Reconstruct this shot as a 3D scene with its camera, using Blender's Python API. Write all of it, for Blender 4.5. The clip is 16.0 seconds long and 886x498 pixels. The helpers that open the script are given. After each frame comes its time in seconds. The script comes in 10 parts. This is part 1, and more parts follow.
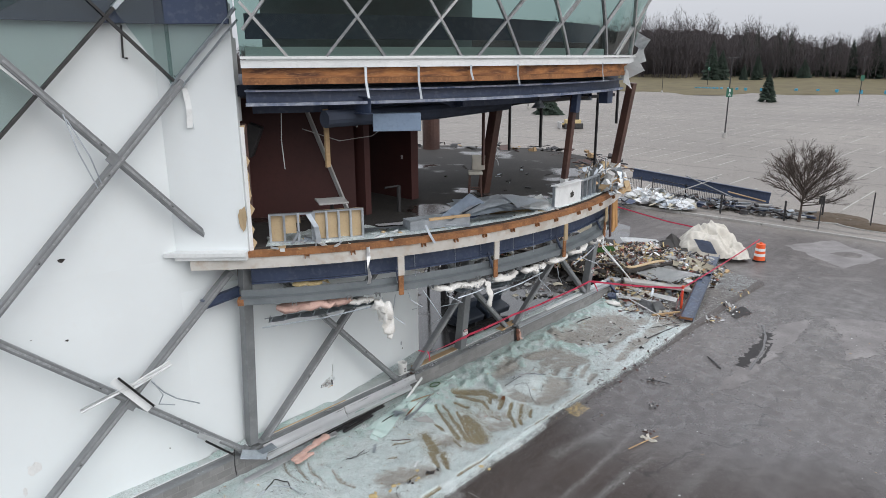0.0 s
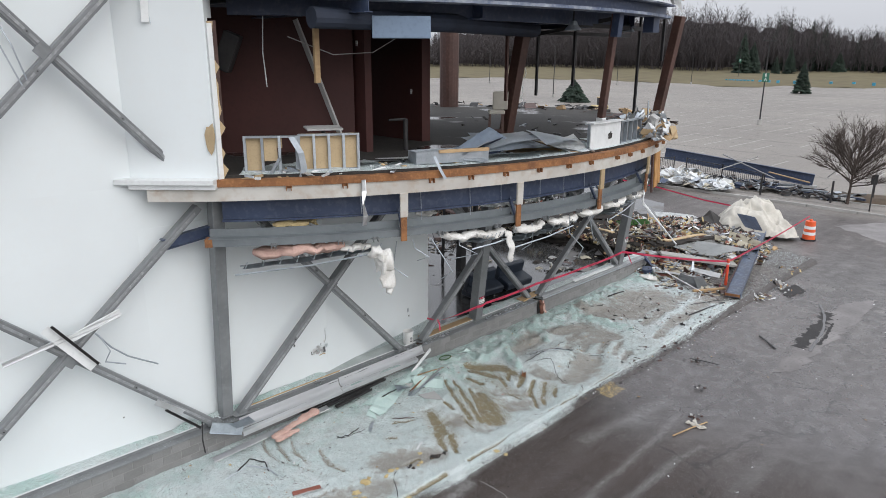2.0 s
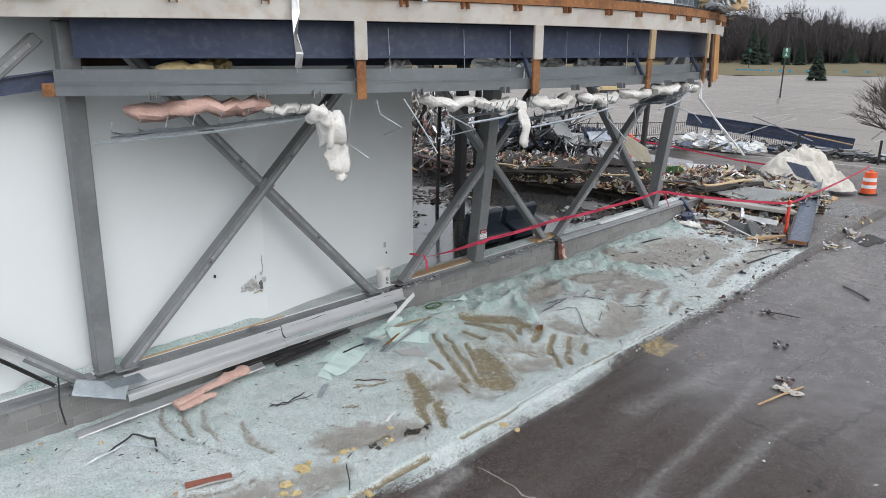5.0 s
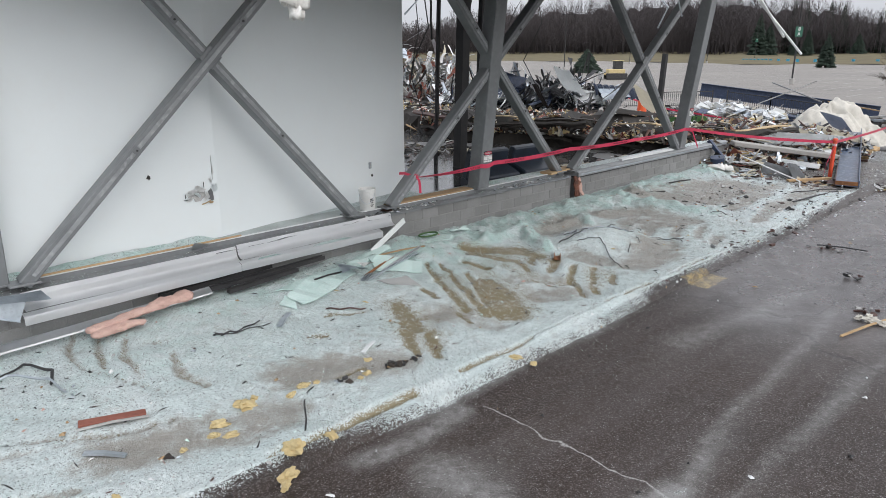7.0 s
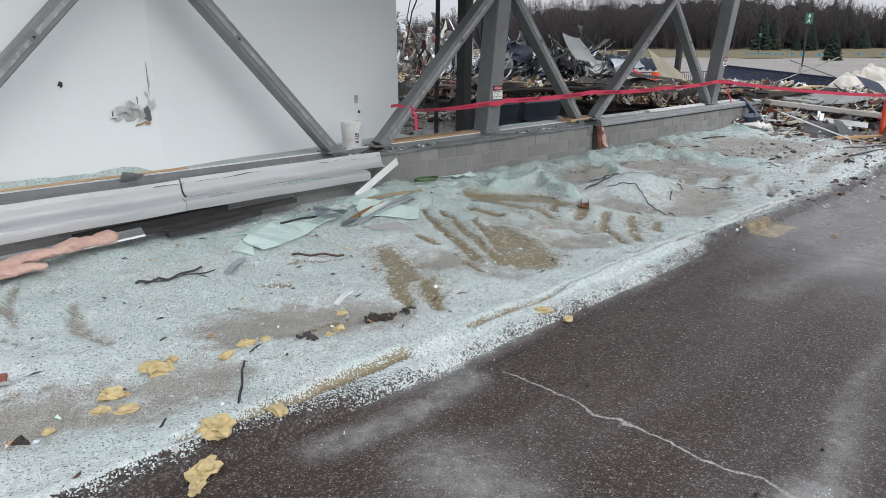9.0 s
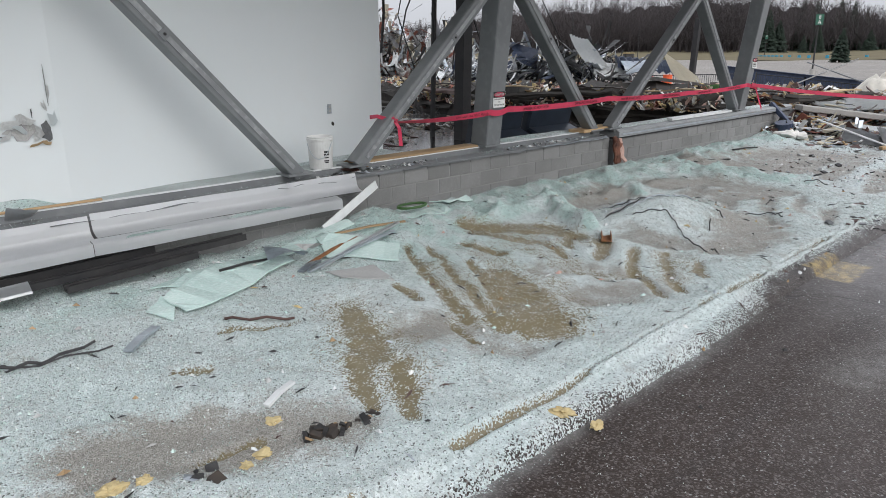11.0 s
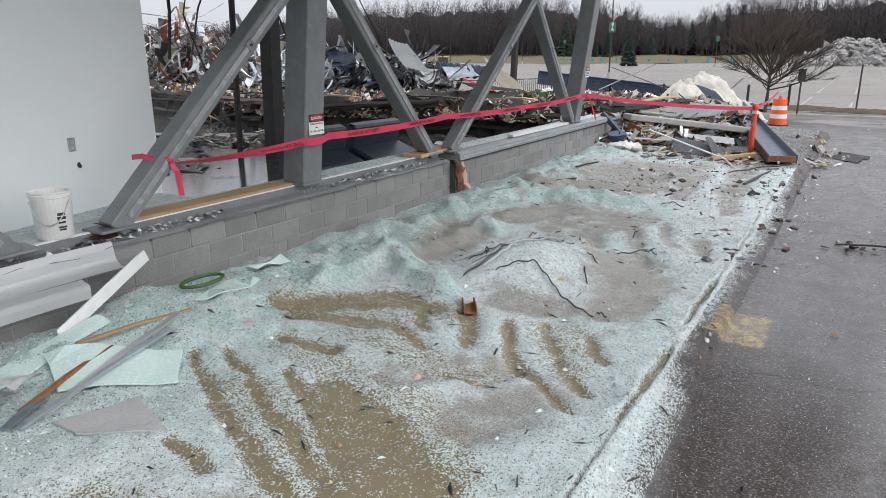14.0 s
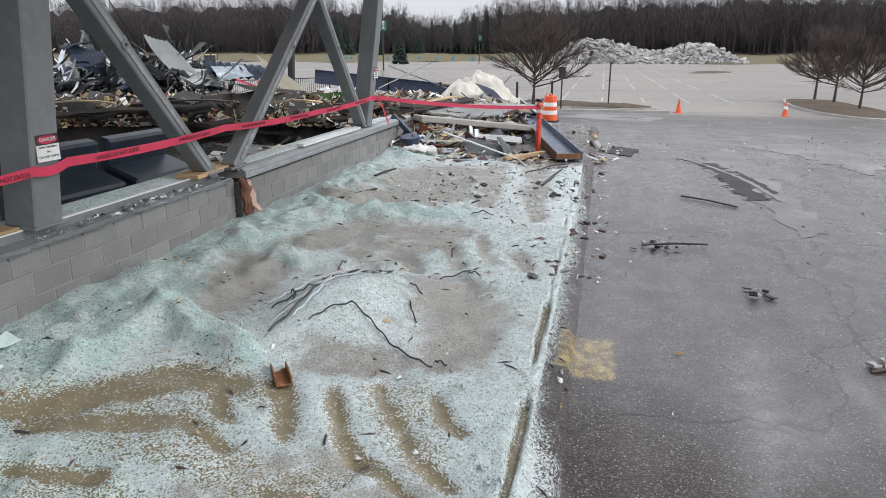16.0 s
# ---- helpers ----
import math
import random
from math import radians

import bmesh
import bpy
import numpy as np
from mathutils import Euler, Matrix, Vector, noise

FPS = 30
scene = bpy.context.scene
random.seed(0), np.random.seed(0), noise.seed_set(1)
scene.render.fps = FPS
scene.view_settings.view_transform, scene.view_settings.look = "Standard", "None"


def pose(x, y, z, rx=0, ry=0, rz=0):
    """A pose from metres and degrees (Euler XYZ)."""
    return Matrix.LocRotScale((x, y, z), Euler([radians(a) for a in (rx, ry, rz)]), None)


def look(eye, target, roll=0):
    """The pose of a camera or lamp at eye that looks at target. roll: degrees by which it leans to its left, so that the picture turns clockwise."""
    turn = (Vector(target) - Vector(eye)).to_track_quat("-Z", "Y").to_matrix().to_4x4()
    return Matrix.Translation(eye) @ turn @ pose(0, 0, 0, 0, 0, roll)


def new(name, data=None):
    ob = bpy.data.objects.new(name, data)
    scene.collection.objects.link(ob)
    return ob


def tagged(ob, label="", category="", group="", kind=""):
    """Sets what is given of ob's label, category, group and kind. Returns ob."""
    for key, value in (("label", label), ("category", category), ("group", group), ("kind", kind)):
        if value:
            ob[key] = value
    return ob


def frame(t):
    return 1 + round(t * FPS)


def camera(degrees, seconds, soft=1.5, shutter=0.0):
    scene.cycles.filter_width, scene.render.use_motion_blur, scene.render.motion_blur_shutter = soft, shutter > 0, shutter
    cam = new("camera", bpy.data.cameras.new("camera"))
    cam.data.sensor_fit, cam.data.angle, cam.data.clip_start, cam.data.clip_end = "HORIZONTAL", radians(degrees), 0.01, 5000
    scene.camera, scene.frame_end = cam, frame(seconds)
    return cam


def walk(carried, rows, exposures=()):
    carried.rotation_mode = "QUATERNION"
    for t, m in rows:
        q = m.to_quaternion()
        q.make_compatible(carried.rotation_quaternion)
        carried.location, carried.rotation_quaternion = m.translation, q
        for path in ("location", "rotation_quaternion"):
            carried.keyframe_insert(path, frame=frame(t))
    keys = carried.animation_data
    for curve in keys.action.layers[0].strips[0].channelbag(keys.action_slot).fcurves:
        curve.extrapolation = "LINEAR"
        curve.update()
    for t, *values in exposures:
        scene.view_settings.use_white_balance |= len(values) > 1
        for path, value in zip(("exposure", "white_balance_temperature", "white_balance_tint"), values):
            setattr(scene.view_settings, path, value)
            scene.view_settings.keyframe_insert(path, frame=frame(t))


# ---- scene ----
cam = camera(65.8, 16.0, soft=0.7)
PATH = [
    (0, (-0.917, -0.247, 10.747), (-0.84, 1.678, 10.211), -0.3),
    (0.5, (-0.866, 0.344, 10.279), (-0.813, 2.269, 9.738), -0.1),
    (1, (-0.788, 0.973, 9.795), (-0.758, 2.897, 9.249), 0.1),
    (1.5, (-0.698, 1.638, 9.3), (-0.683, 3.561, 8.751), 0.2),
    (2, (-0.616, 2.289, 8.801), (-0.6, 4.211, 8.25), 0.3),
    (2.5, (-0.534, 2.982, 8.292), (-0.52, 4.904, 7.739), 0.3),
    (3, (-0.452, 3.749, 7.785), (-0.445, 5.671, 7.231), 0.3),
    (3.5, (-0.397, 4.525, 7.263), (-0.39, 6.446, 6.709), 0.3),
    (4, (-0.339, 5.274, 6.723), (-0.332, 7.196, 6.169), 0.3),
    (6.5, (-0.101, 8.11, 4.073), (-0.107, 10.032, 3.523), -0.1),
    (7, (-0.094, 8.55, 3.6), (-0.101, 10.47, 3.04), -0.1),
    (7.5, (-0.095, 8.973, 3.076), (-0.105, 10.892, 2.515), -0.2),
    (8, (-0.099, 9.454, 2.58), (-0.108, 11.373, 2.015), -0.1),
    (8.5, (-0.119, 9.928, 2.34), (-0.127, 11.847, 1.776), -0.2),
    (11, (0.06, 12.212, 2.229), (0.037, 14.134, 1.677), -0.5),
    (11.5, (0.088, 12.59, 2.262), (0.065, 14.512, 1.709), -0.4),
    (12, (0.116, 12.97, 2.289), (0.103, 14.892, 1.736), -0.3),
    (12.5, (0.147, 13.325, 2.319), (0.183, 15.246, 1.765), -0.2),
    (13, (0.176, 13.679, 2.328), (0.329, 15.595, 1.775), -0.1),
    (13.5, (0.197, 14.013, 2.303), (0.501, 15.913, 1.758), 0.0),
    (14, (0.224, 14.318, 2.318), (0.696, 16.183, 1.77), -0.2),
    (14.5, (0.244, 14.596, 2.335), (0.882, 16.41, 1.785), -0.2),
    (15, (0.311, 14.898, 2.333), (1.107, 16.648, 1.783), -0.1),
    (15.5, (0.382, 15.195, 2.341), (1.331, 16.867, 1.789), -0.1),
    (16, (0.454, 15.461, 2.343), (1.485, 17.082, 1.789), 0.0),
]
walk(cam, [(t, look(eye, target, roll)) for t, eye, target, roll in PATH],
     exposures=[(0, -0.02), (3, 0.04), (8, 0.06), (11, 0.0), (12.5, 0.02), (14.5, 0.2), (16, 0.2)])

# ---- world, sun ----
world = bpy.data.worlds.new("overcast_sky")
scene.world = world
world.use_nodes = True
wn, wl = world.node_tree.nodes, world.node_tree.links
sky = wn.new("ShaderNodeTexSky")
sky.sky_type, sky.sun_disc = "NISHITA", False
sky.sun_elevation, sky.sun_rotation = radians(34), radians(142)
sky.air_density, sky.dust_density, sky.ozone_density = 1.0, 4.0, 1.0
grey = wn.new("ShaderNodeHueSaturation")
grey.inputs["Saturation"].default_value = 0.3
wl.new(sky.outputs["Color"], grey.inputs["Color"])
# an even cloud cover, three times as bright overhead as at the horizon
up = wn.new("ShaderNodeSeparateXYZ")
wl.new(wn.new("ShaderNodeTexCoord").outputs["Generated"], up.inputs[0])
cover = wn.new("ShaderNodeMapRange")
for key, value in (("From Min", 0.0), ("From Max", 1.0), ("To Min", 5.6), ("To Max", 14.5)):
    cover.inputs[key].default_value = value
wl.new(up.outputs["Z"], cover.inputs["Value"])
cloud = wn.new("ShaderNodeVectorMath")
cloud.operation = "SCALE"
cloud.inputs[0].default_value = (0.965, 1.0, 1.085)
wl.new(cover.outputs[0], cloud.inputs["Scale"])
blend = wn.new("ShaderNodeMix")
blend.data_type = "RGBA"
blend.inputs["Factor"].default_value = 0.85
wl.new(grey.outputs["Color"], blend.inputs["A"])
wl.new(cloud.outputs[0], blend.inputs["B"])
wl.new(blend.outputs["Result"], wn["Background"].inputs["Color"])
wn["Background"].inputs["Strength"].default_value = 0.12
sun_data = bpy.data.lights.new("sun", "SUN")
sun_data.energy, sun_data.angle, sun_data.color = 1.25, radians(60), (1.0, 0.985, 0.96)
sun = new("sun", sun_data)
sun.matrix_basis = look((0, 0, 60), (-6.16, 7.88, 60 - 6.8))
EXPOSURE = 0.0
scene.view_settings.exposure = EXPOSURE

# ---- materials ----
def rgb(c):
    return (c[0], c[1], c[2], 1.0)


def material(name, base, second=None, rough=0.7, metal=0.0, big=1.2, fine=25.0, stain=None, stain_amount=0.45, bump=0.15,
             rand=0.0, spec=0.5, stretch=(1, 1, 1), trans=0.0):
    """A two-scale surface: base and second mixed by broad noise, stains by finer noise, grain by bump."""
    m = bpy.data.materials.new(name)
    m.use_nodes = True
    n, l = m.node_tree.nodes, m.node_tree.links
    b = n["Principled BSDF"]
    b.inputs["Roughness"].default_value, b.inputs["Metallic"].default_value = rough, metal
    b.inputs["Specular IOR Level"].default_value = spec
    tc, mp = n.new("ShaderNodeTexCoord"), n.new("ShaderNodeMapping")
    mp.inputs["Scale"].default_value = stretch
    info = n.new("ShaderNodeObjectInfo")
    shift = n.new("ShaderNodeVectorMath")
    shift.operation = "SCALE"
    shift.inputs[0].default_value = (37.0, 51.0, 23.0)
    l.new(info.outputs["Random"], shift.inputs["Scale"])
    l.new(shift.outputs[0], mp.inputs["Location"])
    l.new(tc.outputs["Object"], mp.inputs["Vector"])
    n1, n2 = n.new("ShaderNodeTexNoise"), n.new("ShaderNodeTexNoise")
    n1.inputs["Scale"].default_value, n1.inputs["Detail"].default_value = big, 5
    n2.inputs["Scale"].default_value, n2.inputs["Detail"].default_value = fine, 6
    for q in (n1, n2):
        l.new(mp.outputs[0], q.inputs["Vector"])
    second = second or tuple(0.75 * v for v in base)
    mix = n.new("ShaderNodeMix")
    mix.data_type = "RGBA"
    r1 = n.new("ShaderNodeMapRange")
    r1.inputs["From Min"].default_value, r1.inputs["From Max"].default_value = 0.35, 0.65
    l.new(n1.outputs["Fac"], r1.inputs["Value"])
    l.new(r1.outputs[0], mix.inputs["Factor"])
    mix.inputs["A"].default_value, mix.inputs["B"].default_value = rgb(base), rgb(second)
    mix2 = n.new("ShaderNodeMix")
    mix2.data_type = "RGBA"
    r2 = n.new("ShaderNodeMapRange")
    r2.inputs["From Min"].default_value, r2.inputs["From Max"].default_value = 0.5, 0.75
    r2.inputs["To Max"].default_value = stain_amount
    l.new(n2.outputs["Fac"], r2.inputs["Value"])
    l.new(r2.outputs[0], mix2.inputs["Factor"])
    l.new(mix.outputs["Result"], mix2.inputs["A"])
    mix2.inputs["B"].default_value = rgb(stain or tuple(0.6 * v for v in base))
    out = mix2.outputs["Result"]
    if rand:
        hs = n.new("ShaderNodeHueSaturation")
        geo = n.new("ShaderNodeNewGeometry")
        add = n.new("ShaderNodeMath")
        add.operation = "ADD"
        l.new(info.outputs["Random"], add.inputs[0])
        l.new(geo.outputs["Random Per Island"], add.inputs[1])
        fr = n.new("ShaderNodeMath")
        fr.operation = "FRACT"
        l.new(add.outputs[0], fr.inputs[0])
        rr = n.new("ShaderNodeMapRange")
        rr.inputs["To Min"].default_value, rr.inputs["To Max"].default_value = 1 - rand, 1 + rand
        l.new(fr.outputs[0], rr.inputs["Value"])
        l.new(rr.outputs[0], hs.inputs["Value"])
        l.new(out, hs.inputs["Color"])
        out = hs.outputs["Color"]
    l.new(out, b.inputs["Base Color"])
    if bump:
        bp = n.new("ShaderNodeBump")
        bp.inputs["Strength"].default_value, bp.inputs["Distance"].default_value = bump, 0.02
        l.new(n2.outputs["Fac"], bp.inputs["Height"])
        l.new(bp.outputs[0], b.inputs["Normal"])
    if trans:
        b.inputs["Transmission Weight"].default_value = trans
        b.inputs["IOR"].default_value = 1.45
    return m


M_WHITE = material("white_drywall", (0.735, 0.775, 0.785), (0.7, 0.735, 0.745), rough=0.8, big=0.5, fine=6, stain=(0.72, 0.74, 0.735), stain_amount=0.35, bump=0.05)
M_STEEL = material("grey_painted_steel", (0.2, 0.209, 0.215), (0.155, 0.163, 0.169), rough=0.42, big=1.5, fine=9, stain=(0.26, 0.27, 0.27), stain_amount=0.4, bump=0.06)
M_PALESTEEL = material("scraped_grey_steel", (0.3, 0.31, 0.318), (0.2, 0.208, 0.215), rough=0.4, big=2.2, fine=14, stain=(0.5, 0.51, 0.52), stain_amount=0.6, bump=0.05)
M_BLUE = material("blue_painted_steel", (0.04, 0.058, 0.108), (0.03, 0.044, 0.085), rough=0.45, big=1.4, fine=9, stain=(0.14, 0.16, 0.2), stain_amount=0.35, bump=0.1)
M_FIRE = material("white_overspray_on_blue_steel", (0.3, 0.33, 0.4), (0.07, 0.1, 0.18), rough=0.85, big=2.0, fine=9, stain=(0.6, 0.62, 0.65), bump=0.3)
M_RUST = material("rusted_steel", (0.30, 0.135, 0.055), (0.17, 0.075, 0.035), rough=0.9, big=2.5, fine=18, stain=(0.42, 0.2, 0.08), stain_amount=0.7, bump=0.4)
M_RUSTWHITE = material("rust_streaked_white_paint", (0.58, 0.56, 0.52), (0.45, 0.42, 0.38), rough=0.75, big=1.2, fine=5, stain=(0.36, 0.24, 0.15), stain_amount=0.5, bump=0.15)
M_CONC = material("grey_concrete", (0.42, 0.41, 0.39), (0.34, 0.33, 0.31), rough=0.9, big=1.0, fine=22, bump=0.3)
M_BLOCK = material("grey_concrete_block", (0.222, 0.22, 0.216), (0.188, 0.186, 0.182), rough=0.9, big=2.0, fine=60, stain=(0.29, 0.29, 0.29), stain_amount=0.5, bump=0.35, rand=0.09)
M_MORTAR = material("mortar", (0.28, 0.277, 0.268), (0.235, 0.232, 0.225), rough=0.95, fine=60, bump=0.3)
M_ALU = material("bare_aluminium", (0.72, 0.73, 0.74), (0.62, 0.63, 0.64), rough=0.38, metal=0.85, big=1.5, fine=8, stain=(0.5, 0.5, 0.5), stain_amount=0.4, bump=0.05)
M_ZINC = material("galvanised_steel", (0.52, 0.56, 0.6), (0.4, 0.44, 0.48), rough=0.42, metal=0.75, big=5, fine=30, bump=0.08, rand=0.2)
M_WHITEMETAL = material("white_coated_metal", (0.76, 0.77, 0.77), (0.66, 0.68, 0.68), rough=0.4, big=1.5, fine=10, stain=(0.5, 0.5, 0.49), stain_amount=0.35, bump=0.05)
M_WOOD = material("raw_timber", (0.45, 0.31, 0.17), (0.36, 0.24, 0.13), rough=0.8, big=3, fine=20, stretch=(1, 1, 4), bump=0.2, rand=0.25)
M_PLY = material("tan_sheathing_board", (0.5, 0.38, 0.23), (0.43, 0.32, 0.19), rough=0.85, big=2, fine=30, bump=0.1, rand=0.12)
M_OSB = material("orange_strand_board", (0.5, 0.27, 0.1), (0.38, 0.19, 0.065), rough=0.85, big=3, fine=30, bump=0.2)
M_MAROON = material("maroon_wall_paint", (0.07, 0.021, 0.018), (0.055, 0.017, 0.015), rough=0.65, big=0.7, fine=10, bump=0.05)
M_BROWN = material("brown_painted_steel", (0.09, 0.045, 0.035), (0.06, 0.03, 0.025), rough=0.5, big=1.5, fine=10, stain=(0.15, 0.09, 0.07), bump=0.08)
M_DARK = material("black_steel", (0.02, 0.02, 0.022), (0.035, 0.033, 0.033), rough=0.55, big=3, fine=20, bump=0.1)
M_INSUL = material("white_fibre_insulation", (0.8, 0.79, 0.76), (0.66, 0.64, 0.6), rough=1.0, big=4, fine=30, bump=0.6)
M_PINK = material("pink_fibre_insulation", (0.6, 0.41, 0.35), (0.5, 0.32, 0.27), rough=1.0, big=4, fine=30, bump=0.6)
M_YELLOW = material("yellow_foam_insulation", (0.6, 0.49, 0.27), (0.5, 0.39, 0.2), rough=1.0, big=6, fine=40, bump=0.5)
M_TARP = material("off_white_roof_membrane", (0.6, 0.57, 0.51), (0.48, 0.455, 0.4), rough=0.75, big=1.2, fine=9, bump=0.25)
M_ORANGE = material("safety_orange_plastic", (0.8, 0.12, 0.03), (0.7, 0.1, 0.03), rough=0.45, big=2, fine=20, bump=0.04)
M_REDPOST = material("red_orange_post", (0.75, 0.09, 0.035), (0.62, 0.07, 0.03), rough=0.45, big=2, fine=20, bump=0.04)
M_REFLECT = material("white_reflective_band", (0.8, 0.8, 0.8), (0.72, 0.72, 0.72), rough=0.5, bump=0.03)
M_TAPE = material("red_danger_tape", (0.6, 0.045, 0.1), (0.52, 0.035, 0.085), rough=0.35, big=3, fine=15, bump=0.05)
M_TAPEINK = material("tape_print", (0.09, 0.01, 0.015), rough=0.45, bump=0.0)
M_BARK = material("bare_bark", (0.085, 0.065, 0.055), (0.06, 0.047, 0.04), rough=0.95, fine=40, bump=0.4)
M_SPRUCE = material("dark_spruce_needles", (0.017, 0.032, 0.02), (0.012, 0.022, 0.014), rough=0.9, big=2, fine=12, bump=0.3, rand=0.3)
M_GRASS = material("winter_grass", (0.14, 0.118, 0.06), (0.105, 0.085, 0.045), rough=1.0, big=0.15, fine=2, bump=0.4)
M_MULCH = material("brown_mulch", (0.11, 0.08, 0.055), (0.08, 0.06, 0.04), rough=1.0, big=1.5, fine=18, bump=0.6)
M_RUBBLE = material("broken_concrete", (0.38, 0.37, 0.36), (0.28, 0.27, 0.26), rough=0.95, big=0.5, fine=4, bump=0.3, rand=0.35)
M_CEIL = material("dark_blue_ceiling", (0.03, 0.04, 0.065), (0.02, 0.026, 0.042), rough=0.8, big=1, fine=10, bump=0.1)
M_BLACKPLASTIC = material("black_rubber_gasket", (0.015, 0.016, 0.018), rough=0.6, bump=0.1)
M_STRIPE = material("worn_white_road_paint", (0.5, 0.49, 0.46), (0.38, 0.37, 0.34), rough=0.85, big=3, fine=30, bump=0.1)
M_GREENSIGN = material("green_sign", (0.015, 0.12, 0.075), rough=0.4, bump=0.0)
M_CYAN = material("blue_plastic_drum", (0.05, 0.3, 0.45), rough=0.5, bump=0.05)
M_WHITEPAINT = material("white_enamel", (0.8, 0.8, 0.78), rough=0.4, bump=0.02)
M_CARPET = material("wet_grey_floor", (0.034, 0.03, 0.027), (0.022, 0.02, 0.018), rough=0.4, big=0.8, fine=14, stain=(0.07, 0.065, 0.058), stain_amount=0.6, bump=0.25)
_nodes, _links = M_CARPET.node_tree.nodes, M_CARPET.node_tree.links
_puddle = _nodes.new("ShaderNodeTexNoise")
_puddle.inputs["Scale"].default_value, _puddle.inputs["Detail"].default_value = 0.4, 5
_links.new(_nodes["Texture Coordinate"].outputs["Object"], _puddle.inputs["Vector"])
_range = _nodes.new("ShaderNodeMapRange")
for _key, _value in (("From Min", 0.56), ("From Max", 0.62), ("To Min", 0.85), ("To Max", 0.15)):
    _range.inputs[_key].default_value = _value
_links.new(_puddle.outputs["Fac"], _range.inputs["Value"])
_links.new(_range.outputs[0], _nodes["Principled BSDF"].inputs["Roughness"])
M_SHEETGLASS = material("laminated_green_glass_sheet", (0.6, 0.74, 0.7), (0.5, 0.66, 0.62), rough=0.15, big=3, fine=45, stain=(0.76, 0.84, 0.82), stain_amount=0.8, bump=0.35)
M_COUCH = material("dark_blue_vinyl", (0.03, 0.042, 0.062), (0.02, 0.028, 0.042), rough=0.42, big=3, fine=20, bump=0.1)


def glass_pane_material(name="green_tinted_glazing", tint=(0.36, 0.51, 0.47)):
    """Green tinted glazing: thin, partly mirror, see-through."""
    m = bpy.data.materials.new(name)
    m.use_nodes = True
    n, l = m.node_tree.nodes, m.node_tree.links
    n.remove(n["Principled BSDF"])
    tr, gl, mx, fr = (n.new(k) for k in ("ShaderNodeBsdfTransparent", "ShaderNodeBsdfGlossy", "ShaderNodeMixShader", "ShaderNodeFresnel"))
    tr.inputs["Color"].default_value = rgb(tint)
    gl.inputs["Roughness"].default_value = 0.03
    fr.inputs["IOR"].default_value = 1.75
    l.new(fr.outputs[0], mx.inputs["Fac"])
    l.new(tr.outputs[0], mx.inputs[1])
    l.new(gl.outputs[0], mx.inputs[2])
    l.new(mx.outputs[0], n["Material Output"].inputs["Surface"])
    return m


M_PURLIN = material("blue_grey_painted_purlin", (0.165, 0.185, 0.195), (0.13, 0.147, 0.157), rough=0.45, big=1.5, fine=9, stain=(0.2, 0.215, 0.22), stain_amount=0.4, bump=0.06)
M_GLAZING = glass_pane_material()
M_GLAZING2 = glass_pane_material("deep_green_double_glazing", (0.56, 0.67, 0.66))


def node_mix(n, l, fac, a, b):
    mx = n.new("ShaderNodeMix")
    mx.data_type = "RGBA"
    for key, v in (("Factor", fac), ("A", a), ("B", b)):
        if isinstance(v, (tuple, float, int)):
            mx.inputs[key].default_value = v if not isinstance(v, tuple) else rgb(v)
        else:
            l.new(v, mx.inputs[key])
    return mx.outputs["Result"]


def node_range(n, l, value, lo, hi, to_lo=0.0, to_hi=1.0):
    r = n.new("ShaderNodeMapRange")
    for k, v in (("From Min", lo), ("From Max", hi), ("To Min", to_lo), ("To Max", to_hi)):
        r.inputs[k].default_value = v
    l.new(value, r.inputs["Value"])
    return r.outputs[0]


def node_noise(n, l, vec, scale, detail=4.0):
    t = n.new("ShaderNodeTexNoise")
    t.inputs["Scale"].default_value, t.inputs["Detail"].default_value = scale, detail
    l.new(vec, t.inputs["Vector"])
    return t.outputs["Fac"]


def node_math(n, l, op, a, b):
    t = n.new("ShaderNodeMath")
    t.operation = op
    for i, v in enumerate((a, b)):
        if isinstance(v, (int, float)):
            t.inputs[i].default_value = v
        else:
            l.new(v, t.inputs[i])
    return t.outputs[0]


def node_cells(n, l, vec, scale):
    """Three random values and the edge distance of Voronoi cells: one cell, one crumb or stone."""
    v, c = n.new("ShaderNodeTexVoronoi"), n.new("ShaderNodeSeparateColor")
    v.inputs["Scale"].default_value = scale
    l.new(vec, v.inputs["Vector"])
    l.new(v.outputs["Color"], c.inputs[0])
    return c.outputs[0], c.outputs[1], c.outputs[2], v.outputs["Distance"]


def node_attr(n, name):
    a = n.new("ShaderNodeAttribute")
    a.attribute_name = name
    return a.outputs["Fac"]


def node_plan(n, l, pos):
    """The facade's own axes, s along and d out, from the object coordinates."""
    out = []
    for axis_x, axis_y in ((math.cos(radians(44.7)), math.sin(radians(44.7))), (math.sin(radians(44.7)), -math.cos(radians(44.7)))):
        dot = n.new("ShaderNodeVectorMath")
        dot.operation = "DOT_PRODUCT"
        l.new(pos, dot.inputs[0])
        dot.inputs[1].default_value = (axis_x, axis_y, 0)
        out.append(node_math(n, l, "SUBTRACT", dot.outputs["Value"], -5.45 * axis_x + 15.96 * axis_y))
    return out


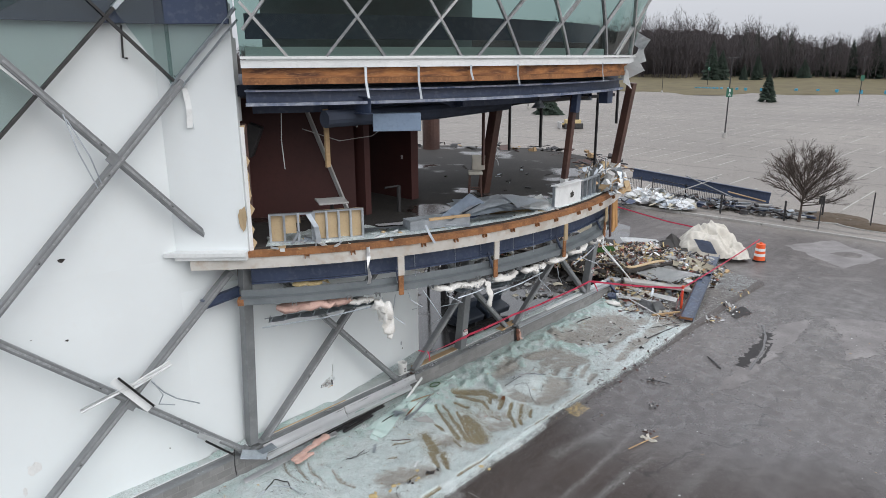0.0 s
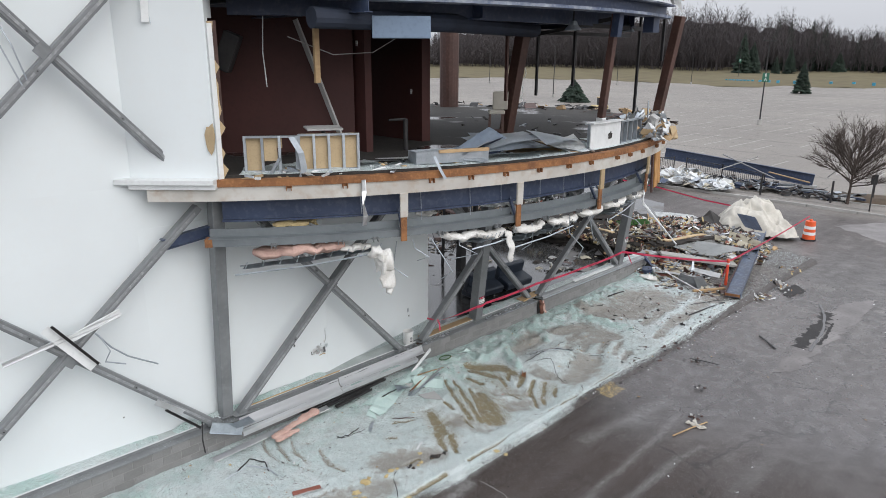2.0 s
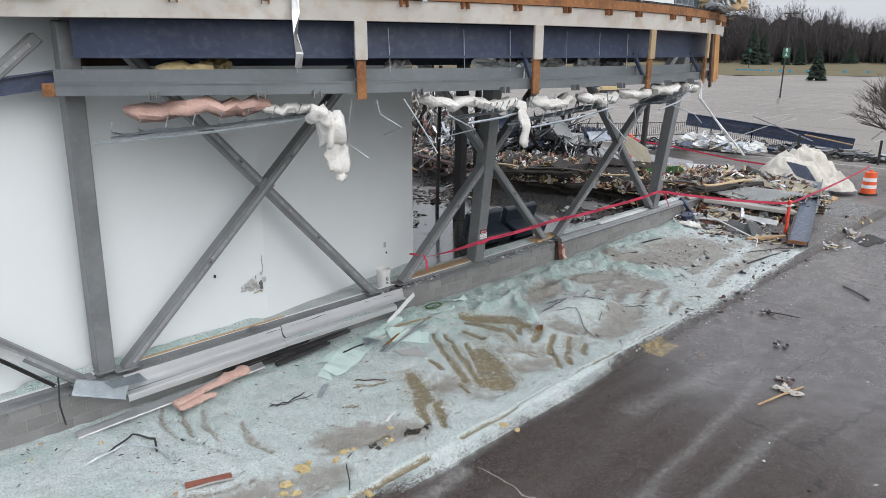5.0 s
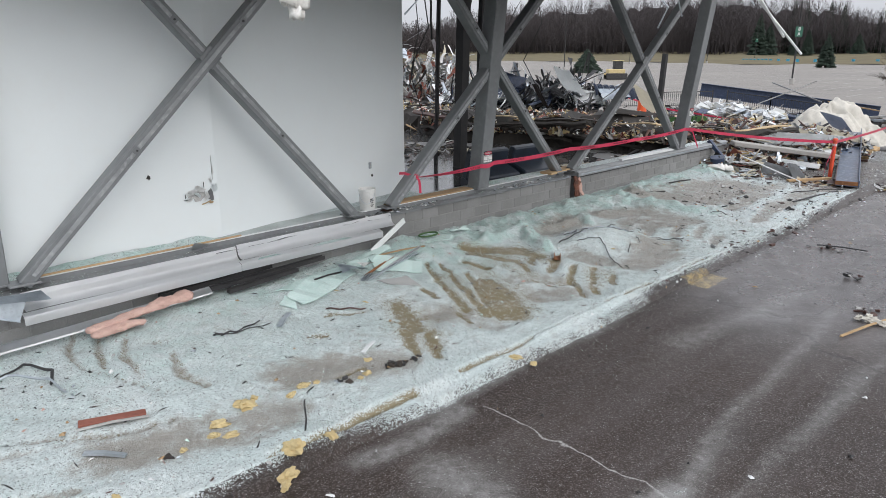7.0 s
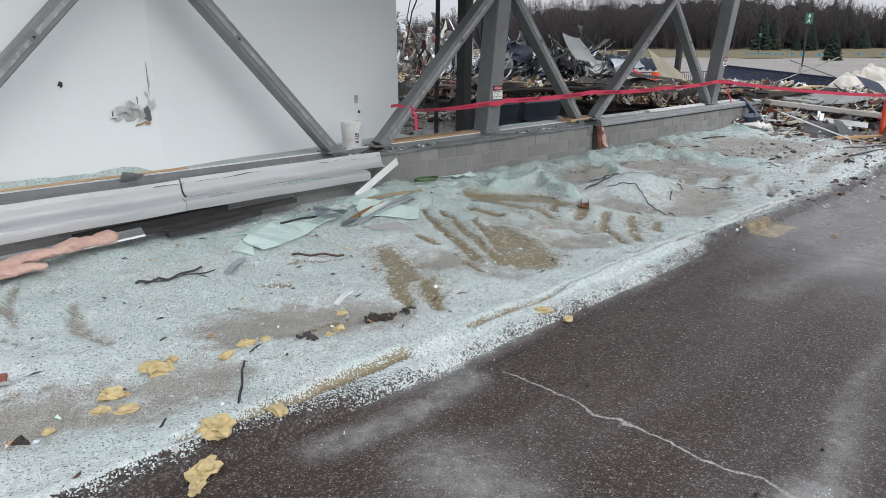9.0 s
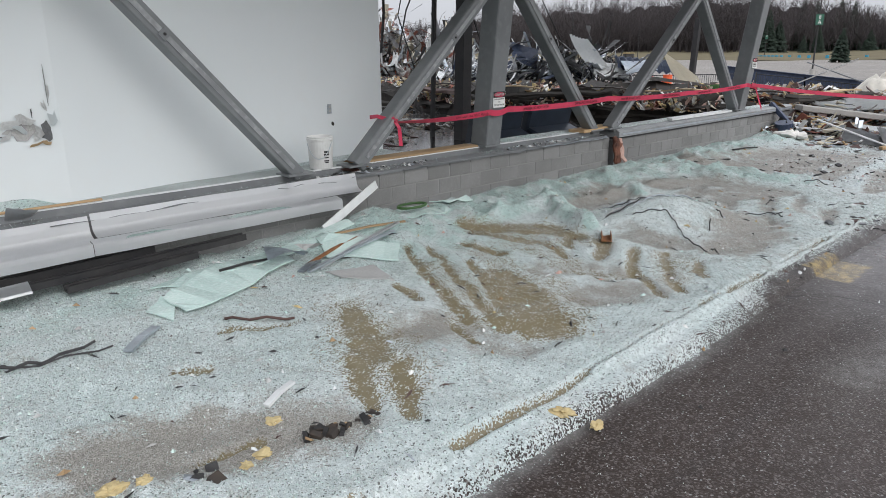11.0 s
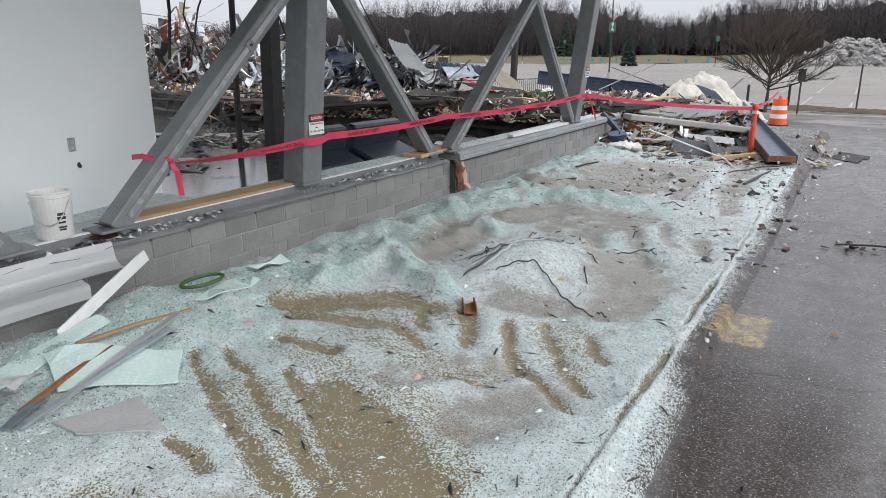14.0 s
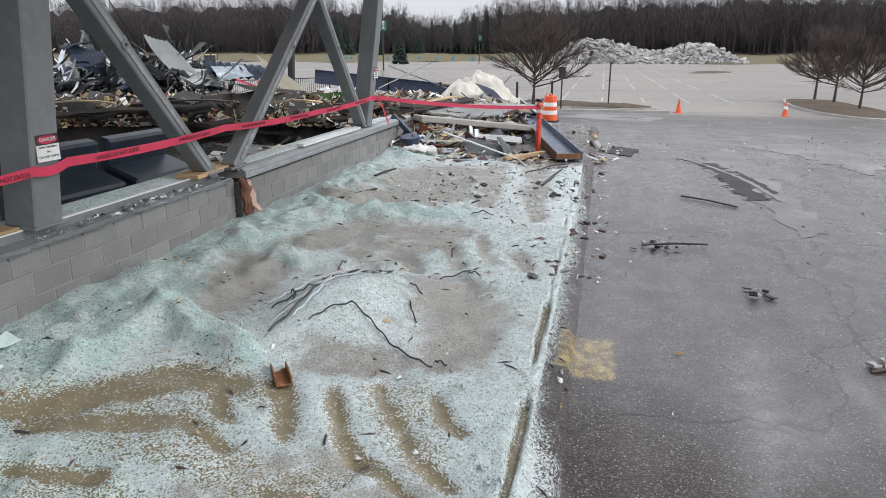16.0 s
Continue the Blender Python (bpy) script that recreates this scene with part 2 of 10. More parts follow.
def asphalt_colour(n, l, pos):
    """Bituminous binder with pale stones: brown at low s, farther on greyed by sky sheen put into the colour."""
    greying, lot = node_attr(n, "greying"), node_attr(n, "lot")
    broad, mid = node_noise(n, l, pos, 0.3, 6), node_noise(n, l, pos, 2.6, 7)
    huge = node_noise(n, l, pos, 0.035, 5)
    damp = node_mix(n, l, node_range(n, l, broad, 0.35, 0.65), (0.045, 0.0305, 0.024), (0.028, 0.019, 0.0155))
    # the lighter grey carries low-angle sky sheen in its colour, not dryness
    dry = node_mix(n, l, node_range(n, l, broad, 0.38, 0.62), (0.088, 0.078, 0.077), (0.06, 0.053, 0.053))
    near = node_mix(n, l, greying, damp, dry)
    # farther along, the drive is old and bleached, laid in patches of different age
    along, out = node_plan(n, l, pos)
    slabs = n.new("ShaderNodeTexVoronoi")
    slabs.inputs["Scale"].default_value, slabs.distance = 0.16, "CHEBYCHEV"
    l.new(pos, slabs.inputs["Vector"])
    age = n.new("ShaderNodeSeparateColor")
    l.new(slabs.outputs["Color"], age.inputs[0])
    old = node_mix(n, l, node_range(n, l, age.outputs[0], 0.1, 0.9), (0.095, 0.083, 0.077), (0.06, 0.052, 0.048))
    old = node_mix(n, l, node_range(n, l, node_noise(n, l, pos, 0.7, 8), 0.54, 0.68, 0, 0.6), old, (0.21, 0.195, 0.18))
    near = node_mix(n, l, node_range(n, l, node_math(n, l, "ADD", along, node_math(n, l, "MULTIPLY", broad, 6.0)), 14.5, 20.0, 0, 0.9), near, old)
    near = node_mix(n, l, node_range(n, l, mid, 0.5, 0.74, 0, 0.3), near, node_mix(n, l, greying, (0.08, 0.063, 0.06), (0.16, 0.15, 0.149)))
    near = node_mix(n, l, node_range(n, l, mid, 0.44, 0.3, 0, 0.25), near, (0.045, 0.038, 0.037))
    # tyre-polished streaks that run along the drive
    lay = n.new("ShaderNodeCombineXYZ")
    l.new(node_math(n, l, "MULTIPLY", along, 0.13), lay.inputs[0])
    l.new(node_math(n, l, "MULTIPLY", out, 2.4), lay.inputs[1])
    streak = node_noise(n, l, lay.outputs[0], 1.0, 6)
    near = node_mix(n, l, node_range(n, l, streak, 0.52, 0.72, 0, 0.5), near, node_mix(n, l, greying, (0.085, 0.072, 0.07), (0.15, 0.138, 0.135)))
    near = node_mix(n, l, node_range(n, l, streak, 0.46, 0.3, 0, 0.5), near, (0.035, 0.029, 0.028))
    far = node_mix(n, l, node_range(n, l, huge, 0.35, 0.65), (0.27, 0.245, 0.216), (0.205, 0.186, 0.164))
    far = node_mix(n, l, node_range(n, l, broad, 0.5, 0.75, 0, 0.5), far, (0.19, 0.172, 0.157))
    # old seams of the lot, one every few metres
    lane, _ = node_plan(n, l, pos)
    seam = node_math(n, l, "PINGPONG", node_math(n, l, "ADD", lane, node_math(n, l, "MULTIPLY", broad, 2.0)), 5.6)
    far = node_mix(n, l, node_math(n, l, "MULTIPLY", node_range(n, l, seam, 0.1, 0.45, 0.8, 0), node_range(n, l, mid, 0.35, 0.55, 0.2, 1)), far, (0.11, 0.1, 0.092))
    col = node_mix(n, l, lot, near, far)
    a, b, c, dist = node_cells(n, l, pos, 95.0)
    col = node_mix(n, l, node_range(n, l, a, 0.62, 0.98, 0, 0.5), col, (0.27, 0.245, 0.235))
    col = node_mix(n, l, node_range(n, l, b, 0.35, 0.0, 0, 0.55), col, (0.025, 0.021, 0.02))
    # a worn square of yellow paint beside the kerb
    s, d = node_plan(n, l, pos)
    ragged = node_math(n, l, "MULTIPLY", node_math(n, l, "SUBTRACT", node_noise(n, l, pos, 7.0, 6), 0.5), 0.12)
    s, d = node_math(n, l, "ADD", s, ragged), node_math(n, l, "ADD", d, ragged)
    inside = node_math(n, l, "MULTIPLY", node_range(n, l, node_math(n, l, "ABSOLUTE", node_math(n, l, "SUBTRACT", s, 8.98), 0), 0.4, 0.36), node_range(n, l, node_math(n, l, "ABSOLUTE", node_math(n, l, "SUBTRACT", d, 4.5), 0), 0.24, 0.2))
    worn = node_math(n, l, "MULTIPLY", inside, node_range(n, l, node_math(n, l, "ADD", node_noise(n, l, pos, 9.0, 6), node_math(n, l, "MULTIPLY", c, 0.35)), 0.5, 0.72, 0.95, 0.15))
    return node_mix(n, l, worn, col, (0.47, 0.35, 0.15)), mid


def glass_colour(n, l, pos):
    """Crumbs of tempered glass: pale, dark and green ones side by side."""
    pile, grit = node_attr(n, "pile"), node_attr(n, "grit")
    a, b, c, dist = node_cells(n, l, pos, 105.0)
    a2, b2, c2, dist2 = node_cells(n, l, pos, 150.0)
    broad, mid = node_noise(n, l, pos, 1.1, 5), node_noise(n, l, pos, 6.0, 6)
    pale = node_mix(n, l, node_range(n, l, broad, 0.35, 0.68), (0.67, 0.725, 0.73), (0.53, 0.635, 0.635))
    green = node_range(n, l, node_math(n, l, "MULTIPLY", pile, node_range(n, l, node_noise(n, l, pos, 3.6, 6), 0.4, 0.58, 0.15, 1.6)), 0.05, 0.6)
    pale = node_mix(n, l, green, pale, (0.37, 0.58, 0.535))
    spark = node_mix(n, l, a, (0.27, 0.345, 0.325), (0.88, 0.93, 0.92))
    spark = node_mix(n, l, 0.4, spark, node_mix(n, l, a2, (0.25, 0.31, 0.295), (0.95, 1.0, 0.98)))
    a3, b3, c3, _ = node_cells(n, l, pos, 34.0)
    spark = node_mix(n, l, node_range(n, l, a3, 0.72, 0.9, 0, 0.5), spark, (0.2, 0.24, 0.23))
    spark = node_mix(n, l, node_range(n, l, b3, 0.86, 0.95, 0, 0.7), spark, (0.95, 1.0, 0.99))
    col = node_mix(n, l, 0.45, pale, spark)
    col = node_mix(n, l, node_range(n, l, b, 0.1, 0.04, 0, 0.85), col, (0.05, 0.055, 0.05))
    dirt = node_range(n, l, node_math(n, l, "ADD", node_math(n, l, "ADD", mid, node_math(n, l, "MULTIPLY", grit, 0.62)), node_math(n, l, "MULTIPLY", c, 0.3)), 0.76, 1.12, 0, 0.95)
    return node_mix(n, l, dirt, col, node_mix(n, l, b2, (0.16, 0.142, 0.118), (0.47, 0.45, 0.41))), (a, b, c, dist), mid, (c2, dist2)


def crumb_mask(n, l, cover, rand, mid):
    """Single crumbs at the edge of the glass: a crumb lies where its chance is below the cover."""
    t = node_math(n, l, "ADD", cover, node_math(n, l, "MULTIPLY", node_math(n, l, "SUBTRACT", mid, 0.5), 0.9))
    return node_range(n, l, node_math(n, l, "SUBTRACT", t, node_math(n, l, "MULTIPLY", rand, 0.95)), -0.02, 0.06)


def crushed_glass_material():
    """Crumbs of tempered glass over wet brown mud; the mud shows where the 'mud' attribute is high."""
    m = bpy.data.materials.new("crushed_green_glass_and_mud")
    m.use_nodes = True
    n, l = m.node_tree.nodes, m.node_tree.links
    b = n["Principled BSDF"]
    pos = n.new("ShaderNodeTexCoord").outputs["Object"]
    col, cell, mid, small = glass_colour(n, l, pos)
    mud = node_attr(n, "mud")
    fine = node_noise(n, l, pos, 90.0, 3)
    loose = node_math(n, l, "MULTIPLY", node_math(n, l, "SUBTRACT", cell[2], 0.42), 1.0)
    wob = node_math(n, l, "MULTIPLY", node_math(n, l, "SUBTRACT", node_noise(n, l, pos, 13.0, 5), 0.5), 0.85)
    wet = node_range(n, l, node_math(n, l, "ADD", node_math(n, l, "MULTIPLY", node_math(n, l, "SUBTRACT", mud, 0.2), 1.2), node_math(n, l, "ADD", loose, wob)), 0.46, 0.66)
    col = node_mix(n, l, wet, col, node_mix(n, l, mid, (0.19, 0.16, 0.097), (0.25, 0.213, 0.14)))
    bare, _ = asphalt_colour(n, l, pos)
    on = crumb_mask(n, l, node_math(n, l, "SUBTRACT", 1.3, node_attr(n, "thin")), cell[1], mid)
    col = node_mix(n, l, on, bare, col)
    l.new(col, b.inputs["Base Color"])
    l.new(node_range(n, l, wet, 0, 1, 0.5, 0.27), b.inputs["Roughness"])
    bp = n.new("ShaderNodeBump")
    bp.inputs["Distance"].default_value = 0.02
    l.new(node_range(n, l, wet, 0, 1, 0.6, 0.1), bp.inputs["Strength"])
    l.new(node_math(n, l, "SUBTRACT", node_math(n, l, "MULTIPLY", fine, 0.7), node_math(n, l, "ADD", cell[3], node_math(n, l, "MULTIPLY", small[1], 0.5))), bp.inputs["Height"])
    l.new(bp.outputs[0], b.inputs["Normal"])
    return m


def node_line(n, l, across, along, at, start, end, wobble, width):
    """A thin wandering line: 1 on it, from start to end."""
    off = node_math(n, l, "ABSOLUTE", node_math(n, l, "ADD", node_math(n, l, "SUBTRACT", across, at), wobble), 0)
    on = node_math(n, l, "MULTIPLY", node_range(n, l, off, width * 0.4, width, 1, 0), node_range(n, l, along, start, start + 0.15))
    return node_math(n, l, "MULTIPLY", on, node_range(n, l, along, end, end - 0.15))


def asphalt_material():
    """Worn asphalt near, pale dry lot far; cracks, tyre dust and glass crumbs on it."""
    m = bpy.data.materials.new("worn_asphalt")
    m.use_nodes = True
    n, l = m.node_tree.nodes, m.node_tree.links
    b = n["Principled BSDF"]
    pos = n.new("ShaderNodeTexCoord").outputs["Object"]
    s, d = node_plan(n, l, pos)
    col, mid = asphalt_colour(n, l, pos)
    fine = node_noise(n, l, pos, 70.0, 3)
    vor = n.new("ShaderNodeTexVoronoi")
    vor.feature, vor.inputs["Scale"].default_value = "DISTANCE_TO_EDGE", 0.14
    warp = n.new("ShaderNodeVectorMath")
    warp.operation = "MULTIPLY_ADD"
    wob = n.new("ShaderNodeTexNoise")
    wob.inputs["Scale"].default_value, wob.inputs["Detail"].default_value = 0.9, 6
    l.new(pos, wob.inputs["Vector"])
    l.new(wob.outputs["Color"], warp.inputs[0])
    warp.inputs[1].default_value = (2.4, 2.4, 0)
    l.new(pos, warp.inputs[2])
    l.new(warp.outputs[0], vor.inputs["Vector"])
    crack = node_math(n, l, "MULTIPLY", node_range(n, l, vor.outputs["Distance"], 0.001, 0.0055, 1, 0), node_range(n, l, mid, 0.36, 0.5, 0.25, 1))
    bend = node_math(n, l, "MULTIPLY", node_math(n, l, "SUBTRACT", node_noise(n, l, pos, 1.3, 6), 0.5), 0.7)
    # two cracks right across the drive, and one that has filled with pale glass dust
    for at, a0, a1 in ((13.15, 4.5, 9.5), (16.4, 5.2, 12.0)):
        crack = node_math(n, l, "MAXIMUM", crack, node_line(n, l, s, d, at, a0, a1, bend, 0.03))
    crack = node_math(n, l, "MAXIMUM", crack, node_line(n, l, d, s, 6.75, 8.5, 13.2, bend, 0.025))
    col = node_mix(n, l, node_math(n, l, "MULTIPLY", crack, 0.8), col, (0.022, 0.019, 0.018))
    a, rb, rc, dist = node_cells(n, l, pos, 58.0)
    filled = node_line(n, l, s, d, 3.4, 4.7, 8.6, bend, 0.017)
    col = node_mix(n, l, node_math(n, l, "MULTIPLY", filled, node_range(n, l, rc, 0.1, 0.5, 0.35, 0.9)), col, (0.42, 0.41, 0.4))
    glass, cell, gmid, small = glass_colour(n, l, pos)
    cover = node_attr(n, "dust")
    on = crumb_mask(n, l, node_range(n, l, cover, 0.16, 1.1, -0.35, 1.15), cell[1], gmid)
    col = node_mix(n, l, node_math(n, l, "MULTIPLY", node_range(n, l, cover, 0.03, 0.6, 0, 0.5), node_range(n, l, gmid, 0.3, 0.6, 0.3, 1)), col, (0.36, 0.365, 0.36))
    powder = node_math(n, l, "MULTIPLY", node_attr(n, "smear"), node_range(n, l, node_noise(n, l, pos, 9.0, 6), 0.3, 0.65, 0.35, 1.15))
    powder = node_math(n, l, "ADD", powder, node_math(n, l, "MULTIPLY", node_math(n, l, "SUBTRACT", small[0], 0.55), 0.5))
    col = node_mix(n, l, node_range(n, l, powder, 0.15, 1.0, 0, 0.52), col, (0.37, 0.37, 0.362))
    col = node_mix(n, l, node_range(n, l, node_math(n, l, "ADD", cell[2], node_math(n, l, "MULTIPLY", mid, 0.02)), 0.994, 0.997, 0, 0.5), col, (0.5, 0.52, 0.51))
    col = node_mix(n, l, on, col, glass)
    l.new(col, b.inputs["Base Color"])
    # the far lot and the old drive before it are matt; only the trodden drive by the pavement has a sheen
    sheen = node_range(n, l, s, 22.0, 34.0, 1.0, 0.0)
    damp = node_math(n, l, "MULTIPLY", sheen, node_math(n, l, "MULTIPLY", node_attr(n, "greying"), node_range(n, l, mid, 0.3, 0.6, 0.6, 1.0)))
    l.new(node_range(n, l, damp, 0, 1, 0.6, 0.24), b.inputs["Roughness"])
    l.new(node_range(n, l, damp, 0, 1, 0.4, 1.0), b.inputs["Specular IOR Level"])
    bp = n.new("ShaderNodeBump")
    bp.inputs["Distance"].default_value = 0.01
    l.new(node_range(n, l, sheen, 0, 1, 0.08, 0.45), bp.inputs["Strength"])
    l.new(node_math(n, l, "SUBTRACT", fine, node_math(n, l, "ADD", node_math(n, l, "MULTIPLY", dist, 0.8), node_math(n, l, "MULTIPLY", crack, 1.0))), bp.inputs["Height"])
    l.new(bp.outputs[0], b.inputs["Normal"])
    return m


def water_material():
    m = bpy.data.materials.new("standing_water_on_floor")
    m.use_nodes = True
    n, l = m.node_tree.nodes, m.node_tree.links
    b = n["Principled BSDF"]
    pos = n.new("ShaderNodeTexCoord").outputs["Object"]
    dry = node_range(n, l, node_noise(n, l, pos, 0.45, 6), 0.6, 0.68)
    l.new(node_mix(n, l, dry, (0.06, 0.06, 0.06), (0.13, 0.125, 0.12)), b.inputs["Base Color"])
    l.new(node_range(n, l, dry, 0, 1, 0.13, 0.6), b.inputs["Roughness"])
    b.inputs["Specular IOR Level"].default_value = 1.0
    return m


M_MILL = material("mill_finish_aluminium", (0.83, 0.84, 0.85), (0.76, 0.77, 0.78), rough=0.5, metal=0.4, big=0.8, fine=5, stain=(0.78, 0.78, 0.78), stain_amount=0.25, bump=0.01)
M_TIMBER = material("stained_timber_band", (0.4, 0.165, 0.055), (0.1, 0.04, 0.022), rough=0.75, big=1.6, fine=7, stain=(0.5, 0.26, 0.11), stain_amount=0.6, stretch=(1, 1, 5), bump=0.15)
M_SILLDUST = material("dust_and_glass_grains", (0.5, 0.545, 0.535), (0.4, 0.44, 0.43), rough=0.85, big=2.5, fine=45, stain=(0.3, 0.31, 0.3), stain_amount=0.6, bump=0.4)
M_CAP = material("weathered_grey_metal_cap", (0.36, 0.375, 0.38), (0.28, 0.29, 0.295), rough=0.6, metal=0.25, big=2, fine=20, stain=(0.18, 0.18, 0.18), stain_amount=0.6, bump=0.15)
M_WRAP = material("dark_rotten_pipe_wrap", (0.17, 0.068, 0.042), (0.07, 0.032, 0.024), rough=0.9, big=6, fine=30, stain=(0.3, 0.14, 0.09), bump=0.5)
M_CRUSHED, M_ASPHALT, M_WATER = crushed_glass_material(), asphalt_material(), water_material()

# ---- helpers of this scene: the facade's own axes, s along the wall, d out of it ----
FA = radians(44.7)
FO = Vector((-5.45, 15.96, 0.0))
FU, FN = Vector((math.cos(FA), math.sin(FA), 0)), Vector((math.sin(FA), -math.cos(FA), 0))
ARC_S, ARC_D, ARC_R = 8.6, -9.95, 13.9


def P(s, d, z):
    return FO + s * FU + d * FN + Vector((0, 0, z))


def arc(ang, r, z):
    """A point of the bowed deck: ang in degrees from its crown, positive along the wall, r the radius."""
    a = radians(ang)
    return P(ARC_S + r * math.sin(a), ARC_D + r * math.cos(a), z)


def mesh_of(name, bm, mat):
    me = bpy.data.meshes.new(name)
    bm.to_mesh(me)
    bm.free()
    for one in mat if isinstance(mat, (list, tuple)) else [mat]:
        me.materials.append(one)
    return me


def part(name, bm, mat, parent, label=""):
    ob = new(name, mesh_of(name, bm, mat))
    ob.parent = parent
    return tagged(ob, label)


def thing(name, bm, mat, label, category, group="", kind=""):
    return tagged(new(name, mesh_of(name, bm, mat)), label, category, group, kind)


def root(name, at, label, category, group="", kind=""):
    """An Empty at a thing's base. Its parts are made in world places, then set back."""
    ob = new(name)
    ob.location = at
    return tagged(ob, label, category, group, kind)


def under(name, bm, mat, parent, label=""):
    """A part whose bmesh is in world places, under an Empty that stands at its base."""
    bmesh.ops.translate(bm, verts=bm.verts, vec=-parent.location)
    return part(name, bm, mat, parent, label)


def box(bm, c, size, m=None):
    """A box of that size round c, turned by the 3x3 m."""
    m = m or Matrix.Identity(3)
    c = Vector(c)
    v = [bm.verts.new(c + m @ Vector((x * size[0] / 2, y * size[1] / 2, z * size[2] / 2))) for x in (-1, 1) for y in (-1, 1) for z in (-1, 1)]
    for f in ((0, 1, 3, 2), (4, 6, 7, 5), (0, 4, 5, 1), (2, 3, 7, 6), (0, 2, 6, 4), (1, 5, 7, 3)):
        bm.faces.new([v[i] for i in f])
    return v


def frame_of(p, q, up=(0, 0, 1)):
    x = (Vector(q) - Vector(p)).normalized()
    y = Vector(up).cross(x)
    y = y.normalized() if y.length > 1e-4 else Vector((0, 1, 0))
    return Matrix((x, y, x.cross(y))).transposed()


def bar(bm, p, q, w, h, up=(0, 0, 1)):
    """A rectangular bar from p to q: w across, h along up."""
    p, q = Vector(p), Vector(q)
    return box(bm, (p + q) / 2, ((q - p).length, w, h), frame_of(p, q, up))


def section(bm, p, q, outline, up=(0, 0, 1)):
    """A rolled section (a closed outline of (across, up) points) drawn from p to q."""
    m = frame_of(p, q, up)
    rings = [[bm.verts.new(Vector(e) + m @ Vector((0, a, b))) for a, b in outline] for e in (p, q)]
    k = len(outline)
    for i in range(k):
        bm.faces.new((rings[0][i], rings[0][(i + 1) % k], rings[1][(i + 1) % k], rings[1][i]))
    bm.faces.new(rings[0][::-1])
    bm.faces.new(rings[1])


def channel(w, h, t=0.012):
    return [(-w / 2, -h / 2), (w / 2, -h / 2), (w / 2, -h / 2 + t), (-w / 2 + t, -h / 2 + t), (-w / 2 + t, h / 2 - t), (w / 2, h / 2 - t), (w / 2, h / 2), (-w / 2, h / 2)]


def tee(w, h, t=0.02):
    """An I section."""
    return [(-w / 2, -h / 2), (w / 2, -h / 2), (w / 2, -h / 2 + t), (t / 2, -h / 2 + t), (t / 2, h / 2 - t), (w / 2, h / 2 - t), (w / 2, h / 2), (-w / 2, h / 2), (-w / 2, h / 2 - t), (-t / 2, h / 2 - t), (-t / 2, -h / 2 + t), (-w / 2, -h / 2 + t)]


def tube(bm, pts, r, sides=6, r_end=None):
    """A round rod through points."""
    pts = [Vector(p) for p in pts]
    rings = []
    for i, p in enumerate(pts):
        t = (pts[min(i + 1, len(pts) - 1)] - pts[max(i - 1, 0)]).normalized()
        a = t.cross(Vector((0.3, 0.2, 1) if abs(t.z) < 0.9 else (1, 0, 0))).normalized()
        b = t.cross(a)
        rr = r if r_end is None else r + (r_end - r) * i / (len(pts) - 1)
        rings.append([bm.verts.new(p + rr * (math.cos(k * 2 * math.pi / sides) * a + math.sin(k * 2 * math.pi / sides) * b)) for k in range(sides)])
    for r0, r1 in zip(rings, rings[1:]):
        for k in range(sides):
            bm.faces.new((r0[k], r0[(k + 1) % sides], r1[(k + 1) % sides], r1[k]))
    if sides > 2:
        bm.faces.new(rings[0][::-1])
        bm.faces.new(rings[-1])


def ring_band(bm, a0, a1, steps, r_in, r_out, z0, z1):
    """A bowed solid of rectangular section along the deck's arc."""
    rings = []
    for i in range(steps + 1):
        a = a0 + (a1 - a0) * i / steps
        rings.append([bm.verts.new(arc(a, r, z)) for r, z in ((r_in, z0), (r_out, z0), (r_out, z1), (r_in, z1))])
    for x, y in zip(rings, rings[1:]):
        for k in range(4):
            bm.faces.new((x[k], x[(k + 1) % 4], y[(k + 1) % 4], y[k]))
    bm.faces.new(rings[0][::-1])
    bm.faces.new(rings[-1])


def prism(bm, pts, z0, z1):
    """An upright prism over a plan of points."""
    lo, hi = [bm.verts.new((p[0], p[1], z0)) for p in pts], [bm.verts.new((p[0], p[1], z1)) for p in pts]
    k = len(pts)
    for i in range(k):
        bm.faces.new((lo[i], lo[(i + 1) % k], hi[(i + 1) % k], hi[i]))
    bm.faces.new(lo[::-1])
    bm.faces.new(hi)


def bevelled(bm, w=0.006):
    bmesh.ops.recalc_face_normals(bm, faces=bm.faces)
    bmesh.ops.bevel(bm, geom=bm.edges[:], offset=w, segments=1, affect="EDGES")
    return bm


def wall_slab(name, a, b, z0, z1, thick, mat, label=""):
    """A wall from plan point a to b (s, d), its seen face on that line, its thickness behind."""
    bm = bmesh.new()
    pa, pb = P(a[0], a[1], 0), P(b[0], b[1], 0)
    t = (pb - pa).normalized()
    nrm = Vector((-t.y, t.x, 0)) * thick
    prism(bm, [pa, pb, pb + nrm, pa + nrm], z0, z1)
    bmesh.ops.recalc_face_normals(bm, faces=bm.faces)
    return thing(name, bm, mat, label, "wall", kind="structure")


def smooth(x, a, b):
    t = np.clip((x - a) / (b - a), 0, 1)
    return t * t * (3 - 2 * t)


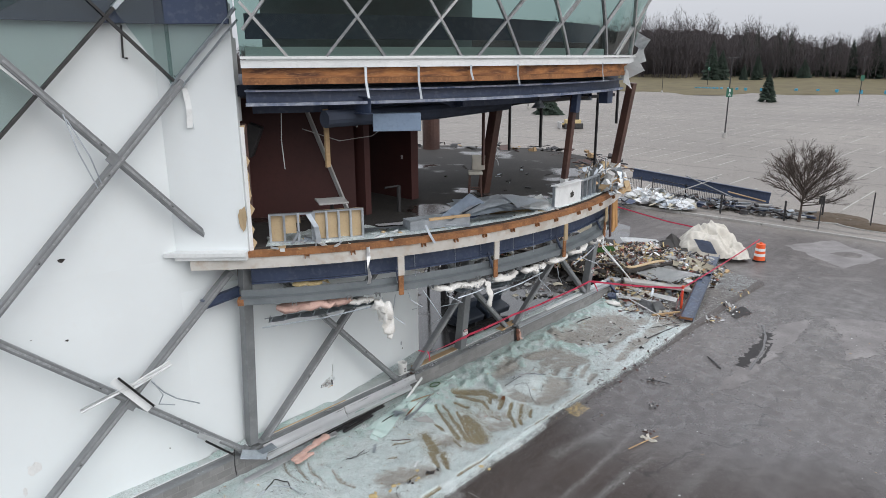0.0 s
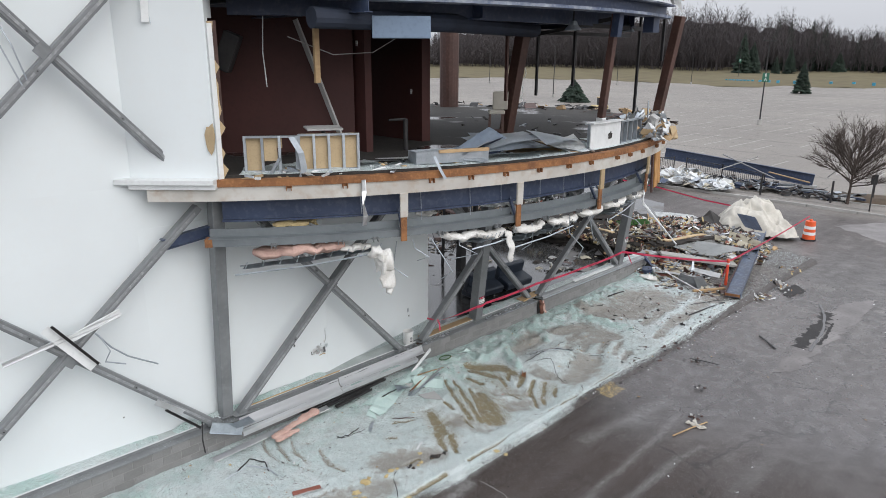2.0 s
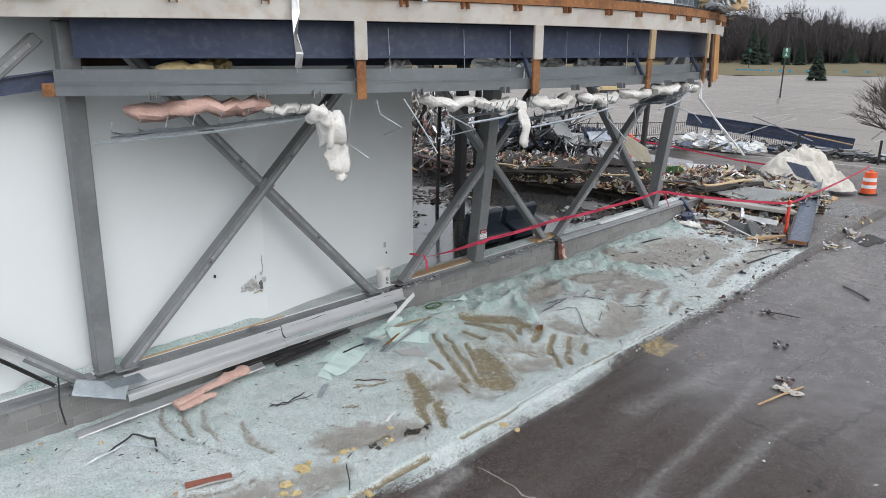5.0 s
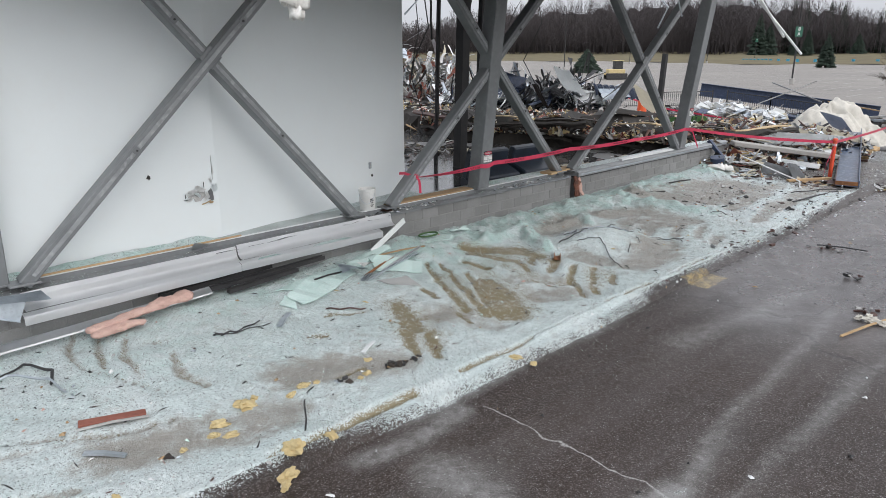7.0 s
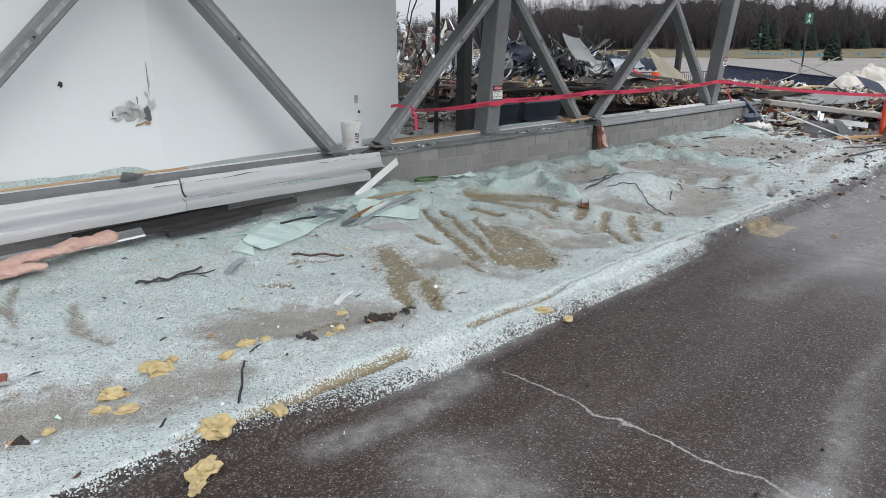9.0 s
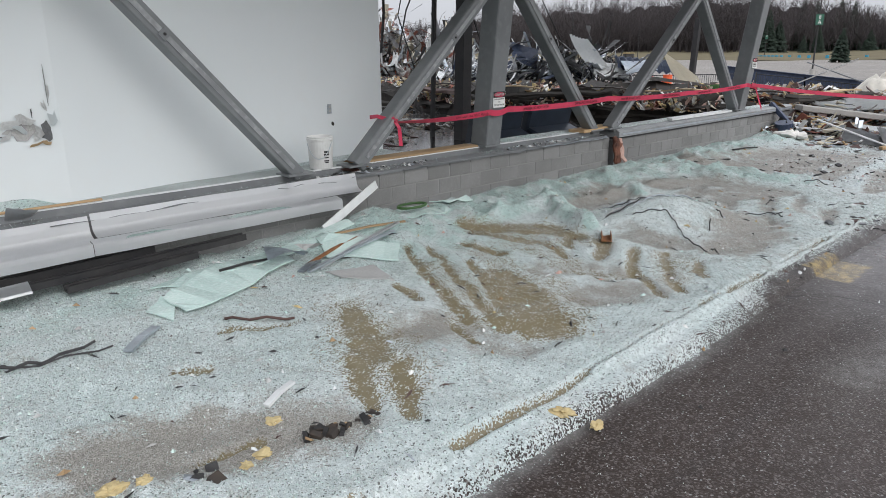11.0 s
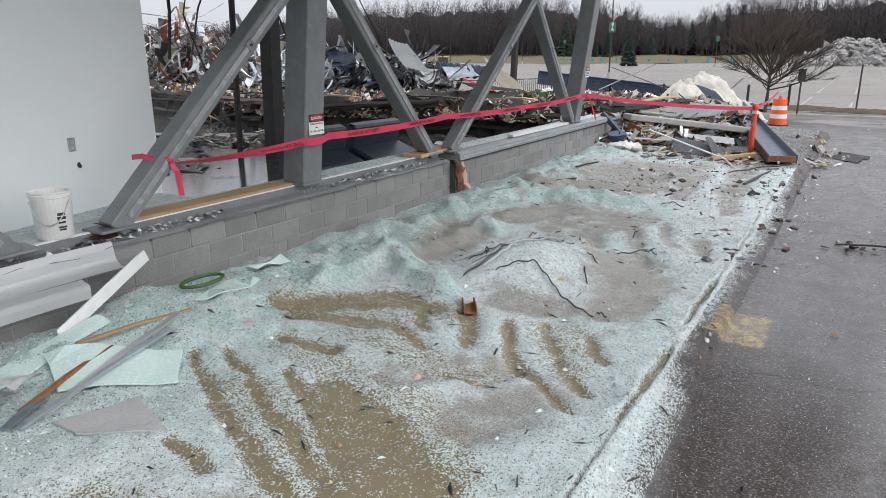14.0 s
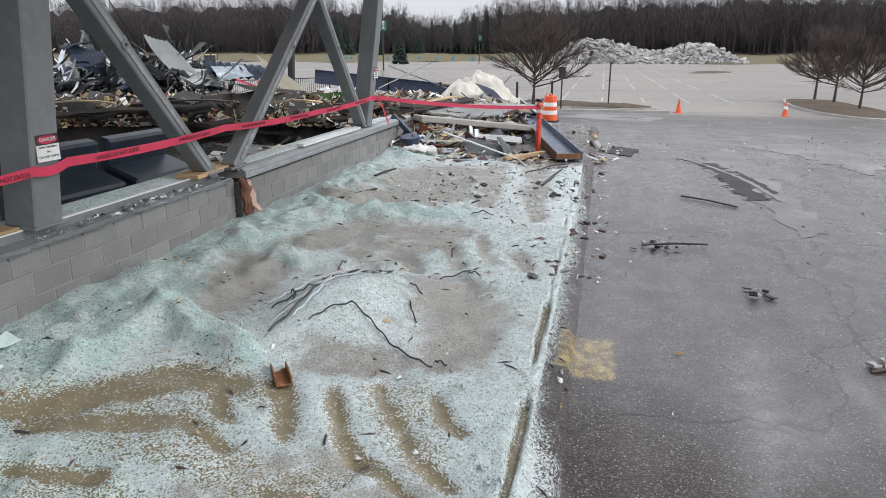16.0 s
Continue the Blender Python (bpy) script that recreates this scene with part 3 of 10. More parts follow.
def grid_object(name, S, D, height, mat, attrs, label, category, kind):
    """A sheet over the facade's axes: one vertex at each (s, d), heights and named float attributes from numpy fields."""
    ns, nd = len(S), len(D)
    s2, d2 = np.meshgrid(S, D, indexing="ij")
    x = FO.x + s2 * FU.x + d2 * FN.x
    y = FO.y + s2 * FU.y + d2 * FN.y
    co = np.stack([x, y, height(s2, d2, x, y)], -1).reshape(-1, 3)
    i = (np.arange(ns - 1)[:, None] * nd + np.arange(nd - 1)[None]).reshape(-1)
    quads = np.stack([i, i + 1, i + nd + 1, i + nd], -1)[:, ::-1]
    me = bpy.data.meshes.new(name)
    me.from_pydata(co.tolist(), [], quads.tolist())
    for key, f in attrs.items():
        at = me.attributes.new(key, "FLOAT", "POINT")
        at.data.foreach_set("value", np.ascontiguousarray(f(s2, d2, x, y), dtype=np.float32).reshape(-1))
    me.polygons.foreach_set("use_smooth", [True] * len(me.polygons))
    me.materials.append(mat)
    return tagged(new(name, me), label, category, kind=kind)


def field(s, d, scale, seed=0.0):
    """Smooth numpy noise of about -1 to 1 from a few turned sine waves."""
    out = np.zeros_like(s)
    rng = np.random.RandomState(int(seed * 10) + 7)
    amp = 0.0
    for k in range(9):
        th, ph, f = rng.uniform(0, 6.28), rng.uniform(0, 6.28), scale * (0.6 + 0.28 * k)
        out += np.sin(f * (np.cos(th) * s + np.sin(th) * d) + ph + 1.3 * np.sin(f * 0.6 * (np.sin(th) * s - np.cos(th) * d) + 2 * ph)) / (1 + 0.35 * k)
        amp += 0.6 / (1 + 0.35 * k)
    return out / amp


# ---- ground: one sheet to the horizon ----
def ground_z(x, y):
    r = np.hypot(x - 3, y - 19)
    return -0.9 * smooth(r, 13, 40) + 0.012 * np.sin(x * 0.7) * np.cos(y * 0.6)


def axis(lo, hi, step, out):
    core = np.arange(lo, hi, step)
    grow = step * np.cumsum(1.22 ** np.arange(1, 60))
    grow = grow[grow < out]
    return np.concatenate([lo - grow[::-1], core, hi + grow])


def ground_height(s, d, x, y):
    inside = smooth(d, 1.0, 3.0)
    return ground_z(x, y) - 0.12 * (1 - inside) * (np.abs(s) < 40)


# powdered glass smeared over the drive: (way, half width, strength)
SMEARS = [([(1.8, 4.6), (2.42, 4.68), (3.1, 4.66)], 0.16, 0.9), ([(2.25, 5.2), (2.3, 5.7), (2.15, 6.3)], 0.3, 0.85), ([(0.7, 4.8), (1.1, 4.9)], 0.12, 0.7), ([(2.4, 6.85), (3.1, 6.8), (3.5, 6.78)], 0.16, 1.2), ([(3.5, 6.78), (4.05, 6.73), (6.84, 6.57), (9.0, 6.4)], 0.1, 0.55),
          ([(3.2, 7.1), (5.25, 7.33), (8.0, 7.5)], 0.09, 0.5), ([(6.4, 5.35), (8.3, 5.65), (9.6, 5.9)], 0.2, 0.5), ([(2.25, 6.3), (2.3, 6.35)], 0.1, 1.2), ([(-1.5, 5.0), (0.4, 5.3)], 0.22, 0.4), ([(-2.0, 6.6), (2.4, 6.9)], 0.2, 0.5)]


def smear(s, d, x=None, y=None):
    out = np.zeros_like(s)
    ws, wd = s + 0.12 * field(s, d, 2.2, 41), d + 0.09 * field(s, d, 2.2, 42)
    for pts, w, amp in SMEARS:
        gap = np.full_like(s, 9.0)
        for (a, b), (c, e) in zip(pts, pts[1:]):
            t = np.clip(((ws - a) * (c - a) + (wd - b) * (e - b)) / ((c - a) ** 2 + (e - b) ** 2), 0, 1)
            gap = np.minimum(gap, np.hypot(ws - a - t * (c - a), wd - b - t * (e - b)))
        out = np.maximum(out, amp * np.exp(-(gap / w) ** 2))
    return np.clip(out, 0, 1.2)


def tracks(s, d):
    """Pale tyre streaks that run along the drive."""
    out = 0
    for off, wid, amp, end in ((6.72, 0.16, 0.24, 8.5), (7.4, 0.13, 0.22, 11.5), (8.8, 0.2, 0.2, 14.0), (5.35, 0.3, 0.12, 9.0), (10.6, 0.25, 0.16, 16.0)):
        line = off + 0.12 * np.sin(s * 0.5 + off) - 0.02 * (s - 6)
        out = out + amp * np.exp(-((d - line) / wid) ** 2) * (0.62 + 0.38 * np.sin(s * 1.7 + off * 3)) * (1 - smooth(s, end - 3, end))
    return np.clip(out, 0, 1)


def glass_cover(s, d, x=None, y=None):
    """How thickly the glass crumbs lie: whole on the pavement, thinning out over the drive."""
    edge = 4.1 + 0.17 * smooth(s, 1.6, 3.0) + 0.2 * smooth(-s, -0.2, 0.8) - 0.22 * smooth(s, 6.3, 8.3) + 0.1 * field(s, s * 0, 0.9, 3) + 0.12 * np.exp(-((s - 6.0) / 1.0) ** 2)
    out = 1.1 - 3.8 * (d - edge) + 0.22 * field(s, d, 2.6, 33)
    haze = 0.22 * smear(s, d) + 0.3 * np.exp(-((s - 8.1) / 0.5) ** 2 - ((d - 5.9) / 0.3) ** 2)
    return np.clip(out, 0, 1.2) * (s < 22) + haze + tracks(s, d) * (d > 4.6)


def ground_dust(s, d, x, y):
    return glass_cover(s, d) * (d > 2) * (d < 14) * smooth(s, -11.6, -9.5)


def ground_greying(s, d, x, y):
    """0 where the drive is dark brown, 1 where the sky's sheen is painted in as grey."""
    return np.clip(smooth(s - 0.3 * np.maximum(d - 6, 0) + 0.9 * field(s, d, 0.9, 6), 6.0, 9.6), 0, 1)


grid_object("ground", axis(-6, 22, 0.09, 3200), axis(3.6, 9.5, 0.07, 3200), ground_height, M_ASPHALT,
            {"lot": lambda s, d, x, y: smooth(s + 1.2 * field(s, d, 0.15, 1), 40.5, 43.5),
             "dust": ground_dust, "smear": smear, "greying": ground_greying}, "worn dark asphalt drive and pale parking lot", "ground", "structure")


# ---- pavement under a layer of crushed glass ----
def capsule(s, d, pts, w):
    """Distance field of a bent stroke: 1 on it, 0 beyond its half width."""
    best = np.full_like(s, 9.0)
    for (a, b, wa), (c, e, wb) in zip([(*p, w) if len(p) == 2 else p for p in pts], [(*p, w) if len(p) == 2 else p for p in pts][1:]):
        vs, vd = c - a, e - b
        t = np.clip(((s - a) * vs + (d - b) * vd) / (vs * vs + vd * vd), 0, 1)
        best = np.minimum(best, np.hypot(s - a - t * vs, d - b - t * vd) / (wa + (wb - wa) * t))
    return np.clip(1.55 - best, 0, 1)


MUD = [
    ([(4.4, 2.18, 0.12), (4.25, 2.55, 0.2), (4.02, 3.0, 0.2)], 0.2), ([(3.92, 2.95, 0.13), (3.7, 3.28, 0.08), (3.56, 3.56, 0.05)], 0.1), ([(4.08, 3.26, 0.1), (3.9, 3.46, 0.11), (3.67, 3.78, 0.06)], 0.1),
    ([(6.02, 2.36, 0.14), (5.76, 2.88, 0.28), (5.38, 3.44, 0.32)], 0.3), ([(5.98, 2.02, 0.06), (5.6, 2.72, 0.12), (5.22, 3.4, 0.16)], 0.1),
    ([(5.98, 1.46, 0.04), (5.5, 2.38, 0.07), (5.08, 3.3, 0.09)], 0.1), ([(5.84, 1.28, 0.04), (5.42, 2.02, 0.06), (5.0, 3.0, 0.07)], 0.1), ([(5.02, 2.1, 0.06), (4.94, 2.5, 0.05)], 0.1), ([(4.86, 2.95, 0.03), (4.72, 3.35, 0.04)], 0.1),
    ([(6.84, 1.2, 0.14), (7.16, 1.5, 0.22), (7.56, 1.84, 0.24), (7.58, 2.3, 0.15)], 0.2), ([(6.76, 1.42, 0.12), (6.98, 1.9, 0.15), (7.05, 2.22, 0.1), (6.9, 2.58, 0.05)], 0.1), ([(7.45, 2.15, 0.08), (7.13, 2.43, 0.06)], 0.1), ([(6.85, 3.56, 0.03), (6.62, 3.82, 0.04)], 0.1),
    ([(7.66, 2.5, 0.09), (7.4, 2.64, 0.1), (7.1, 2.8, 0.07)], 0.1), ([(7.65, 2.88, 0.06), (7.2, 3.12, 0.08), (6.94, 3.41, 0.07), (6.66, 3.76, 0.05)], 0.1),
    ([(7.84, 3.18, 0.06), (7.38, 3.42, 0.07), (7.14, 3.58, 0.07), (6.88, 3.86, 0.05)], 0.1), ([(7.85, 3.52, 0.05), (7.53, 3.68, 0.07), (7.4, 3.78, 0.04)], 0.1),
    ([(3.9, 2.11, 0.03), (3.64, 2.03, 0.05), (3.4, 1.92, 0.03)], 0.1), ([(3.03, 2.42, 0.04), (2.85, 2.32, 0.03)], 0.1), ([(6.36, 1.6, 0.06), (6.47, 2.08, 0.08)], 0.1), ([(6.62, 2.97, 0.06), (6.67, 3.2, 0.05)], 0.1), ([(2.9, 3.4, 0.035), (2.5, 3.35, 0.02)], 0.1),
]
# thin curved scrapes of the bucket's teeth, where the crumbs are mixed with dirt
ARCS = [([(0.78, 0.4, 0.02), (0.62, 0.75, 0.035), (0.55, 1.1, 0.03), (0.58, 1.45, 0.018), (0.72, 1.85, 0.012), (0.9, 2.3, 0.01), (1.08, 2.6, 0.008)], 0.1), ([(0.97, 0.66, 0.025), (0.83, 1.1, 0.05), (0.73, 1.62, 0.018)], 0.1),
        ([(1.24, 0.85, 0.018), (1.0, 1.38, 0.05), (0.94, 2.06, 0.02)], 0.1), ([(1.45, 1.65, 0.025), (1.3, 2.2, 0.07), (1.4, 2.63, 0.04)], 0.1), ([(1.42, 1.25, 0.03), (1.5, 1.4, 0.02)], 0.1), ([(-0.3, 2.5, 0.02), (0.3, 2.9, 0.03), (0.9, 3.0, 0.015)], 0.1)]
# mud half hidden under thin crumbs, round the bare patches
MUDDY = [([(6.35, 1.75, 0.2), (6.2, 2.3, 0.3), (5.9, 2.9, 0.42), (5.6, 3.4, 0.4)], 0.3), ([(7.0, 1.3, 0.3), (7.4, 1.9, 0.42), (7.5, 2.4, 0.22)], 0.3), ([(6.6, 2.85, 0.13), (6.88, 3.2, 0.15)], 0.1), ([(6.9, 1.9, 0.25), (6.75, 2.7, 0.16)], 0.2),
         ([(4.4, 2.2, 0.3), (4.1, 2.8, 0.4), (3.8, 3.4, 0.28)], 0.3), ([(7.7, 3.3, 0.3), (7.2, 3.6, 0.2)], 0.2), ([(5.6, 1.9, 0.2), (5.1, 3.0, 0.28)], 0.2)]
# ridges of clean glass that the bucket left
RIDGES = [([(9.5, 0.35, 0.22), (8.75, 0.8, 0.2), (8.25, 1.5, 0.15), (7.9, 2.15, 0.1)], 0.2), ([(11.0, 0.65, 0.2), (10.4, 1.2, 0.15), (9.95, 1.62, 0.09)], 0.2), ([(11.9, 0.7, 0.2), (12.35, 1.55, 0.2), (12.75, 2.8, 0.2)], 0.2)]
# the open joint along the kerb: stretches where the glass has fallen in and wet dirt shows
SLOTS = [([(4.95, 4.16, 0.02), (4.2, 4.16, 0.035), (3.65, 4.17, 0.035)], 0.1), ([(2.95, 4.18, 0.04), (2.2, 4.18, 0.045), (1.2, 4.17, 0.012)], 0.1), ([(7.9, 4.14, 0.03), (7.3, 4.14, 0.03), (6.65, 4.14, 0.015)], 0.1), ([(9.75, 4.13, 0.03), (9.1, 4.13, 0.025), (8.5, 4.13, 0.012)], 0.1), ([(16.0, 4.13, 0.005), (4.9, 4.14, 0.005)], 0.1)]
GRIT = [([(10.05, 0.98, 0.2), (9.5, 1.3, 0.34), (8.75, 1.5, 0.26)], 1), ([(9.9, 3.15, 0.3), (9.3, 3.45, 0.34), (8.4, 3.55, 0.26)], 1), ([(10.2, 3.2, 0.16), (9.85, 3.45, 0.16)], 1), ([(8.1, 2.5, 0.2), (8.2, 3.1, 0.2)], 1), ([(10.7, 1.35, 0.25), (11.8, 1.75, 0.3), (11.9, 2.7, 0.3), (10.8, 2.2, 0.34)], 1), ([(4.6, 2.9, 0.3), (4.9, 3.6, 0.25)], 1), ([(6.2, 3.3, 0.3), (6.8, 3.7, 0.25)], 1), ([(0.2, 3.2, 0.3), (1.6, 3.6, 0.3)], 1), ([(13.2, 1.6, 0.6), (16.0, 1.9, 0.8)], 1), ([(13.1, 0.7, 0.25), (13.2, 1.8, 0.3), (14.2, 2.4, 0.35)], 1), ([(6.4, 2.6, 0.2), (6.9, 3.1, 0.25)], 1), ([(2.2, 3.0, 0.3), (3.2, 3.5, 0.3)], 1),
        ([(11.6, 1.7, 0.11), (10.1, 2.3, 0.1)], 1), ([(12.0, 2.05, 0.12), (10.3, 2.75, 0.1)], 1), ([(12.1, 2.6, 0.1), (10.6, 3.1, 0.1)], 1), ([(11.7, 3.15, 0.09), (10.8, 3.5, 0.08)], 1), ([(11.3, 3.7, 0.1), (10.7, 3.85, 0.08)], 1),
        ([(12.8, 3.75, 0.1), (14.6, 3.5, 0.2), (16.8, 3.4, 0.25)], 1), ([(13.6, 2.95, 0.14), (15.2, 2.75, 0.22), (17.2, 2.6, 0.2)], 1), ([(17.6, 3.3, 0.5), (19.2, 3.2, 1.0), (22.0, 3.0, 1.3)], 1), ([(0.3, 2.9, 0.03), (-0.6, 2.6, 0.04), (-1.5, 2.5, 0.03)], 1), ([(-0.2, 3.5, 0.05), (-1.2, 3.3, 0.06)], 1)]


def strokes(s, d, table):
    out = np.zeros_like(s)
    for pts, w in table:
        out = np.maximum(out, capsule(s, d, pts, w))
    return out


def pave_mud(s, d, x=None, y=None):
    ws, wd = s + 0.035 * field(s, d, 5, 21) + 0.02 * field(s, d, 14, 22), d + 0.035 * field(s, d, 5, 23) + 0.02 * field(s, d, 14, 24)
    return np.clip(np.maximum(np.maximum(1.18 * (strokes(ws, wd, MUD) - 0.12), 0.52 * strokes(ws + 0.1 * field(s, d, 2.5, 28), wd, MUDDY)), 1.3 * strokes(s, d + 0.006 * field(s, s * 0, 5, 27), SLOTS)) + 0.42 * strokes(ws, wd, ARCS), 0, 1)


def pave_grit(s, d, x=None, y=None):
    out = strokes(s + 0.05 * field(s, d, 4, 31), d + 0.05 * field(s, d, 4, 32), GRIT)
    out = np.maximum(out, strokes(s, d, ARCS))
    return np.clip(out * (0.8 + 0.3 * field(s, d, 5, 2)) + 0.16 * field(s, d, 1.2, 4) + 0.1 * smooth(s, 8, 10), 0, 1)


def pave_pile(s, d, x=None, y=None):
    """The windrow of glass that was pushed against the base wall."""
    line = 0.62 + 0.18 * field(s, s * 0, 1.4, 6)
    row = 1.25 * np.exp(-((d - line) / 0.45) ** 2) + 0.7 * np.exp(-((d - line - 0.75 - 0.2 * field(s, s * 0, 1.1, 16)) / 0.16) ** 2) * smooth(s, 6.5, 7.5) * (1 - smooth(s, 11, 12))
    row = np.maximum(row, 0.95 * strokes(s + 0.06 * field(s, d, 3, 33), d + 0.06 * field(s, d, 3, 34), RIDGES))
    return np.clip(row * np.clip(0.7 + 0.55 * field(s, d, 1.3, 8), 0.1, 1) * (0.3 + 0.7 * smooth(s, 4.5, 7)) + 0.3 * np.clip(field(s, d, 0.8, 18) + 0.3, 0, 1) * (1 - smooth(d, 1.2, 3.2)) * (1 - smooth(s, 7, 9)), 0, 1)


def pave_height(s, d, x=None, y=None):
    z = 0.155 + 0.14 * (1 - np.clip(d / 4.1, 0, 1))
    z = z + 0.18 * pave_pile(s, d) * (0.75 + 0.32 * field(s, d, 5, 9) + 0.3 * field(s, d, 12, 19))
    z = z + 0.25 * np.exp(-(((s - 9.1) * 0.9 + (d - 2.45) * 0.42) / 0.85) ** 2 - (((d - 2.45) * 0.9 - (s - 9.1) * 0.42) / 0.42) ** 2) - 0.08 * np.exp(-((s - 10.1) / 0.3) ** 2 - ((d - 3.3) / 0.22) ** 2)
    z = z + 0.026 * field(s, d, 3.5, 1) + 0.016 * field(s, d, 11, 2) + 0.006 * field(s, d, 31, 3)
    z = z - 0.035 * pave_mud(s, d) - 0.045 * pave_grit(s, d)
    z = z - 0.04 * strokes(s, d + 0.006 * field(s, s * 0, 5, 27), SLOTS)
    lip = smooth(d, 4.17 + 0.02 * field(s, s * 0, 2, 5), 4.27 + 0.03 * field(s, s * 0, 2, 5))
    low = 0.075 * (1 - smooth(d, 4.27, 4.55)) + 0.016 + 0.016 * field(s, d, 7, 4) * (1 - smooth(d, 4.4, 4.6))
    return z * (1 - lip) + lip * (low - 0.14 * smooth(d, 4.36, 4.5))


grid_object("pavement", np.arange(-11, 26.01, 0.045), np.concatenate([np.arange(0.12, 3.98, 0.045), np.arange(3.98, 4.4, 0.018), np.arange(4.4, 4.81, 0.05)]), pave_height, M_CRUSHED,
            {"mud": pave_mud, "grit": pave_grit, "pile": pave_pile, "thin": lambda s, d, x, y: 1.3 - np.clip(glass_cover(s, d), 0, 1.3) * (d > 4.2) - 1.3 * (d <= 4.2) + 1.05 * smooth(s + 0.5 * field(s, d, 1.1, 12), 17.2, 18.6) * (d > 1.5), "greying": ground_greying}, "concrete pavement covered in crushed green glass and mud", "pavement", "structure")


# ---- interior floor of the lower storey, flooded ----
bm = bmesh.new()
prism(bm, [P(-9, -0.25, 0)[:2], P(20.5, -0.25, 0)[:2], P(32, -6, 0)[:2], P(40, -40, 0)[:2], P(-9, -40, 0)[:2]], -0.2, 0.12)
bmesh.ops.recalc_face_normals(bm, faces=bm.faces)
thing("floor", bm, M_WATER, "dark concrete floor under standing water", "floor", kind="structure")

# ---- low block wall and steel sill ----
SILL = 0.95


def block_wall(s0, s1, z_top):
    bm = bmesh.new()
    bar(bm, P(s0, 0.0, z_top / 2 - 0.1), P(s1, 0.0, z_top / 2 - 0.1), 0.274, z_top + 0.1)
    return thing("wall_base", bm, M_MORTAR, "low grey concrete block wall under the steel frame", "wall", kind="structure")


WALL_BASE = block_wall(-11, 11.36, 0.84)
WALL_BASE_2 = block_wall(11.56, 19.6, 0.80)


def sill_run(s0, s1, outline, mat, label):
    bm = bmesh.new()
    section(bm, P(s0, 0.0, 0.9), P(s1, 0.0, 0.9), outline)
    bmesh.ops.recalc_face_normals(bm, faces=bm.faces)
    return thing("trim", bm, mat, label, "sill", kind="structure")


# across runs inwards here: plus is towards the rooms
sill_run(-11, 11.3, [(-0.17, -0.075), (0.02, -0.075), (0.02, -0.02), (-0.15, -0.035), (-0.17, -0.05)], M_STEEL, "worn grey steel lip along the block wall's top")
sill_run(-11, 11.3, [(0.0, -0.075), (0.05, -0.075), (0.05, 0.045), (0.0, 0.045)], M_STEEL, "dark grey steel riser of the sill")
sill_run(-11, 11.3, [(-0.004, 0.046), (0.03, 0.046), (0.03, 0.058), (-0.004, 0.058)], M_WHITEMETAL, "thin white metal edge of the sill")
sill_run(-11, 11.3, [(0.03, -0.1), (0.42, -0.1), (0.42, 0.05), (0.03, 0.044)], M_SILLDUST, "inner sill under pale dust and glass grains")
sill_run(11.6, 19.4, [(-0.2, -0.09), (0.3, -0.09), (0.3, 0.02), (-0.14, 0.03), (-0.2, 0.0)], M_CAP, "weathered grey folded metal sill cap")
sill_run(11.6, 19.4, [(-0.16, -0.125), (0.0, -0.125), (0.0, -0.092), (-0.16, -0.092)], M_DARK, "dark open joint under the sill cap")
sill_run(11.7, 19.3, [(-0.206, -0.06), (-0.203, -0.06), (-0.203, -0.03), (-0.206, -0.03)], M_ZINC, "pale folded crease along the sill cap")
sill_run(12.0, 18.6, [(0.0, 0.03), (0.28, 0.022), (0.28, 0.045), (0.0, 0.045)], M_CRUSHED, "glass crumbs along the sill cap")
sill_run(13.6, 16.2, [(-0.1, 0.04), (0.02, 0.04), (0.02, 0.09), (-0.1, 0.08)], M_WHITEMETAL, "loose pale metal strip on the sill cap")
bm = bmesh.new()
prism(bm, [P(3.0, -0.36, 0)[:2], P(7.4, -0.38, 0)[:2], P(7.4, -1.1, 0)[:2], P(6.6, -0.95, 0)[:2]], 0.6, 0.93)
bmesh.ops.recalc_face_normals(bm, faces=bm.faces)
thing("trim", bm, M_CRUSHED, "inner ledge strewn with glass crumbs", "sill", kind="structure")

# ---- white walls behind the frame ----
wall_slab("wall_white_low", (-12, -0.75), (-1.2, -0.28), 0.0, 6.3, 0.2, M_WHITE, "white drywall with small punctures and stains")
wall_slab("wall_white_mid", (-1.2, -0.28), (3.12, -0.22), 0.0, 5.42, 0.2, M_WHITE, "white drywall with a broken corner patch")
wall_slab("wall_white_filler", (-1.2, -0.285), (0.3, -0.275), 5.42, 6.26, 0.18, M_WHITE)
wall_slab("wall_white_return", (3.12, -0.22), (7.44, -1.044), 0.0, 5.42, 0.2, M_WHITE, "white drywall return ending at the opening")
wall_slab("wall_white_high", (-12, -0.75), (-1.2, -0.28), 6.3, 13.4, 0.2, M_WHITE, "white drywall behind green glazing")
wall_slab("wall_white_side", (-1.2, -0.3), (-0.02, 0.9), 6.3, 11.9, 0.16, M_WHITE, "white side wall of the bay, torn at its end")
# brown instead of white: the under-deck shade is put into this wall's colour
wall_slab("wall_inner", (-9, -6.2), (6.9, -6.2), 0.0, 6.0, 0.2, M_BROWN)
# roof added above the view, only to keep sky light off the bay
bm = bmesh.new()
prism(bm, [P(-12, -0.9, 0)[:2], P(-0.4, 0.2, 0)[:2], P(2, -8, 0)[:2], P(-12, -8, 0)[:2]], 13.4, 13.6)
bmesh.ops.recalc_face_normals(bm, faces=bm.faces)
thing("ceiling", bm, M_CEIL, "plain dark unseen roof added over the wall bay", "ceiling", kind="structure")

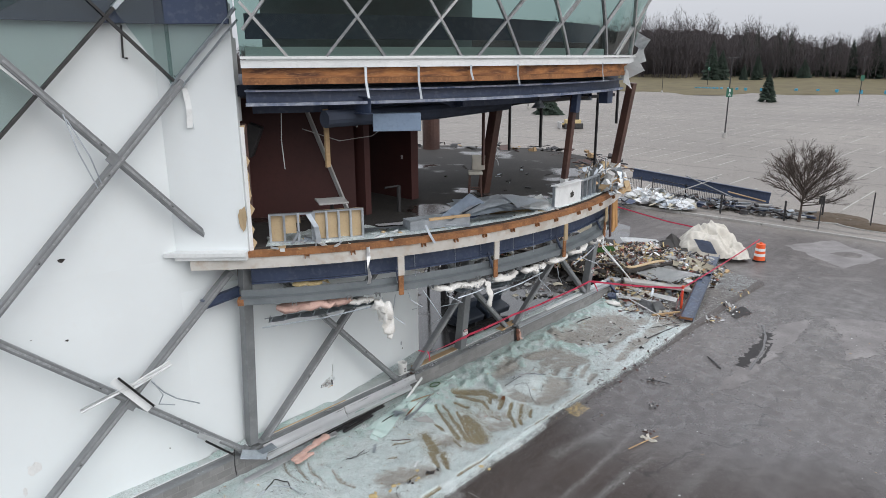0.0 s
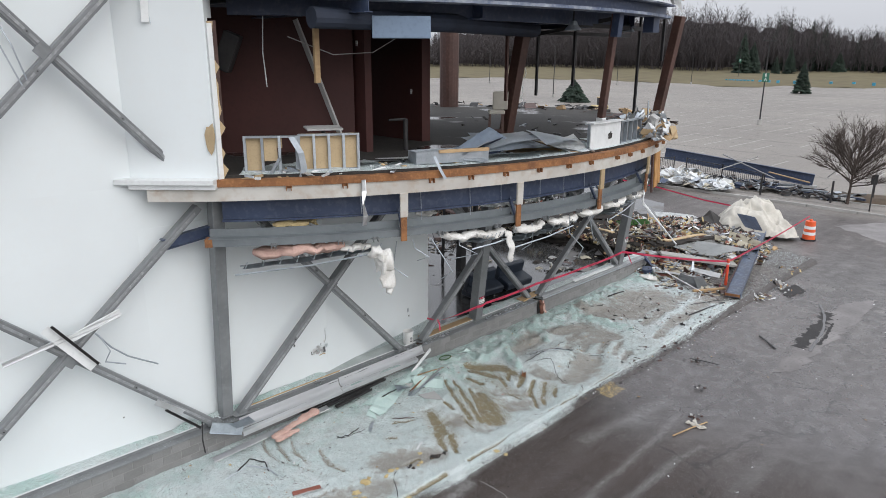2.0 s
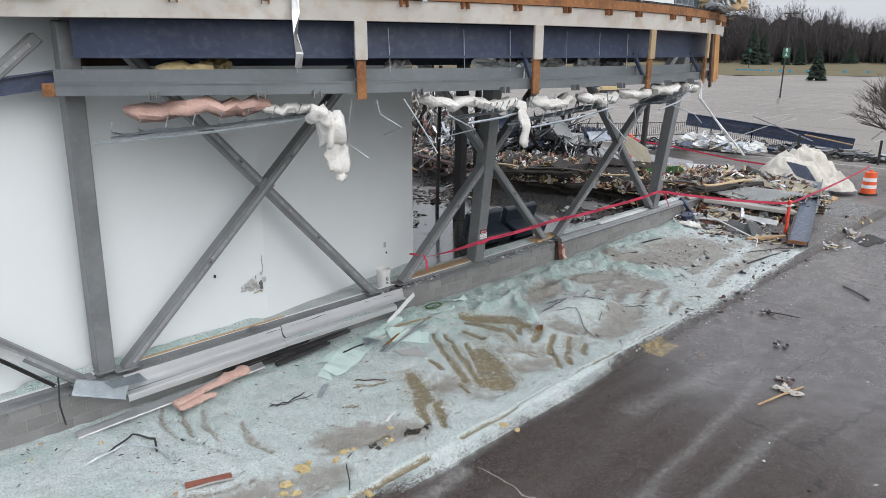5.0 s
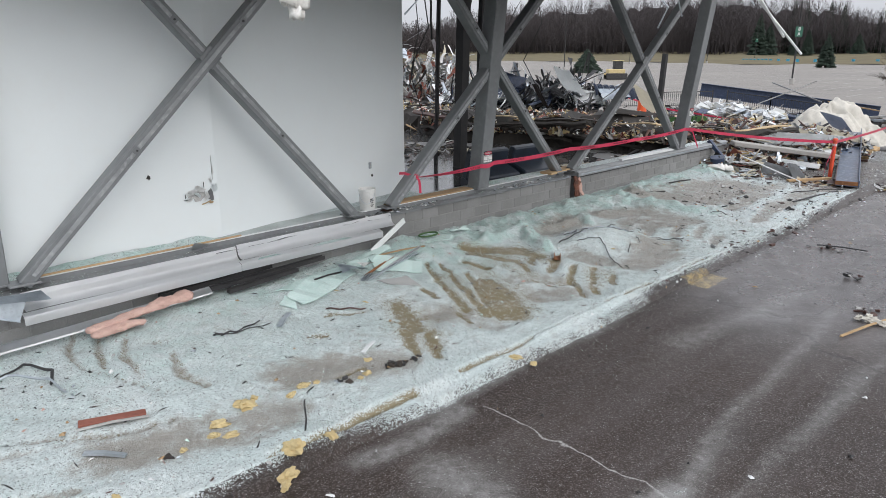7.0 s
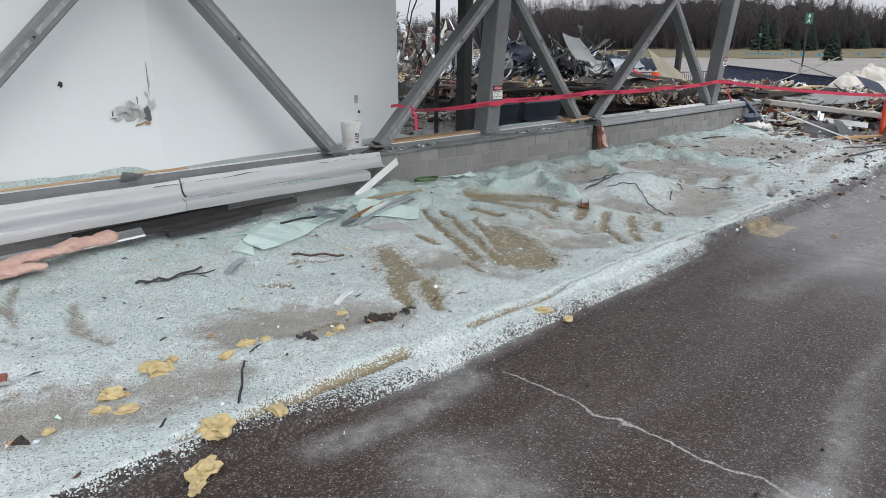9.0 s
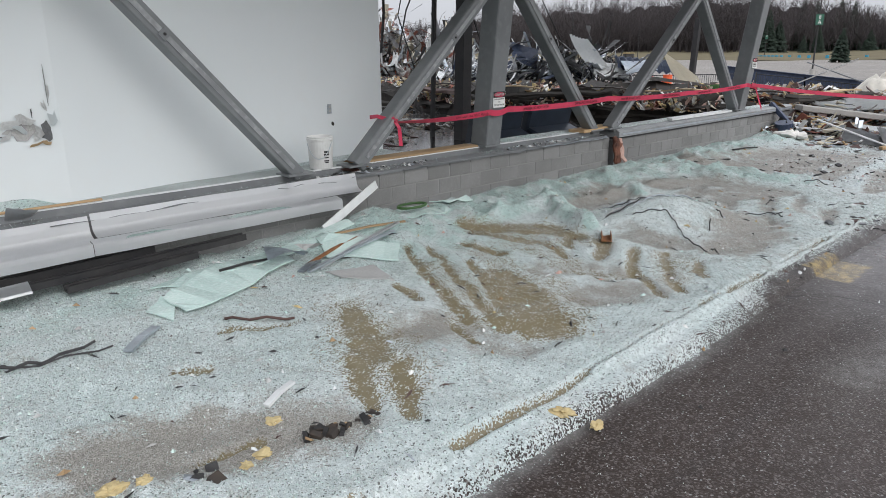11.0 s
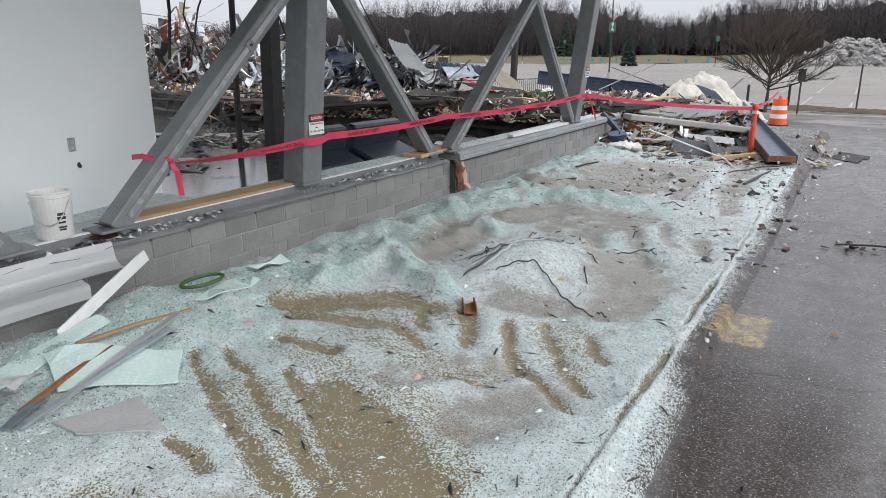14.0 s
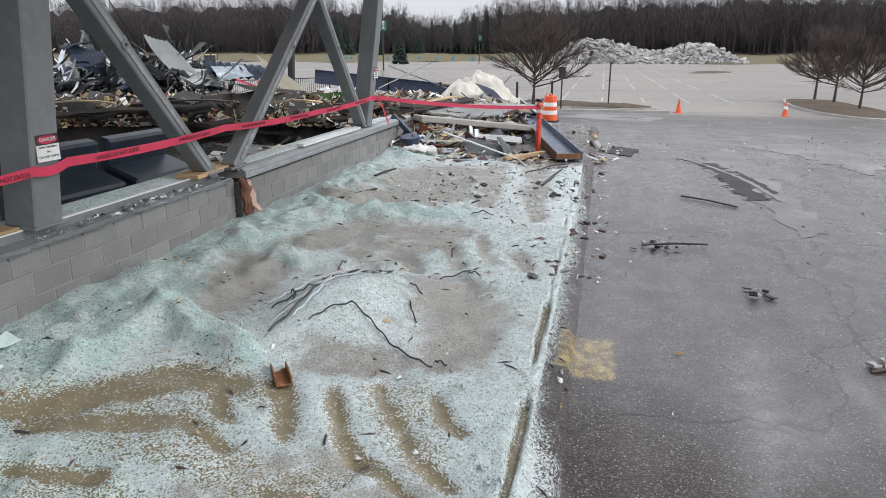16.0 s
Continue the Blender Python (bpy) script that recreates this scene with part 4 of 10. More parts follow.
# ---- steel frame: columns and crossed braces ----
def steel_member(name, p, q, w, h, label, category, up):
    bm = bmesh.new()
    bar(bm, p, q, w, h, up)
    return thing(name, bevelled(bm, 0.012), M_STEEL, label, category, group=category + "s of the frame")


TOP = 5.45
OUT = FN
for s, lean, w in ((0.165, 0.35, 0.25), (8.5, 0.5, 0.3), (16.72, 0.58, 0.3)):
    c = steel_member("steel_column", P(s, -0.05, SILL + 0.012), P(s, -0.05 + lean * 1.12, TOP + 0.55), w, w, "grey painted square steel column on the sill", "column", FU)
    bm = bmesh.new()
    bar(bm, P(s - w / 2 - 0.03, -0.05, SILL + 0.01), P(s + w / 2 + 0.03, -0.05, SILL + 0.01), w + 0.05, 0.025)
    part("base_plate", bevelled(bm), M_STEEL, c)
X = 5.65


def brace(s0, z0, s1, z1, d=0.0, w=0.15, lean=0.0):
    """A diagonal tube with a glazing strip on its face; the frame leans out as it rises."""
    k = 0.03 if s1 > s0 else -0.03
    a, b = P(s0, d + k, z0), P(s1, d + k + lean * (z1 - z0), z1)
    ob = steel_member("steel_brace", a, b, w, 0.2, "grey painted diagonal steel brace with bolt holes", "brace", FN)
    bm = bmesh.new()
    bar(bm, a.lerp(b, 0.02) + FN * 0.106, a.lerp(b, 0.98) + FN * 0.106, 0.05, 0.014, FN)
    part("glazing_strip", bevelled(bm, 0.003), M_PALESTEEL, ob, "pale scraped strip along the face")
    # a foot plate on the sill, a splice plate with bolts where the braces cross
    if z0 < 2:
        bm = bmesh.new()
        bar(bm, P(s0 - 0.17, d + k, z0 + 0.012), P(s0 + 0.17, d + k, z0 + 0.012), 0.27, 0.024)
        part("foot_plate", bevelled(bm), M_STEEL, ob)
    for t in (0.3, 0.62):
        c = a.lerp(b, t) + FN * 0.115
        bm = bmesh.new()
        bar(bm, c - (b - a).normalized() * 0.045, c + (b - a).normalized() * 0.045, 0.09, 0.01, FN)
        lug = part("cleat", bevelled(bm, 0.003), M_STEEL, ob, "small welded cleat")
        bm = bmesh.new()
        tube(bm, [c + FN * 0.004, c + FN * 0.018], 0.014, 6)
        part("bolt", bm, M_DARK, lug)
    return ob


for s0, s1 in ((0.42, 5.1), (5.32, 0.66)):
    brace(s0, SILL, s1, TOP + 0.35, 0.07, 0.15, 0.1)
for s0, s1 in ((-0.2, -5.4), (-2 * X, -X), (-X - 0.1, -0.12), (-X, -2 * X)):
    brace(s0, SILL, s1, TOP + 0.35, 0.1, 0.15)
for s0, s1 in ((6.13, 11.0), (11.1, 6.1), (11.52, 16.75), (16.6, 11.3)):
    brace(s0, SILL, s1, TOP + 0.35, 0.0, 0.16, 0.08)
brace(-0.15, 6.25, -4.3, 10.85, 0.12)
brace(-5.65, 5.5, -0.85, 10.3, 0.12)
brace(-5.65, 5.5, -9.6, 9.8, 0.12)
brace(-10.6, 5.5, -5.6, 10.9, 0.12)

# ---- bowed upper deck ----
A0, A1 = -37.5, 27.0
DECK = 6.5


def deck_plan(r):
    pts = [arc(A0 + (A1 - A0) * i / 36, r, 0) for i in range(37)]
    return [p[:2] for p in pts] + [P(18.3, -0.8, 0)[:2], P(19.6, -4.5, 0)[:2], P(17.5, -8.9, 0)[:2], P(15, -12, 0)[:2], P(4, -14, 0)[:2], P(-3, -14, 0)[:2], P(-3, -1.0, 0)[:2], P(-1.3, -0.5, 0)[:2], P(-0.1, 0.7, 0)[:2]]


bm = bmesh.new()
prism(bm, deck_plan(ARC_R - 0.14), 6.32, DECK)
bmesh.ops.recalc_face_normals(bm, faces=bm.faces)
thing("floor_upper", bm, M_CARPET, "torn open upper floor, wet and littered", "floor", kind="structure")

bm = bmesh.new()
ring_band(bm, -44.0, A1, 44, ARC_R - 0.14, ARC_R, 6.02, 6.295)
bmesh.ops.recalc_face_normals(bm, faces=bm.faces)
thing("trim", bm, M_RUSTWHITE, "bowed off-white slab edge streaked with rust", "slab edge", kind="structure")
bm = bmesh.new()
ring_band(bm, -38.7, A1, 40, ARC_R - 0.16, ARC_R + 0.035, 6.3, 6.44)
bmesh.ops.recalc_face_normals(bm, faces=bm.faces)
thing("trim", bm, M_RUST, "bowed rusty steel angle along the slab edge", "edge angle", kind="structure")
bm = bmesh.new()
ring_band(bm, -38.6, A1, 40, ARC_R - 0.55, ARC_R - 0.35, 5.56, 6.015)
ring_band(bm, -38.6, A1, 40, ARC_R - 0.62, ARC_R - 0.28, 5.54, 5.58)
bmesh.ops.recalc_face_normals(bm, faces=bm.faces)
thing("edge_beam", bm, M_BLUE, "bowed dark blue steel beam under the slab edge", "beam")


# dark backing added behind the gap under the slab; shade put into its colour
bm = bmesh.new()
ring_band(bm, A0 + 1.5, 19, 30, ARC_R - 1.75, ARC_R - 1.55, 5.42, 6.3)
bmesh.ops.recalc_face_normals(bm, faces=bm.faces)
thing("inner_beam", bm, M_CEIL, "dark bowed backing added to shade the gap behind the slab's edge beam", "beam")


def purlin(a0, a1, r, z, label):
    """A bowed channel between two hangers: boxed below, its web standing up behind."""
    bm = bmesh.new()
    outline = [(-0.2, -0.16), (0.015, -0.16), (0.015, -0.022), (0.024, -0.022), (0.024, 0.0), (-0.18, 0.0), (-0.18, 0.16), (-0.2, 0.16)]
    k = len(outline)
    rings = [[bm.verts.new(arc(a0 + (a1 - a0) * i / 10, r + o, z + up)) for o, up in outline] for i in range(11)]
    for a, b in zip(rings, rings[1:]):
        for i in range(k):
            bm.faces.new((a[i], a[(i + 1) % k], b[(i + 1) % k], b[i]))
    bm.faces.new(rings[0])
    bm.faces.new(rings[-1])
    bmesh.ops.recalc_face_normals(bm, faces=bm.faces)
    return thing("purlin", bm, M_PURLIN, label, "purlin", group="purlins under the deck")


STOPS = [-39.8, -23.5, -11.7, 0.4, 12.5, A1 - 0.5]
for a0, a1 in zip(STOPS, STOPS[1:]):
    purlin(a0 + 0.08, a1 - 0.08, ARC_R - 0.12, 5.24, "bowed grey steel channel hung below the deck")

bm = bmesh.new()
ring_band(bm, -40.0, -39.4, 2, ARC_R - 0.33, ARC_R - 0.09, 5.075, 5.235)
bmesh.ops.recalc_face_normals(bm, faces=bm.faces)
thing("end_plate", bm, M_RUST, "rusty end plate of the grey channel", "plate")
# crushed glass and plaster along the open edge of the upper floor
bm = bmesh.new()
rows_g = []
for i in range(121):
    a = A0 + 0.6 + (A1 - A0 - 3) * i / 120
    inner = 1.15 + 0.35 * math.sin(a * 0.9) + 0.2 * math.sin(a * 2.7)
    rows_g.append([bm.verts.new(arc(a + 0.15 * math.sin(i * 1.9 + j), ARC_R - 0.15 - (inner - 0.02) * j / 5, DECK + (0.004 + 0.03 * math.sin(math.pi * j / 5)) * (1 + 0.6 * math.sin(i * 0.8 + j)))) for j in range(6)])
for p, q in zip(rows_g, rows_g[1:]):
    for j in range(5):
        bm.faces.new((p[j], q[j], q[j + 1], p[j + 1]))
bmesh.ops.recalc_face_normals(bm, faces=bm.faces)
thing("deck_glass", bm, M_CRUSHED, "pale crushed glass along the open floor edge", "glass crumbs", kind="stuff")

# ---- upper storey: walls, ceiling, bands, glazing ----
wall_slab("wall_maroon_back", (-0.3, -3.5), (4.06, -0.05), DECK, 9.75, 0.2, M_MAROON, "dark maroon painted wall")
wall_slab("wall_maroon_side", (4.16, 0.25), (4.16, -5.1), DECK, 9.75, -0.2, M_MAROON, "dark maroon painted partition")
wall_slab("wall_maroon_end", (6.55, -0.35), (6.55, -9.0), DECK, 9.75, -0.3, M_MAROON, "dark maroon painted partition")
wall_slab("wall_maroon_far", (4.0, -7.5), (6.7, -7.5), DECK, 9.75, 0.2, M_MAROON)
wall_slab("wall_jamb", (0.22, 0.72), (0.05, 0.05), DECK, 9.35, 0.25, M_BROWN)
bm = bmesh.new()
prism(bm, [p for p in deck_plan(ARC_R - 0.45)[:37]] + [P(17, -3, 0)[:2], P(10, -4.5, 0)[:2], P(8, -10, 0)[:2], P(-3, -10, 0)[:2], P(-3, -1.0, 0)[:2], P(-1.3, -0.5, 0)[:2], P(-0.1, 0.7, 0)[:2]], 9.95, 10.2)
bmesh.ops.recalc_face_normals(bm, faces=bm.faces)
thing("ceiling_upper", bm, M_CEIL, "dark blue open ceiling with beams", "ceiling", kind="structure")
UP = ARC_R + 0.42
B0, B1 = -37.6, 17.0


def band(r0, r1, z0, z1, mat, label, category, a0=B0, a1=B1, name="trim"):
    bm = bmesh.new()
    ring_band(bm, a0, a1, 40, r0, r1, z0, z1)
    bmesh.ops.recalc_face_normals(bm, faces=bm.faces)
    return thing(name, bm, mat, label, category, kind="structure")


band(UP - 0.3, UP, 10.57, 10.74, M_WHITEMETAL, "white metal band below the glazing", "band")
band(UP - 0.25, UP + 0.05, 10.75, 10.81, M_WHITEMETAL, "white metal sill of the glazing", "band")
band(UP - 0.3, UP - 0.12, 10.35, 10.568, M_TIMBER, "orange-brown timber band stripped of its cladding", "band")
band(UP - 0.3, UP - 0.1, 10.22, 10.346, M_RUST, "rusty steel angle under the timber band", "band")
band(UP - 1.3, UP - 1.1, 10.48, 11.02, M_WHITE, "low white wall behind the glazing", "wall")
band(UP - 0.9, UP - 0.32, 10.06, 10.1, M_FIRE, "blue steel beam with white overspray", "beam")
band(UP - 0.75, UP - 0.55, 9.82, 10.056, M_BLUE, "blue steel beam with white overspray", "beam")
band(UP - 0.9, UP - 0.4, 9.75, 9.816, M_FIRE, "blue steel beam with white overspray", "beam")
band(UP - 1.9, UP - 1.7, 9.5, 9.98, M_BLUE, "deep dark blue beam set back under the upper floor", "beam")
band(UP - 6.0, UP - 0.4, 10.3, 10.48, M_CONC, "upper floor slab", "floor")
band(UP - 1.6, UP - 1.3, 11.2, 11.75, M_BLUE, "blue beam behind the glazing", "beam")
band(UP - 6.0, UP - 5.8, 10.4, 13.6, M_PURLIN, "dull blue-grey inner wall behind the glazing", "wall")
# roof out of view, added to close the glazed storey against the sky
band(UP - 6.0, UP + 1.2, 13.5, 13.7, M_CEIL, "dark unseen roof added over the glazing", "ceiling")


def lean(z):
    return UP + 0.3 * (z - 10.8)


CROSS = [-36.3, -27.8, -20.2, -13.1, -5.7, 2.3, 10.4]


def pane_row():
    """Glazing that leans out, bay by bay, with its crossed mullions."""
    ob = root("window_upper", arc(0, UP, 10.8), "green tinted glazing in a diagonal grid", "window", kind="structure")
    for a0, a1 in zip([B0] + CROSS[1:], CROSS[1:] + [B1 - 3.5]):
        bm = bmesh.new()
        for z0, z1 in ((10.8, 12.1), (12.1, 13.5)):
            n = 4
            lo = [bm.verts.new(arc(a0 + (a1 - a0) * i / n, lean(z0) - 0.03, z0)) for i in range(n + 1)]
            hi = [bm.verts.new(arc(a0 + (a1 - a0) * i / n, lean(z1) - 0.03, z1)) for i in range(n + 1)]
            for i in range(n):
                bm.faces.new((lo[i], lo[i + 1], hi[i + 1], hi[i]))
        under("pane", bm, M_GLAZING, ob).visible_shadow = False
    for k, c in enumerate(CROSS):
        for sign in (1, -1):
            pts = []
            for i in range(11):
                z = 10.8 + 2.7 * i / 10
                a = c + sign * 2.6 * (z - 11.6) / 0.8
                if B0 - 0.2 <= a <= B1:
                    pts.append(arc(a, lean(z), z))
            m = bmesh.new()
            for p, q in zip(pts, pts[1:]):
                bar(m, p, q, 0.055, 0.09, (p - FO).cross(q - p))
            under("mullion", m, M_ALU if k % 2 == 0 else M_PALESTEEL, ob)
    return ob


pane_row()


def left_glazing():
    """Diamond panes left standing above the torn diagonal line."""
    d = 0.1
    q = [(-1.0, 10.15), (-1.0, 13.4), (-12, 13.4), (-12, 9.0), (-10.5, 10.6), (-8.6, 9.0), (-7.3, 10.3), (-5.9, 9.0), (-4.45, 9.4), (-2.1, 11.75)]
    bm = bmesh.new()
    bm.faces.new([bm.verts.new(P(s, d, z)) for s, z in q])
    bmesh.ops.triangulate(bm, faces=bm.faces[:])
    ob = thing("window_left", bm, M_GLAZING2, "green tinted glazing torn off along its diagonal", "window", kind="structure")
    ob.visible_shadow = False
    for (a, b), (c, e), w, mt in (((-0.95, 10.25), (-4.0, 13.3), 0.05, M_DARK), ((-2.1, 11.75), (-4.5, 9.35), 0.06, M_DARK), ((-2.1, 11.75), (-0.5, 13.3), 0.09, M_ZINC),
                                  ((-3.3, 9.75), (-7.0, 13.4), 0.12, M_WHITEMETAL), ((-4.5, 9.35), (-5.9, 9.0), 0.07, M_DARK), ((-7.3, 10.3), (-4.2, 13.3), 0.07, M_DARK)):
        m = bmesh.new()
        bar(m, P(a, d, b), P(c, d, e), w, 0.1, FN)
        part("mullion", m, mt, ob)
    # the return pane that follows the side wall of the bay
    def side(t, z):
        return P(-1.2 + 1.18 * t - 0.1, -0.3 + 1.2 * t + 0.1, z)

    bm = bmesh.new()
    bm.faces.new([bm.verts.new(v) for v in (side(0.2, 10.2), side(1.08, 11.75), side(1.08, 13.4), side(0.2, 13.4))])
    ob = thing("window_return", bm, M_GLAZING2, "green tinted glazing in front of the bay's side wall", "window", kind="structure")
    ob.visible_shadow = False
    m = bmesh.new()
    bar(m, side(0.2, 10.2), side(1.1, 11.8), 0.05, 0.1, FN)
    bar(m, side(0.3, 10.1), side(1.12, 11.56), 0.03, 0.06, FN)
    part("mullion", m, M_ZINC, ob)


left_glazing()
for pts in (((-1.82, -0.28, 11.45), (-1.87, -0.26, 10.8), (-1.8, -0.2, 10.78)), ((-0.75, 0.06, 11.15), (-0.77, 0.06, 10.75))):
    bm = bmesh.new()
    tube(bm, [P(*p) for p in pts], 0.022, 5)
    thing("wall_hook", bm, M_DARK, "black bent hook on the white wall behind the glazing", "hook", "wall hooks")
wall_slab("wall_jamb_upper", (-0.02, 0.86), (0.3, 0.55), 9.4, 11.2, 0.14, M_WHITE)
bm = bmesh.new()
bar(bm, P(-12, -0.5, 11.95), P(-1.2, -0.12, 11.95), 0.16, 0.95)
bar(bm, P(-1.2, -0.12, 11.95), P(-0.1, 1.0, 11.95), 0.12, 0.95)
thing("edge_beam", bevelled(bm, 0.01), M_BLUE, "blue steel beam behind the green glazing", "beam", "blue edge beams")

# ---- concrete blocks of the low wall ----
def block_mesh(length):
    bm = bmesh.new()
    box(bm, (0, 0, 0), (length, 0.05, 0.19))
    bevelled(bm, 0.006)
    return mesh_of("brick", bm, M_BLOCK)


BLOCK, HALF = block_mesh(0.39), block_mesh(0.19)
TURN_S = Matrix.Rotation(FA, 4, "Z")


def lay_blocks(parent, s0, s1, top):
    for row in range(4):
        z = top - 0.1 - 0.2 * row
        s = s0 + 0.2 if row % 2 == 0 else s0
        while s < s1:
            long = s + 0.4 <= s1
            ob = new("brick", BLOCK if long else HALF)
            ob.parent = parent
            ob.matrix_basis = Matrix.Translation(P(s + (0.2 if long else 0.1), 0.118 + rnd_b.uniform(-0.003, 0.003), z)) @ TURN_S
            s += 0.4 if long else 0.2


rnd_b = random.Random(2)


# ---- white walls: punctures and torn board ----
def tear(name, at, normal, w, h, seed, mat, label, parent_label="torn hole"):
    """A ragged thin patch that stands 6 mm off the wall: broken board face or dark hole."""
    r = random.Random(seed)
    nrm = Vector(normal).normalized()
    side = Vector((0, 0, 1)).cross(nrm).normalized()
    bm = bmesh.new()
    k = 13
    ring = []
    for i in range(k):
        a = 2 * math.pi * i / k
        f = r.uniform(0.55, 1.15)
        ring.append(Vector(at) + side * math.cos(a) * w / 2 * f + Vector((0, 0, math.sin(a) * h / 2 * f)) + nrm * 0.006)
    front = [bm.verts.new(v + nrm * r.uniform(0, 0.01)) for v in ring]
    back = [bm.verts.new(v - nrm * 0.005) for v in ring]
    for i in range(k):
        bm.faces.new((front[i], front[(i + 1) % k], back[(i + 1) % k], back[i]))
    c = bm.verts.new(Vector(at) + nrm * 0.004)
    for i in range(k):
        bm.faces.new((front[i], c, front[(i + 1) % k]))
    bmesh.ops.recalc_face_normals(bm, faces=bm.faces)
    return thing(name, bm, mat, label, "wall damage", kind="structure")


M_TORN = material("torn_paper_face", (0.74, 0.745, 0.74), (0.66, 0.66, 0.65), rough=1.0, fine=30, bump=0.5)
M_HOLE = material("dark_cavity", (0.035, 0.033, 0.03), (0.06, 0.055, 0.05), rough=1.0, fine=40, bump=0.3)
M_HOLE2 = material("shaded_grey_cavity", (0.16, 0.165, 0.17), (0.1, 0.1, 0.105), rough=1.0, fine=30, bump=0.4)
M_GYP = material("broken_gypsum", (0.5, 0.5, 0.49), (0.36, 0.35, 0.34), rough=1.0, fine=40, bump=0.5)
WN = FN


def on_low(s, z):
    """A point on the white wall behind the frame."""
    if s < -1.2:
        d = -0.75 + (s + 12) / 10.8 * 0.47
    elif s < 3.12:
        d = -0.28 + (s + 1.2) / 4.32 * 0.06
    else:
        d = -0.22 - (s - 3.12) / 3.83 * 0.73
    return P(s, d, z)


for i, (s, z, w, h) in enumerate(((-3.62, 6.75, 0.16, 0.1), (-3.75, 5.0, 0.08, 0.05), (-0.98, 1.62, 0.14, 0.06), (2.15, 1.95, 0.06, 0.07), (-4.4, 5.2, 0.03, 0.02), (-1.9, 1.6, 0.03, 0.03), (-6.6, 6.2, 0.1, 0.08))):
    tear("wall_hole", on_low(s, z), WN, w, h, i, M_HOLE, "small dark puncture in white drywall")
tear("wall_hole", on_low(2.82, 1.62), WN, 0.34, 0.2, 31, M_GYP, "grey broken core where the drywall is punched in")
tear("wall_hole", on_low(3.0, 1.6) + WN * 0.004, WN, 0.11, 0.17, 32, M_HOLE2, "dark grey hole at the drywall's corner")


def flap(s, z, w, h, turn, out, seed, mat, label):
    """A torn tongue of board face that stands off the wall."""
    r = random.Random(seed)
    bm = bmesh.new()
    c = on_low(s, z) + WN * 0.016
    pts = [(-0.5, 0), (-0.2, 0.35), (0.15, 0.2), (0.5, 0.45), (0.4, -0.2), (0.05, -0.5), (-0.3, -0.3)]
    ct, st = math.cos(turn), math.sin(turn)
    front = []
    for a, b in pts:
        a, b = (a + r.uniform(-0.1, 0.1)) * w, (b + r.uniform(-0.1, 0.1)) * h
        front.append(bm.verts.new(c + FU * (a * ct - b * st) + Vector((0, 0, a * st + b * ct)) + WN * out * max(0, a / w + 0.3)))
    bm.faces.new(front)
    bmesh.ops.solidify(bm, geom=bm.faces[:], thickness=0.006)
    bmesh.ops.recalc_face_normals(bm, faces=bm.faces)
    return thing("torn_flap", bm, mat, label, "wall damage", kind="structure")


for k, (s, z, w, h, turn, out, mt) in enumerate(((2.72, 1.68, 0.2, 0.1, 0.2, 0.03, M_TORN), (2.84, 1.7, 0.16, 0.09, -0.5, 0.05, M_TORN), (2.92, 1.58, 0.13, 0.1, 1.2, 0.04, M_TORN), (2.68, 1.57, 0.12, 0.05, 0.6, 0.03, M_TORN), (2.8, 1.62, 0.14, 0.06, 2.4, 0.06, M_WHITE), (3.05, 1.7, 0.07, 0.14, 0.2, 0.05, M_WHITE), (3.0, 1.82, 0.04, 0.1, 0.3, 0.02, M_TORN), (2.9, 1.49, 0.14, 0.03, 0.3, 0.02, M_PLY), (2.98, 1.5, 0.08, 0.05, -0.4, 0.03, M_PLY), (3.05, 1.95, 0.02, 0.16, 0.05, 0.01, M_TORN))):
    flap(s, z, w, h, turn, out, 70 + k, mt, "torn white flap of drywall face at a hole")
for k, (s, z, w, h, mt) in enumerate(((2.64, 1.57, 0.1, 0.012, M_HOLE2), (2.62, 1.62, 0.01, 0.08, M_HOLE2), (2.9, 1.76, 0.01, 0.08, M_HOLE2), (3.04, 2.0, 0.006, 0.36, M_GYP))):
    tear("wall_hole", on_low(s, z) + WN * 0.012, WN, w, h, 60 + k, mt, "thin crack in broken drywall")
tear("wall_hole", on_low(-4.75, 2.35), WN, 0.3, 0.3, 35, M_TORN, "scuffed patch in white drywall")
tear("wall_hole", on_low(-5.0, 1.9), WN, 0.1, 0.2, 36, M_TORN, "scuffed patch in white drywall")


def outlet(at, nrm, mat=M_WHITEMETAL, label="pale wall outlet plate"):
    m = Matrix((Vector((0, 0, 1)).cross(nrm).normalized(), nrm, Vector((0, 0, 1)))).transposed()
    bm = bmesh.new()
    box(bm, Vector(at) + Vector(nrm) * 0.006, (0.075, 0.012, 0.12), m)
    ob = thing("outlet", bevelled(bm, 0.004), mat, label, "outlet", "outlets")
    for dz in (0.026, -0.026):
        bm = bmesh.new()
        box(bm, Vector(at) + Vector(nrm) * 0.0125 + Vector((0, 0, dz)), (0.034, 0.004, 0.03), m)
        part("socket", bm, M_GYP, ob)
    return ob


RET_N = (P(0.187, 0.98, 0) - FO).normalized()
outlet(on_low(6.42, 1.55), RET_N, M_ZINC, "grey metal wall outlet plate")
tear("wall_hole", on_low(6.47, 1.36), RET_N, 0.05, 0.05, 41, M_HOLE, "small hole with a stub of pipe")

# hooks of rod that hang in front of the white wall
for s, d, z in ((-1.75, -0.55, 11.4), (-0.78, -0.02, 11.2)):
    bm = bmesh.new()
    tube(bm, [P(s, d, z), P(s, d, z - 0.75), P(s - 0.06, d, z - 0.8), P(s - 0.14, d, z - 0.79)], 0.022, 6)
    thing("hanger_rod", bm, M_DARK, "black hooked hanger rod before the white wall", "rod", "hanger rods")

